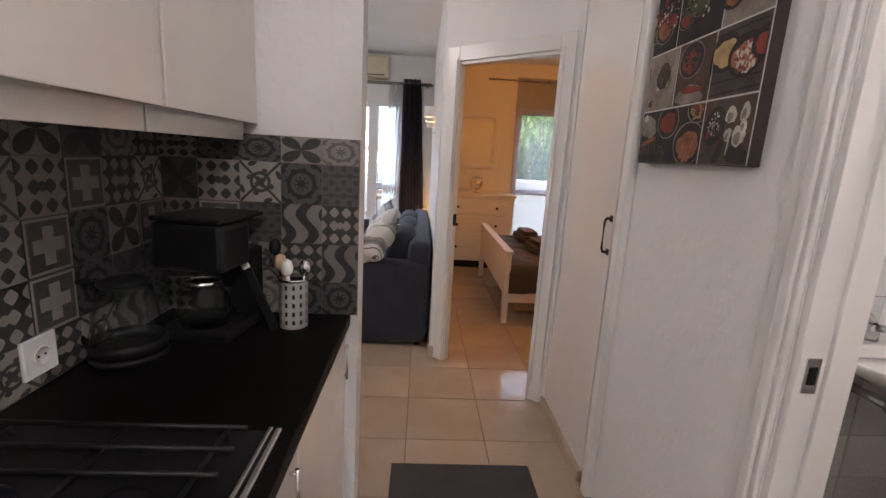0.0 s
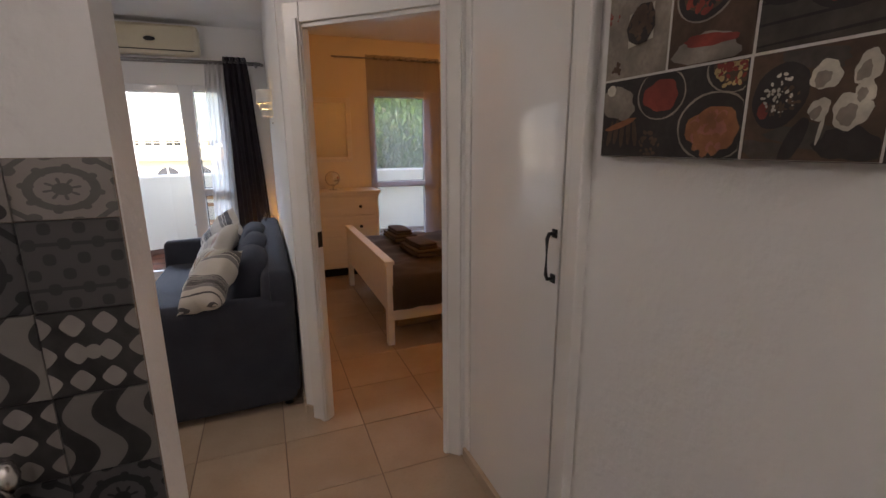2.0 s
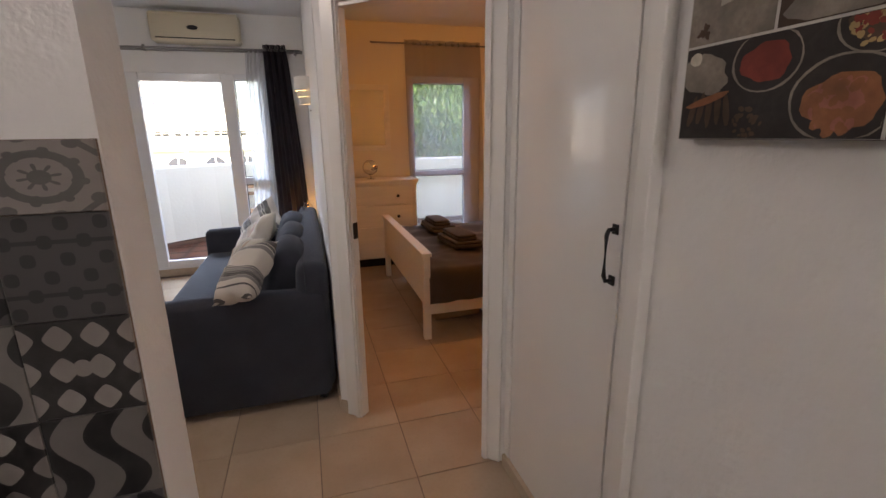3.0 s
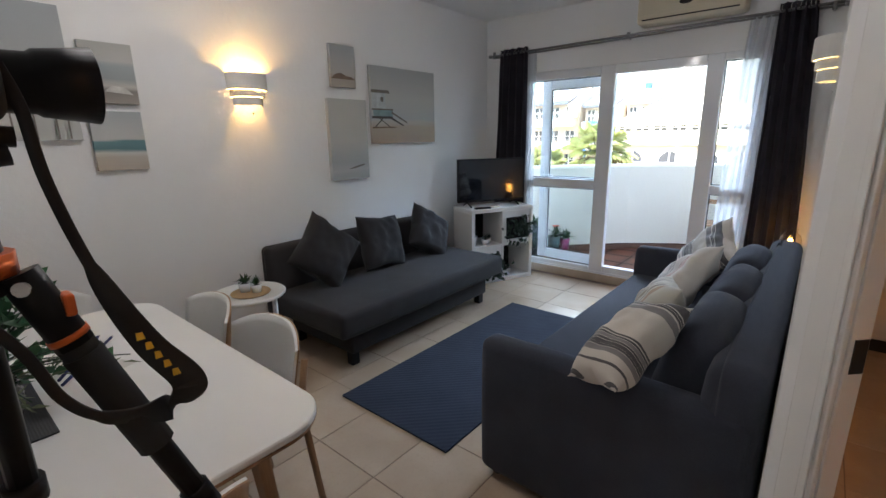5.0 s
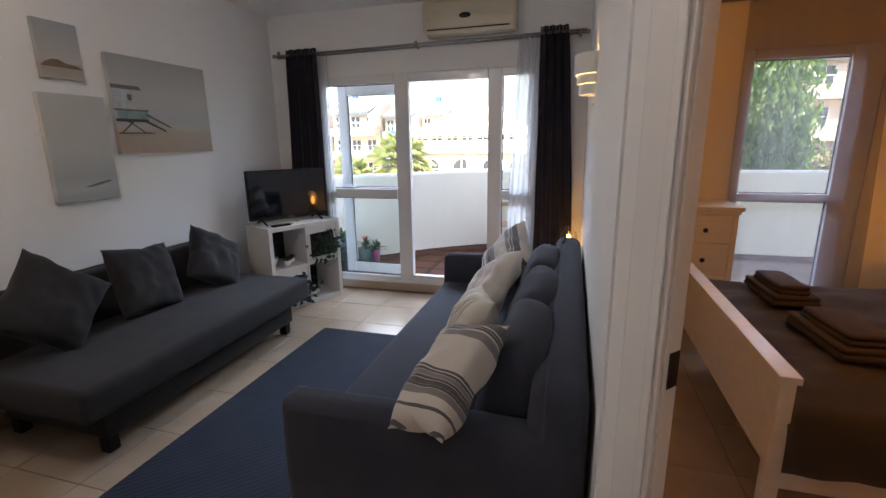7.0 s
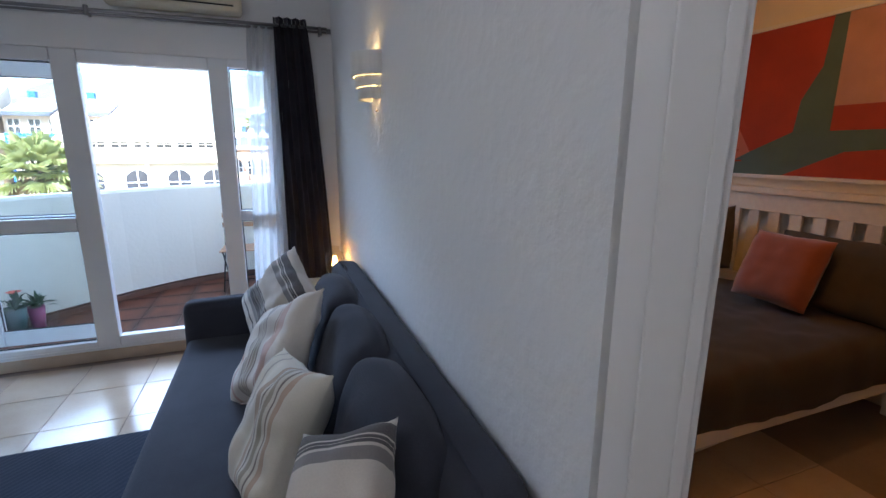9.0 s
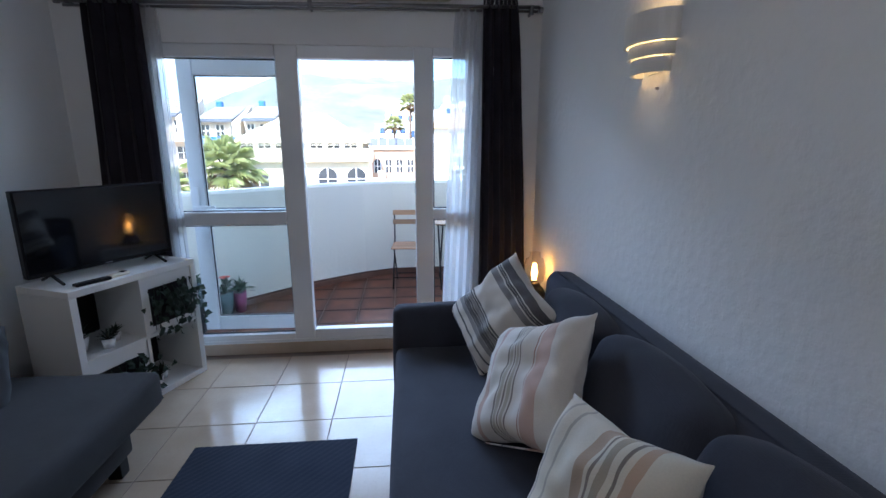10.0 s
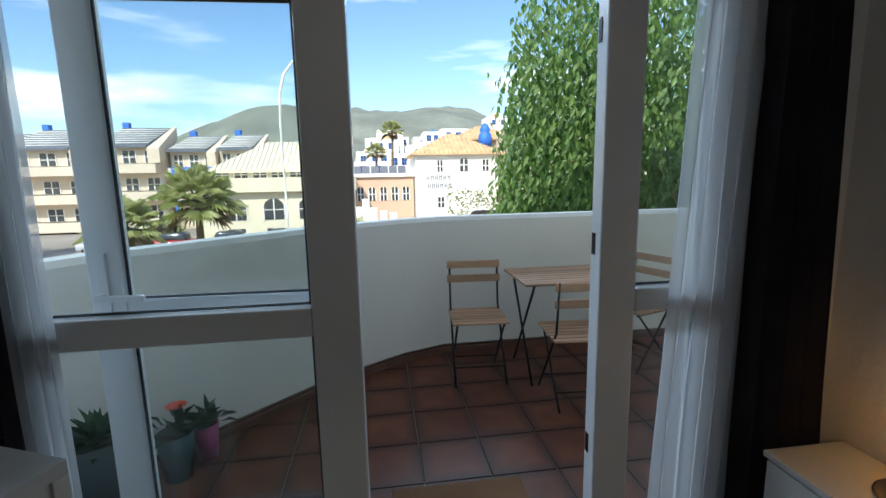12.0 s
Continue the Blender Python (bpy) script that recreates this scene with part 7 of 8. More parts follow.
# balcony things
def folding_chair():
    """Slatted folding chair, facing local -y."""
    c = thing("folding_chair", "black metal folding chair with brown wooden slats", "chair", group="balcony chairs")
    for x in (-0.18, 0.18):
        bm = bmesh.new()
        tube(bm, [(x, -0.20, 0.0), (x, 0.0, 0.27), (x, 0.16, 0.50), (x, 0.20, 0.82)], 0.008, 8)
        part("back_leg", bm, M_IRON, c)
        part("front_leg", rodded(((x * 0.9, 0.20, 0.0), (x * 0.9, -0.17, 0.43), 0.008), segs=8), M_IRON, c)
        part("seat_rail", rodded(((x * 0.9, -0.19, 0.435), (x * 0.9, 0.17, 0.435), 0.008), segs=8), M_IRON, c)
    part("cross_bar", rodded(((-0.18, -0.12, 0.11), (0.18, -0.12, 0.11), 0.006), segs=8), M_IRON, c)
    part("cross_bar", rodded(((-0.162, 0.12, 0.095), (0.162, 0.12, 0.095), 0.006), segs=8), M_IRON, c)
    for k in range(7):
        part("seat_slat", boxed(-0.195, -0.20 + 0.056 * k, 0.444, 0.195, -0.155 + 0.056 * k, 0.458, bevel=0.003), M_ACACIA, c)
    for z in (0.66, 0.765):
        b_ = part("back_slat", boxed(-0.20, -0.008, 0.0, 0.20, 0.008, 0.055, bevel=0.004), M_ACACIA, c)
        b_.matrix_basis = pose(0, 0.178 + (z - 0.66) * 0.125, z, -7)
    return c


GZ = -0.040
fc = folding_chair()
fc.matrix_basis = pose(-0.63, 8.23, GZ, 0, 0, -4)
copy_thing(fc, pose(-0.08, 7.78, GZ, 0, 0, 176))
copy_thing(fc, pose(0.62, 8.25, GZ, 0, 0, -70))
bt = thing("balcony_table", "slatted wooden balcony table on crossed metal legs", "table", pose(0.03, 8.22, GZ))
for k in range(9):
    part("table_slat", boxed(-0.39, -0.27 + 0.061 * k, 0.715, 0.39, -0.218 + 0.061 * k, 0.732, bevel=0.003), M_ACACIA, bt)
for x in (-0.33, 0.33):
    part("leg", rodded(((x, -0.25, 0.0), (x, 0.22, 0.712), 0.009), segs=8), M_IRON, bt)
    part("leg", rodded(((x * 0.94, 0.25, 0.0), (x * 0.94, -0.22, 0.712), 0.009), segs=8), M_IRON, bt)
for y in (-0.2, 0.2):
    part("rail", rodded(((-0.34, y, 0.705), (0.34, y, 0.705), 0.009), segs=8), M_IRON, bt)
single("door_mat", boxed(-1.29, 6.80, GZ, -0.68, 7.05, GZ + 0.02, bevel=0.006), M_COIR, "brown coir mat on the balcony tiles", "mat")


def planter(at, r, h, material, label, leaves, seed, spread=0.22, flower=None):
    p = thing("planter", label, "plant pot", pose(*at), "balcony planters")
    part("pot", lathed([(0, 0), (r * 0.75, 0), (r, h), (r * 0.93, h), (r * 0.88, h * 0.9), (0, h * 0.9)], 24), material, p)
    part("soil", lathed([(0, h * 0.91), (r * 0.86, h * 0.91)], 20), M_SOIL_SHADE, p)
    bm = bmesh.new()
    rr = random.Random(seed)
    for k in range(leaves):
        a, el = rr.uniform(0, 6.28), rr.uniform(0.2, 1.4)
        d = Vector((math.cos(a) * math.cos(el), math.sin(a) * math.cos(el), math.sin(el)))
        fan_leaf(bm, Vector((0, 0, h * 0.9)) + d * spread * rr.uniform(0, 0.8), d, (0.2, 0.1, 1), rr.uniform(0.06, 0.13), rr.uniform(0.03, 0.06))
    part("leaves", bm, M_LEAF, p)
    if flower:
        bm = bmesh.new()
        for k in range(16):
            a = k * 0.4
            fan_leaf(bm, (0.02, 0, h + 0.12), (math.cos(a), math.sin(a), 0.7), (0, 0, 1), 0.06, 0.035)
        part("flower", bm, flower, p, "coral red flower")


planter((-2.47, 7.0, GZ), 0.135, 0.44, surface("dark_green_pot", (0.03, 0.05, 0.05), 0.35, vary=0.2), "dark pot with green plants on the balcony", 50, 31, 0.09)
planter((-2.335, 7.35, GZ), 0.085, 0.235, surface("green_glazed_pot", (0.03, 0.08, 0.08), 0.25, vary=0.2), "dark green pot with a coral flower on the balcony", 30, 32, 0.12, surface("coral_petal", (0.75, 0.12, 0.06), 0.6))
planter((-2.25, 7.50, GZ), 0.062, 0.19, surface("magenta_pot", (0.35, 0.05, 0.16), 0.35, vary=0.1), "magenta pot with a small green plant", 40, 33, 0.10)
bl = thing("balcony_lamp", "white balcony ceiling lamp with a clear glass bulb", "ceiling lamp", pose(-1.22, 7.42, 2.62))
part("stem", rodded(((0, 0, 0), (0, 0, -0.19), 0.012)), M_PAINT, bl)
part("shade", lathed([(0.02, -0.16), (0.05, -0.175), (0.10, -0.205), (0.10, -0.212), (0.04, -0.19), (0.0, -0.19)], 28), M_PAINT, bl)
part("glass", lathed([(0.03, -0.195), (0.045, -0.23), (0.045, -0.27), (0.03, -0.30), (0.0, -0.305)], 24), M_LAMP_GLASS, bl, "clear glass bulb cover")

# the view outside
G0 = -4.0
ground = bmesh.new()
gx = [-900, -300, -120, -60, -30, 0, 30, 60, 120, 300, 900]
gy = [6.7, 20, 40, 60, 90, 150, 300, 600, 1500]
gv = [[ground.verts.new((x, y, G0)) for y in gy] for x in gx]
for i in range(len(gx) - 1):
    for j in range(len(gy) - 1):
        ground.faces.new((gv[i][j], gv[i + 1][j], gv[i + 1][j + 1], gv[i][j + 1]))
structure("ground", ground, surface("dusty_ground", (0.33, 0.29, 0.24), 0.95, vary=0.3, large=0.2, fine=4, bump=0.2), "dusty pale ground of the street", "ground")
structure("road", boxed(-120, 34, G0 + 0.002, 120, 42, G0 + 0.02), surface("asphalt", (0.06, 0.06, 0.062), 0.9, vary=0.2, large=0.5, fine=20), "grey asphalt street", "road")
structure("pavement", boxed(-120, 31, G0 + 0.002, 120, 33.99, G0 + 0.14), surface("pavement_slabs", (0.40, 0.37, 0.33), 0.9, vary=0.15, large=0.6, fine=10), "pale pavement beside the street", "pavement")

M_CREAMWALL = surface("cream_render", (0.66, 0.55, 0.42), 0.85, vary=0.1, large=0.5, fine=6, bump=0.1)
M_YELLOWWALL = surface("pale_yellow_render", (0.74, 0.66, 0.48), 0.85, vary=0.1, large=0.5, fine=6, bump=0.1)
M_WHITEWALL = surface("white_render", (0.80, 0.77, 0.70), 0.85, vary=0.08, large=0.5, fine=6, bump=0.1)
M_PEACH = surface("peach_render", (0.62, 0.42, 0.28), 0.85, vary=0.1, large=0.5, fine=6, bump=0.1)
M_ROOF = surface("clay_roof_tiles", (0.62, 0.42, 0.22), 0.85, vary=0.25, large=1.0, fine=5, bump=0.3)
M_SLATE = surface("grey_roof_panels", (0.12, 0.13, 0.15), 0.4, vary=0.2, large=1.0)
M_PANE_SHADE = surface("dark_pane_and_shade", (0.05, 0.055, 0.06), 0.1, vary=0.2, large=1.0, bump=0.0)
M_BLUEPAINT = surface("bright_blue_paint", (0.04, 0.16, 0.55), 0.6, vary=0.1, large=1.0)


def window_part(house, x, z, w_, h_, y, arched=False, frame=M_WHITEWALL):
    bm = bmesh.new()
    if arched:
        pts = [(x - w_ / 2, z), (x + w_ / 2, z)] + [(x + w_ / 2 * math.cos(a), z + h_ - w_ / 2 + w_ / 2 * math.sin(a)) for a in [math.pi * k / 10 for k in range(11)]]
        f = bm.faces.new([bm.verts.new((px, y - 0.03, pz)) for px, pz in pts])
        r = bmesh.ops.extrude_face_region(bm, geom=[f])
        for v in [g for g in r["geom"] if isinstance(g, bmesh.types.BMVert)]:
            v.co.y += 0.06
    else:
        box(bm, x - w_ / 2, y - 0.03, z, x + w_ / 2, y + 0.03, z + h_)
    p = part("window", bm, M_PANE_SHADE, house)
    bm = bmesh.new()
    for k in (-1, 0, 1):
        box(bm, x + k * w_ / 2 - 0.05, y - 0.07, z, x + k * w_ / 2 + 0.05, y - 0.035, z + h_ * (0.8 if arched and k else 1.0))
    box(bm, x - w_ / 2 + 0.051, y - 0.06, z + h_ * 0.45, x - 0.051, y - 0.036, z + h_ * 0.45 + 0.08)
    box(bm, x + 0.051, y - 0.06, z + h_ * 0.45, x + w_ / 2 - 0.051, y - 0.036, z + h_ * 0.45 + 0.08)
    part("window_frame", bm, frame, p)


def terrace_house(x0, x1, y, eave, ridge, label):
    """Apartment block: three storeys of balconies under a panelled pitched roof."""
    h = thing("apartment_block", label, "building", group="terraced apartments")
    w_ = x1 - x0
    bm = bmesh.new()
    box(bm, x0, y, G0, x1, y + 10, eave)
    part("wall", bm, M_CREAMWALL, h)
    # roof slope towards the street, wedge wall at its right side
    bm = bmesh.new()
    a = [(x0 - 0.1, y - 0.8, eave), (x1 - w_ * 0.18, y - 0.8, eave), (x1 - w_ * 0.05, y + 4.0, ridge), (x0 + w_ * 0.18, y + 4.0, ridge)]
    vs = [bm.verts.new(p) for p in a] + [bm.verts.new((p[0], p[1], p[2] - 0.25)) for p in a]
    bm.faces.new(vs[:4])
    bm.faces.new(list(reversed(vs[4:])))
    for k in range(4):
        bm.faces.new((vs[k], vs[(k + 1) % 4], vs[4 + (k + 1) % 4], vs[4 + k]))
    roof = part("roof", bm, M_SLATE, h)
    bm = bmesh.new()
    for k in range(1, 8):
        f = k / 8
        p, q = Vector(a[0]).lerp(Vector(a[3]), f), Vector(a[1]).lerp(Vector(a[2]), f)
        rod(bm, p + Vector((0, 0, 0.04)), q + Vector((0, 0, 0.04)), 0.06, segs=6)
    part("roof_ribs", bm, M_WHITEWALL, roof)
    bm = bmesh.new()
    tri = [(x1 - w_ * 0.17, y - 0.9, eave - 0.3), (x1 + 0.1, y - 0.9, eave - 0.3), (x1 + 0.1, y + 4.2, ridge + 0.15), (x1 - w_ * 0.04, y + 4.2, ridge + 0.15)]
    vs = [bm.verts.new(p) for p in tri] + [bm.verts.new((p[0], p[1], p[2] - 1.6)) for p in tri]
    bm.faces.new(vs[:4])
    bm.faces.new(list(reversed(vs[4:])))
    for k in range(4):
        bm.faces.new((vs[k], vs[(k + 1) % 4], vs[4 + (k + 1) % 4], vs[4 + k]))
    part("gable_wall", bm, M_CREAMWALL, h)
    part("chimney", boxed(x0 + w_ * 0.12, y + 4.5, ridge - 0.3, x0 + w_ * 0.12 + 0.7, y + 5.2, ridge + 0.7, bevel=0.05), M_BLUEPAINT, h)
    for z in (eave - 3.0, eave - 6.0, eave - 9.0):
        if z < G0:
            continue
        b_ = part("balcony", boxed(x0 + 0.2, y - 1.5, z, x1 - 0.2, y - 0.001, z + 1.0, bevel=0.03), M_CREAMWALL, h)
        # dark strip painted in as the shade behind the balcony front
        part("balcony_painted_shade", boxed(x0 + 0.35, y - 0.05, z + 1.001, x1 - 0.35, y - 0.002, z + 1.1), M_PANE_SHADE, b_)
        for k in range(3):
            window_part(h, x0 + w_ * (k + 0.5) / 3, z + 1.15, w_ / 5, 1.3, y - 0.01)
    return h


for a, b, y, e, r in ((-48.5, -41.0, 62, 5.2, 7.3), (-40.5, -32.5, 60, 5.2, 7.5), (-31.8, -25.0, 60, 5.4, 7.7), (-24.6, -19.6, 61, 4.9, 6.8), (-19.3, -14.8, 61, 5.0, 6.9)):
    terrace_house(a, b, y, e, r, "cream terraced apartment block with balconies and panelled roof")
scr = thing("blue_screen", "bright blue boarded terrace screen on posts", "screen")
part("boards", boxed(-22.6, 55.9, 0.9, -18.6, 56.3, 2.9, bevel=0.05), M_BLUEPAINT, scr)
for x in (-22.4, -18.8):
    part("post", boxed(x - 0.1, 55.95, G0, x + 0.1, 56.25, 0.899), M_BLUEPAINT, scr)


def hip_house(name, x0, x1, y0, y1, eave, apex, wallm, label, over=0.6, roofm=None):
    h = thing(name, label, "building")
    part("wall", boxed(x0, y0, G0, x1, y1, eave), wallm, h)
    bm = bmesh.new()
    c = [bm.verts.new(p) for p in ((x0 - over, y0 - over, eave), (x1 + over, y0 - over, eave), (x1 + over, y1 + over, eave), (x0 - over, y1 + over, eave))]
    d = [bm.verts.new((v.co.x, v.co.y, eave - 0.18)) for v in c]
    cx, cy = (x0 + x1) / 2, (y0 + y1) / 2
    run = max(0.0, (x1 - x0) - (y1 - y0)) / 2
    t1, t2 = bm.verts.new((cx - run - 0.2, cy, apex)), bm.verts.new((cx + run + 0.2, cy, apex))
    bm.faces.new((c[0], c[1], t2, t1))
    bm.faces.new((c[1], c[2], t2))
    bm.faces.new((c[2], c[3], t1, t2))
    bm.faces.new((c[3], c[0], t1))
    for k in range(4):
        bm.faces.new((c[k], d[k], d[(k + 1) % 4], c[(k + 1) % 4]))
    bm.faces.new(list(reversed(d)))
    roof = part("roof", bm, roofm or M_ROOF, h)
    bm = bmesh.new()
    n = int((x1 - x0 + 2 * over) / 0.45)
    for k in range(1, n):
        f = k / n
        p = Vector((x0 - over + (x1 - x0 + 2 * over) * f, y0 - over, eave + 0.03))
        lim = min(f, 1 - f) * (x1 - x0 + 2 * over) / max(0.1, cx - run - 0.2 - (x0 - over))
        s = min(1.0, lim)
        q = Vector((p.x, y0 - over + (cy - y0 + over) * s, eave + (apex - eave) * s + 0.03))
        rod(bm, p, q, 0.07, segs=5)
    tagged(part("roof_tiling", bm, roofm or M_ROOF, roof), kind="stuff")
    return h


hall = hip_house("arched_hall", -17.0, -4.6, 51, 60, 2.3, 5.3, M_YELLOWWALL, "pale yellow hall with arched windows and a pitched roof", 0.5, M_YELLOWWALL)
part("terrace_band", boxed(-18.0, 48.8, 0.3, -3.5, 50.99, 1.6, bevel=0.05), M_YELLOWWALL, hall)
part("lower_wall", boxed(-17.6, 49.5, G0, -3.9, 50.98, 0.299), M_YELLOWWALL, hall)
for x in (-14.6, -11.2, -8.0, -5.2):
    window_part(hall, x, -2.3, 1.9, 2.0, 49.48, True)
    window_part(hall, x, -3.9, 1.6, 0.8, 49.48)
for k in range(7):
    window_part(hall, -16.0 + 1.7 * k, 1.65, 1.3, 0.55, 50.98)
for k in range(6):
    pv = single("solar_panel", boxed(-0.42, -0.02, 0, 0.42, 0.02, 1.1, bevel=0.01), M_SLATE, "dark solar panel on a flat roof", "solar panel", pose(-3.6 + 0.95 * k, 54, 1.75, -35), "solar panels")
arc = thing("arcade_building", "peach arcade building with a flat roof and dark arches", "building")
part("wall", boxed(-3.8, 52, G0, 2.2, 60, 1.5), M_PEACH, arc)
part("parapet", boxed(-4.0, 51.7, 1.501, 2.4, 60.2, 1.85), M_WHITEWALL, arc)
for k in range(5):
    window_part(arc, -3.2 + 1.15 * k, -0.9, 0.7, 1.4, 51.98, True)
gate = thing("white_gate", "white curved gateway wall below the arcade", "gate")
bm = bmesh.new()
for x, z in ((-3.3, -0.6), (-2.6, 0.1), (-1.9, -0.7), (-1.0, -1.0), (-0.1, -1.2)):
    box(bm, x - 0.34, 47.5, G0, x + 0.34, 47.9, z - 0.6, bevel=0.08)
part("wall", bm, M_WHITEWALL, gate)

tower = hip_house("resort_tower", 2.3, 10.6, 50, 58, 3.7, 5.9, M_WHITEWALL, "white tower house with a yellow tiled pitched roof", 0.5)
part("side_wing", boxed(10.61, 52, G0, 16, 60, 3.2), M_WHITEWALL, tower)
for x, z, w_, h_, arch in ((4.7, 1.9, 0.6, 1.1, False), (7.1, 1.9, 0.9, 1.3, True), (4.75, -1.6, 0.7, 1.0, False), (9.3, 1.9, 0.7, 1.1, False)):
    window_part(tower, x, z, w_, h_, 49.98, arch)
M_SIGN = surface("grey_sign_paint", (0.20, 0.20, 0.22), 0.7, vary=0.1)
for row, z, xs in ((0, 1.05, 6), (1, 0.25, 6)):
    for k in range(xs):
        bm = bmesh.new()
        x = 3.35 + 0.42 * k + 0.1 * row
        box(bm, x, 49.95, z, x + 0.07, 49.985, z + 0.55)
        box(bm, x + 0.2, 49.95, z, x + 0.27, 49.985, z + 0.55)
        box(bm, x + 0.071, 49.95, z + 0.22 + 0.1 * (k % 2), x + 0.199, 49.985, z + 0.30 + 0.1 * (k % 2))
        part("sign_mark", bm, M_SIGN, tower, "grey painted sign mark")
back = hip_house("upper_house", 8.5, 17.0, 64, 72, 6.2, 8.2, M_PEACH, "peach house with a tiled roof higher up the slope", 0.6)
part("blue_chimney", lathed([(0, 0), (0.9, 0), (0.8, 1.4), (0.55, 1.6), (0.7, 1.9), (0.4, 2.6), (0, 2.8)], 16, (12.2, 62.5, 5.2)), M_BLUEPAINT, back, "bright blue domed chimney")

rr = random.Random(77)
for i in range(30):
    x = rr.uniform(-6, 26)
    row = i % 3
    y = (84, 98, 115)[row] + rr.uniform(-3, 3)
    w_, z = rr.uniform(3.5, 6.5), (5.0, 8.5, 11.5)[row] + rr.uniform(-1.2, 1.5) + max(0, x * 0.12)
    h = thing("hillside_house", "white hillside apartment house with blue trim", "building", group="hillside houses")
    part("wall", boxed(x, y, G0, x + w_, y + 6, z), M_WHITEWALL, h)
    part("terrace", boxed(x - 0.2, y - 2.0, G0, x + w_ * 0.7, y - 0.001, z - 2.6), M_WHITEWALL, h)
    if i % 4 == 0:
        part("dome", lathed([(0.9, 0), (0.9, 0.5), (0.6, 1.1), (0, 1.4)], 12, (x + w_ / 2, y + 2, z)), M_BLUEPAINT if i % 8 else M_ROOF, h)
    for k in range(2):
        window_part(h, x + w_ * (0.3 + 0.4 * k), z - 1.9, 0.9, 1.2, y - 0.01, False, M_BLUEPAINT)
        window_part(h, x + w_ * (0.2 + 0.35 * k), z - 4.6, 0.9, 1.3, y - 2.01, True, M_WHITEWALL)

terrace_house(11.2, 16.4, 43, 5.6, 8.0, "white apartment block with balconies behind the bedroom terrace")
terrace_house(17.0, 23.6, 45, 7.2, 9.6, "white apartment block with balconies behind the bedroom terrace")
# hills
M_HILL = surface("dry_hillside", (0.215, 0.23, 0.18), 1.0, vary=0.35, large=0.012, fine=0.12, bump=0.0)
bm = bmesh.new()
nx, ny = 110, 26
rows = []
for i in range(nx + 1):
    x = -1500 + 3000 * i / nx
    row = []
    for j in range(ny + 1):
        y = 420 + 900 * j / ny
        f = (y - 420) / 900
        az = math.degrees(math.atan2(x, y))
        ridge = 40 + 62 * math.exp(-((az + 13.5) / 9.5) ** 2) + 52 * math.exp(-((az + 1) / 9) ** 2) + 62 * math.exp(-((az - 11) / 8) ** 2)
        env = math.sin(min(1.0, f * 1.35) * math.pi / 2) ** 1.3
        z = G0 + ridge * env * 1.15 * (y / 900) + 16 * env * noise.fractal(Vector((x * 0.006, y * 0.006, 0)), 0.8, 2.0, 5)
        row.append(bm.verts.new((x, y, z)))
    rows.append(row)
for a, b in zip(rows, rows[1:]):
    for j in range(ny):
        bm.faces.new((a[j], b[j], b[j + 1], a[j + 1])).smooth = True
structure("backdrop_hills", bm, M_HILL, "dry scrubby hills on the horizon", "hills")


# trees
def fan_palm(at, height, crown, label, seed, fronds=34):
    p = thing("fan_palm", label, "palm", pose(*at), "fan palms")
    rr = random.Random(seed)
    bm = bmesh.new()
    pts = [(0.06 * math.sin(k), 0.05 * math.cos(k * 1.3), height * k / 8) for k in range(9)]
    for a, b, r in zip(pts, pts[1:], range(8)):
        rod(bm, a, b, 0.24 - 0.012 * r, 0.22 - 0.012 * r, 10, False)
    part("trunk", bm, surface("palm_trunk", (0.17, 0.12, 0.08), 0.95, vary=0.4, large=4, fine=25, bump=0.6, depth=0.02), p)
    live, dead, stalk = bmesh.new(), bmesh.new(), bmesh.new()
    for k in range(fronds):
        a = 2.4 * k + rr.uniform(-0.3, 0.3)
        el = 1.35 - 2.0 * (k / fronds) + rr.uniform(-0.15, 0.15)
        d = Vector((math.cos(a) * math.cos(el), math.sin(a) * math.cos(el), math.sin(el)))
        base = Vector((0, 0, height - 0.1))
        hub = base + d * crown * rr.uniform(0.42, 0.58)
        tube(stalk, [base, base.lerp(hub, 0.5) + Vector((0, 0, 0.05)), hub], 0.022, 5)
        side = d.cross(Vector((0, 0, 1))).normalized()
        up = side.cross(d).normalized()
        bm = dead if k > fronds * 0.86 else live
        for q in range(19):
            b = radians(-105 + 210 * q / 18)
            way = d * math.cos(b) + side * math.sin(b) + up * 0.12
            L = crown * (0.50 - 0.10 * abs(math.sin(b))) * rr.uniform(0.9, 1.05)
            tip = hub + way * L - Vector((0, 0, L * rr.uniform(0.25, 0.5)))
            mid = hub + way * L * 0.55
            w_ = L * 0.085
            s2 = way.cross(up).normalized() * w_
            v = [bm.verts.new(c) for c in (hub, mid + s2, tip, mid - s2)]
            bm.faces.new((v[0], v[1], v[2]))
            bm.faces.new((v[0], v[2], v[3]))
    part("leaf_stalks", stalk, M_LEAF, p)
    part("crown", live, M_PALMLEAF, p, "spiky green fan leaves")
    tagged(part("dry_skirt", dead, M_DRYLEAF, p, "dry brown hanging leaves"), kind="stuff")


M_PALMLEAF = leafy("palm_leaf", (0.44, 0.48, 0.17), (0.64, 0.64, 0.32))
M_DRYLEAF = leafy("dry_palm_leaf", (0.22, 0.15, 0.07), (0.30, 0.22, 0.11))
fan_palm((-10.6, 30.0, G0), 4.5, 2.3, "bushy green fan palm beside the street", 1, 40)
fan_palm((-13.2, 28.0, G0), 3.4, 1.9, "lower green fan palm beside the street", 2)
fan_palm((-29.5, 40.0, G0), 4.6, 2.4, "green fan palm beside the railing", 3)
fan_palm((0.6, 66.0, G0), 11.5, 1.8, "tall thin fan palm among the houses", 4, 26)
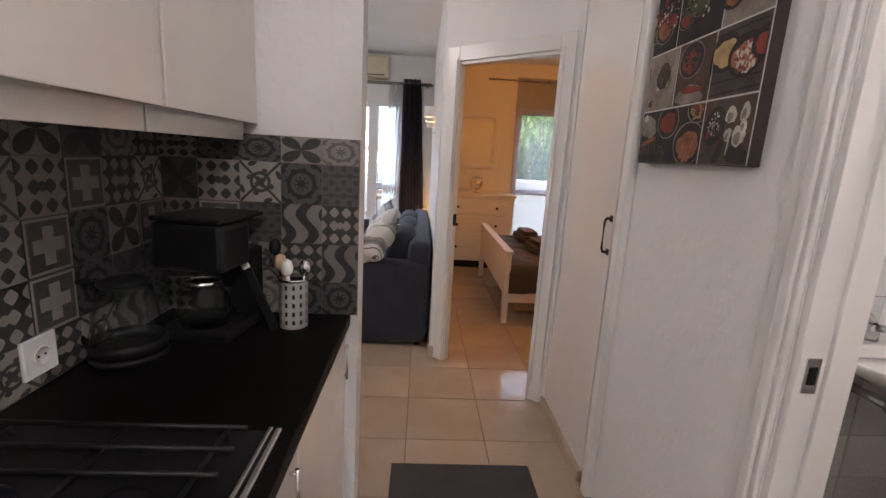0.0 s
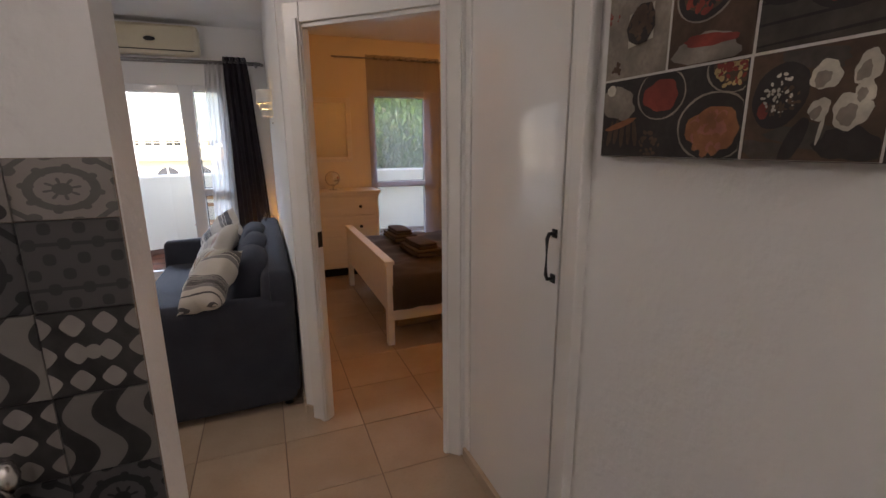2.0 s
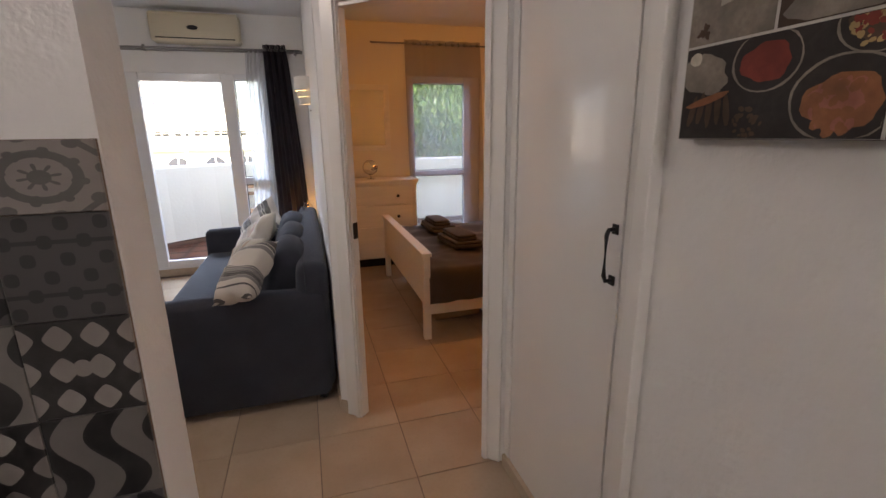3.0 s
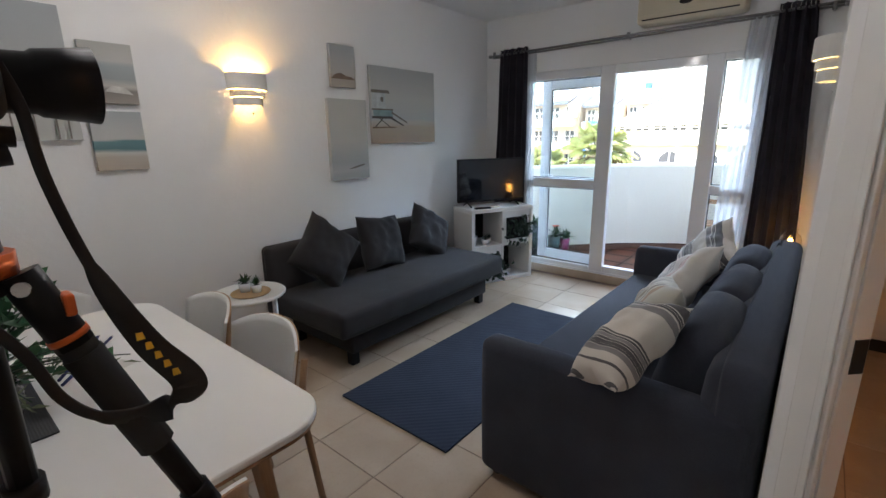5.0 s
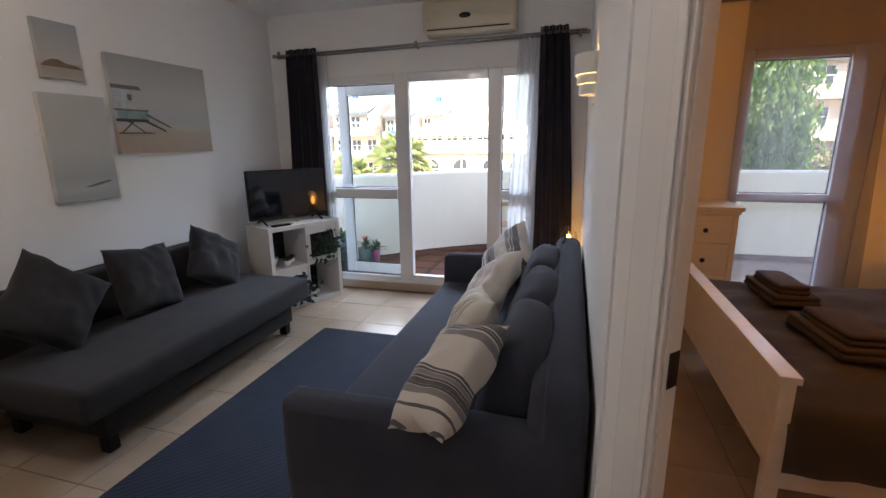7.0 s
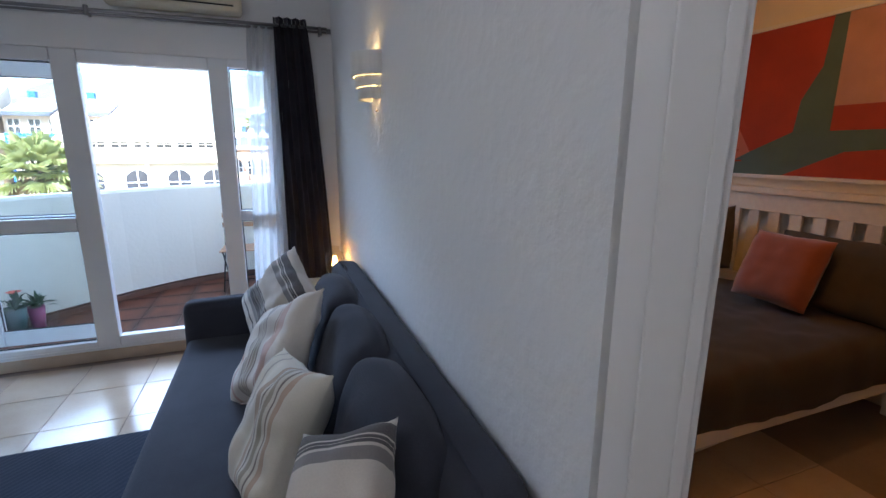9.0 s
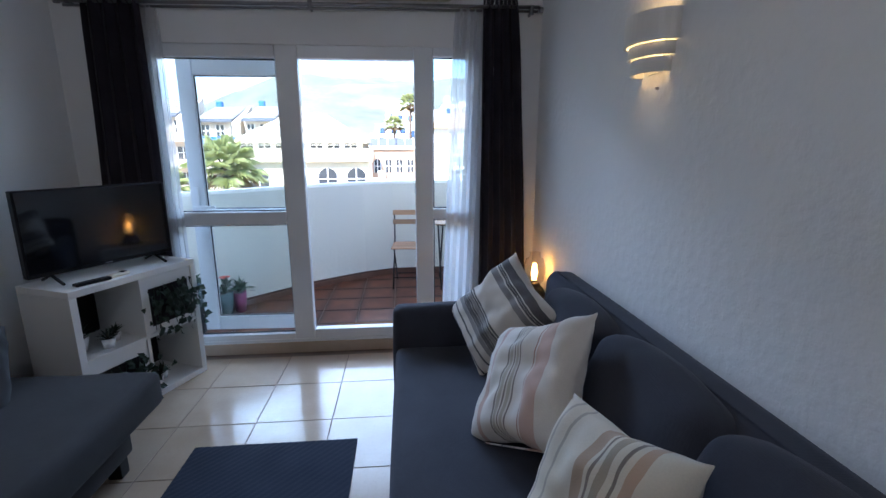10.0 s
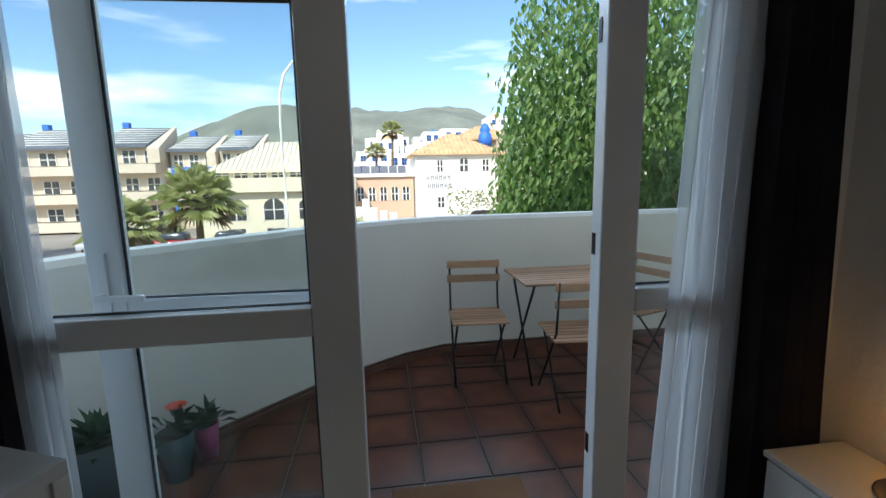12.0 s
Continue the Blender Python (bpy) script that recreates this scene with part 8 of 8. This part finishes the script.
fan_palm((-1.6, 70.0, G0), 9.0, 1.8, "tall thin fan palm among the houses", 5, 26)

ficus = thing("weeping_fig", "dense weeping fig tree with glossy hanging leaves", "tree", pose(2.28, 11.75, G0))
bm = bmesh.new()
tube(bm, [(0, 0, 0), (0.1, 0.05, 1.6), (0.0, 0.1, 3.0), (0.15, 0.0, 4.2)], 0.22, 10)
part("trunk", bm, surface("fig_bark", (0.20, 0.17, 0.14), 0.9, vary=0.3, large=5, fine=40, bump=0.5), ficus)
rr = random.Random(9)
limbs = bmesh.new()
leaves = bmesh.new()
for k in range(26):
    a, el = rr.uniform(0, 6.28), rr.uniform(0.2, 1.3)
    d = Vector((math.cos(a) * math.cos(el), math.sin(a) * math.cos(el), math.sin(el)))
    p0 = Vector((0.1, 0.05, rr.uniform(2.6, 4.2)))
    e = p0 + Vector((d.x * 1.15, d.y * 1.1, d.z * 2.8))
    tube(limbs, [p0, p0.lerp(e, 0.5) + Vector((0, 0, 0.25)), e], 0.05, 6)
part("limbs", limbs, M_OAK, ficus)
for k in range(2200):
    # strands hang from a domed, lumpy crown
    a, u = rr.uniform(0, 6.28), rr.random() ** 0.45
    lump = 1 + 0.20 * noise.noise(Vector((math.cos(a) * 1.7, math.sin(a) * 1.7, 3)))
    R = 1.80 * lump
    x, y = R * u * math.cos(a), R * u * math.sin(a) * 0.85
    topz = 4.5 + 4.4 * max(0.0, 1 - (u * 0.97) ** 6) ** 0.5 + rr.uniform(-0.6, 0.4)
    L = rr.uniform(0.7, 2.4)
    start = rr.uniform(4.9 - 0.6 * rr.random(), max(5.0, topz))
    n_ = int(L / 0.13)
    for q in range(n_):
        z = start - q * 0.13
        if z < 4.35:
            break
        p = Vector((x + rr.gauss(0, 0.07), y + rr.gauss(0, 0.07), z))
        b = rr.uniform(0, 6.28)
        way = Vector((math.cos(b) * 0.7, math.sin(b) * 0.7, -1.0))
        fan_leaf(leaves, p, way, Vector((math.cos(b + 1), math.sin(b + 1), 0.8)), rr.uniform(0.11, 0.17), rr.uniform(0.045, 0.07), 0.12)
part("crown", leaves, leafy("fig_leaf", (0.05, 0.13, 0.025), (0.24, 0.36, 0.09)), ficus, "glossy hanging green leaves")


def bush(name, label, centre, size, leaves_n, material, seed, L=0.16):
    p = thing(name, label, "hedge", pose(*centre))
    rr = random.Random(seed)
    bm = bmesh.new()
    for k in range(leaves_n):
        u = Vector((rr.uniform(-1, 1), rr.uniform(-1, 1), rr.uniform(-1, 1)))
        q = max(abs(u.x), abs(u.y), abs(u.z)) or 1
        u = u / q * rr.uniform(0.75, 1.08)
        p_ = Vector((u.x * size[0], u.y * size[1], u.z * size[2])) + Vector((0, 0, 0.2 * noise.noise(u * 3)))
        fan_leaf(bm, p_, (rr.uniform(-1, 1), rr.uniform(-1, 1), rr.uniform(-0.6, 1)), (rr.uniform(-1, 1), rr.uniform(-1, 1), 1), L * rr.uniform(0.7, 1.3), L * 0.45)
    part("leaves", bm, material, p)
    # solid dark block added in place of the shaded inside of the foliage
    part("dark_core", soft_box(-size[0] * 0.7, -size[1] * 0.7, -size[2], size[0] * 0.7, size[1] * 0.7, size[2] * 0.7, r=0.2, puff=0.05, cuts=3), M_SOIL_SHADE, p)


M_HEDGE = leafy("hedge_leaf", (0.16, 0.20, 0.04), (0.34, 0.36, 0.10))
bush("garden_hedge", "yellow-green clipped hedge below the fig tree", (4.2, 23.0, -1.65), (2.6, 0.9, 2.35), 4200, M_HEDGE, 5)
bush("garden_hedge", "green hedge beside the fig tree", (9.0, 22.0, -1.5), (3.2, 1.0, 2.3), 3000, M_HEDGE, 6)
for i, (x, y, s) in enumerate(((-19, 45, 1.1), (-4.2, 46, 0.9), (-32, 44, 1.3), (15, 40, 2.2), (20, 46, 2.6))):
    bush("street_shrub", "green shrub beside the street", (x, y, G0 + s), (s * 1.3, s, s), 900, M_PALMLEAF, 50 + i, 0.3)

# street lamp, cars, railing
lamp = thing("street_lamp", "tall curved white street lamp", "street lamp", pose(-6.7, 32.5, G0))
bm = bmesh.new()
tube(bm, [(0, 0, 0), (0, 0, 4.0), (0.0, 0, 8.5), (0.08, 0, 10.2), (0.35, 0, 11.2), (0.9, 0, 11.9), (1.5, 0, 12.2)], 0.075, 10)
part("pole", bm, M_WHITEWALL, lamp)
part("lantern", boxed(1.4, -0.12, 12.12, 2.1, 0.12, 12.26, bevel=0.04), M_WHITEWALL, lamp)


def car(at, turn, colour, label):
    c = thing("parked_car", label, "car", pose(*at, 0, 0, turn), "parked cars")
    bm = soft_box(-2.0, -0.85, 0.28, 2.0, 0.85, 0.85, r=0.18, puff=0.04, cuts=4)
    part("body", bm, surface("car_paint", colour, 0.2, vary=0.05, large=2, coat=0.6), c)
    bm = soft_box(-1.2, -0.72, 0.84, 1.05, 0.72, 1.42, r=0.2, puff=0.02, cuts=4)
    for v in bm.verts:
        f = max(0, (v.co.z - 0.84) / 0.58)
        v.co.x *= 1 - 0.22 * f
        v.co.y *= 1 - 0.12 * f
    part("cabin", bm, M_PANE_SHADE, c)
    for x in (-1.25, 1.25):
        for y in (-0.86, 0.70):
            w_ = part("wheel", rodded(((x, y, 0.31), (x, y + 0.16, 0.31), 0.31), segs=18), M_RUBBER, c)
            part("rim", rodded(((x, y - 0.01, 0.31), (x, y + 0.17, 0.31), 0.19), segs=14), M_STEEL, w_)


for i, (x, col, lb) in enumerate(((-13.4, (0.08, 0.09, 0.10), "dark grey car parked beside the street"), (-9.4, (0.05, 0.06, 0.08), "dark blue car parked beside the street"), (-17.6, (0.35, 0.03, 0.03), "red car parked beside the street"), (-22.5, (0.5, 0.5, 0.5), "silver car parked beside the street"))):
    car((x, 43.5, G0), 2, col, lb)
fence = thing("street_railing", "white tubular railing beside the street", "railing")
for k in range(7):
    part("post", rodded(((-31 + 1.0 * k, 36.2 + 0.6 * k, G0), (-31 + 1.0 * k, 36.2 + 0.6 * k, G0 + 1.05), 0.035), segs=8), M_WHITEWALL, fence)
for z in (0.55, 1.03):
    part("rail", rodded(((-31, 36.2, G0 + z), (-25, 39.8, G0 + z), 0.03), segs=8), M_WHITEWALL, fence)

# pieces of floors and walls
def tile_mesh(name, w_, d_, t_, material, bevel=0.0015):
    bm = boxed(-w_ / 2, -d_ / 2, -t_, w_ / 2, d_ / 2, 0.0)
    tops = [e for e in bm.edges if all(v.co.z > -1e-6 for v in e.verts)]
    bmesh.ops.bevel(bm, geom=tops, offset=bevel, segments=1, affect="EDGES")
    me = bpy.data.meshes.new(name)
    bm.to_mesh(me)
    bm.free()
    me.materials.append(material)
    return me


TILE = 0.4085
rt = random.Random(3)
cream = tile_mesh("tile", TILE - 0.0045, TILE - 0.0045, 0.0085, M_TILE)


def lay(me, x, y, z, parent, jitter=0.0006):
    ob = new("tile", me)
    ob.parent = parent
    ob.matrix_basis = pose(x, y, z + rt.uniform(-jitter, 0), rt.uniform(-0.04, 0.04), rt.uniform(-0.04, 0.04), 0)
    return ob


for i in range(-9, 8):
    for j in range(-6, 11):
        x, y = 0.518 + (i + 0.5) * TILE, 2.70 + (j + 0.5) * TILE
        inside = (-2.98 < x < 0.4 and 1.75 < y < 6.55) or (-0.35 < x < 1.0 and -0.2 < y < 2.9) or (0.2 < x < 2.3 and 2.8 < y < 6.2)
        if inside:
            lay(cream, x, y, 0.0, floor)
slab = bpy.data.objects["balcony_slab"]
BT = 0.335
terra = tile_mesh("tile", BT - 0.006, BT - 0.006, 0.010, M_TERRA)
for i in range(-6, 8):
    for j in range(-3, 4):
        x, y = -1.137 + (i + 0.5) * BT, 7.43 + (j + 0.5) * BT
        if y < 8.75 and y > 6.6 and -2.9 < x < 1.4 and x + y > 4.55:
            lay(terra, x, y, GZ, slab)


# patterned kitchen tiles: eight designs drawn on the tile face
def patterned(name, kind, a, b):
    m, nt, bsdf = nodes_of(name)
    tc = nt.nodes.new("ShaderNodeTexCoord")
    sep = nt.nodes.new("ShaderNodeSeparateXYZ")
    nt.links.new(tc.outputs["Object"], sep.inputs[0])
    s = 1 / 0.125
    x = maths(nt, "MULTIPLY", sep.outputs[0], s)
    y = maths(nt, "MULTIPLY", sep.outputs[1], s)
    ax, ay = maths(nt, "ABSOLUTE", x), maths(nt, "ABSOLUTE", y)
    r = maths(nt, "SQRT", maths(nt, "ADD", maths(nt, "MULTIPLY", x, x), maths(nt, "MULTIPLY", y, y)))
    ang = maths(nt, "ARCTAN2", y, x)

    def waves(v, f):
        return maths(nt, "SINE", maths(nt, "MULTIPLY", v, f))

    def near(v, at, w_):
        return maths(nt, "LESS_THAN", maths(nt, "ABSOLUTE", maths(nt, "SUBTRACT", v, at)), w_)

    def either(*vs):
        out = vs[0]
        for v in vs[1:]:
            out = maths(nt, "MAXIMUM", out, v)
        return out

    if kind == "petals":
        f = maths(nt, "LESS_THAN", r, maths(nt, "MULTIPLY", maths(nt, "ABSOLUTE", waves(ang, 2.0)), 0.62))
    elif kind == "checks":
        u, v = maths(nt, "ADD", x, y), maths(nt, "SUBTRACT", x, y)
        f = maths(nt, "GREATER_THAN", maths(nt, "MULTIPLY", waves(u, 9.4), waves(v, 9.4)), 0.12)
        f = either(f, maths(nt, "LESS_THAN", r, 0.09))
    elif kind == "rings":
        f = either(near(r, 0.32, 0.05), maths(nt, "LESS_THAN", r, 0.1), near(maths(nt, "ADD", ax, ay), 0.82, 0.05), maths(nt, "GREATER_THAN", maths(nt, "MULTIPLY", waves(ang, 8.0), waves(r, 14.0)), 0.45))
    elif kind == "cross":
        arm = either(maths(nt, "MULTIPLY", maths(nt, "LESS_THAN", ax, 0.12), maths(nt, "LESS_THAN", ay, 0.34)), maths(nt, "MULTIPLY", maths(nt, "LESS_THAN", ay, 0.12), maths(nt, "LESS_THAN", ax, 0.34)))
        f = maths(nt, "SUBTRACT", 1.0, either(arm, near(maths(nt, "MAXIMUM", ax, ay), 0.46, 0.025)))
    elif kind == "swirl":
        f = maths(nt, "GREATER_THAN", waves(maths(nt, "ADD", x, maths(nt, "MULTIPLY", waves(y, 6.3), 0.16)), 11.0), 0.1)
    elif kind == "dots":
        f = maths(nt, "GREATER_THAN", maths(nt, "MULTIPLY", waves(x, 18.8), waves(y, 18.8)), 0.35)
        f = either(f, near(ay, 0.25, 0.02))
    elif kind == "star":
        f = either(near(ax, ay, 0.045), maths(nt, "LESS_THAN", r, 0.10), near(r, 0.22, 0.04), maths(nt, "GREATER_THAN", maths(nt, "MULTIPLY", waves(ang, 4.0), waves(r, 16.0)), 0.6))
    else:
        f = maths(nt, "GREATER_THAN", maths(nt, "ADD", waves(maths(nt, "ADD", ax, ay), 19.0), waves(maths(nt, "MAXIMUM", ax, ay), 15.0)), 0.5)
    wear = noise_node(nt, 30.0, 5.0)
    col = blend(nt, f, a, b)
    col = blend(nt, maths(nt, "MULTIPLY", wear.outputs["Fac"], 0.45), col, tuple(0.5 * (p + q) for p, q in zip(a, b)))
    info = nt.nodes.new("ShaderNodeObjectInfo")
    hsv = nt.nodes.new("ShaderNodeHueSaturation")
    nt.links.new(maths(nt, "MULTIPLY_ADD", info.outputs["Random"], 0.25, 0.85), hsv.inputs["Value"])
    nt.links.new(col, hsv.inputs["Color"])
    nt.links.new(hsv.outputs["Color"], bsdf.inputs["Base Color"])
    bsdf.inputs["Roughness"].default_value = 0.38
    return m


PALE, GREY, INK, MID = (0.28, 0.255, 0.235), (0.10, 0.097, 0.097), (0.010, 0.010, 0.012), (0.045, 0.043, 0.045)
designs = [tile_mesh("tile", 0.1255, 0.1255, 0.005, patterned("tile_" + k + "_" + str(i), k, a, b), 0.0008) for i, (k, a, b) in enumerate((
    ("petals", PALE, INK), ("checks", PALE, INK), ("rings", PALE, GREY), ("cross", PALE, MID), ("swirl", (0.22, 0.205, 0.19), INK), ("dots", GREY, MID), ("star", PALE, MID), ("lattice", GREY, INK),
    ("checks", INK, PALE), ("rings", GREY, INK), ("star", (0.36, 0.33, 0.29), INK), ("petals", GREY, MID)))]
kt = random.Random(12)
splash = structure("tile_backing", boxed(-0.676, 1.6535, 0.90, -0.066, 1.6565, 1.472), M_GROUT, "patterned black and white tiles on the kitchen end wall", "wall tiles")
splash2 = structure("tile_backing_side", boxed(-0.6795, -0.3, 0.90, -0.6765, 1.653, 1.505), M_GROUT, "patterned black and white tiles behind the worktop", "wall tiles")
PITCH = 0.127
rows_z = [(0.9005, 1.0095)] + [(1.0105 + PITCH * k, 1.0105 + PITCH * (k + 1) - 0.001) for k in range(3)] + [(1.3915, 1.4715)]
END_WALL = ((9, 9, 2, 7, 1), (4, 8, 6, 6, 9), (8, 4, 5, 3, 1), (5, 9, 10, 1, 11), (2, 0, 9, 7, 1))     # designs, from below, outwards in
for (za, zb), kinds in zip(rows_z, END_WALL):
    for k in range(5):
        xb = -0.0665 if k == 0 else -0.183 - PITCH * (k - 1)
        xa = (-0.183 if k == 0 else xb - PITCH) + 0.001
        xa = max(xa, -0.675)
        if xb - xa < 0.02:
            continue
        ob = new("tile", designs[kinds[k]])
        ob.parent = splash
        ob.matrix_basis = pose((xa + xb) / 2, 1.6485, (za + zb) / 2, 90, 0, 0) @ Matrix.Diagonal(((xb - xa) / 0.126, (zb - za) / 0.126, 1, 1))
    for k in range(14):
        yb = 1.6470 - PITCH * k
        if yb < 0.0:
            break
        ob = new("tile", designs[kt.randrange(12)])
        ob.parent = splash2
        z1_ = zb if zb < 1.45 else 1.504
        ob.matrix_basis = pose(-0.6715, yb - PITCH / 2, (za + z1_) / 2, 90, 0, 90) @ Matrix.Diagonal((1, (z1_ - za) / 0.126, 1, 1))
# bathroom wall tiles
bt_back = structure("tile_backing_bathroom", boxed(1.05, 1.8105, 0, 2.59, 1.8145, 2.3), M_GROUT, "white and grey bathroom wall tiles", "wall tiles")
white_t = tile_mesh("tile", 0.297, 0.197, 0.005, M_BATHTILE, 0.001)
grey_t = tile_mesh("tile", 0.297, 0.197, 0.005, M_BATHGREY, 0.001)
for i in range(5):
    for j in range(11):
        ob = new("tile", grey_t if j < 4 else white_t)
        ob.parent = bt_back
        ob.matrix_basis = pose(1.05 + 0.15 + 0.30 * i, 1.8095 - 0.0035, 0.10 + 0.20 * j, 90)
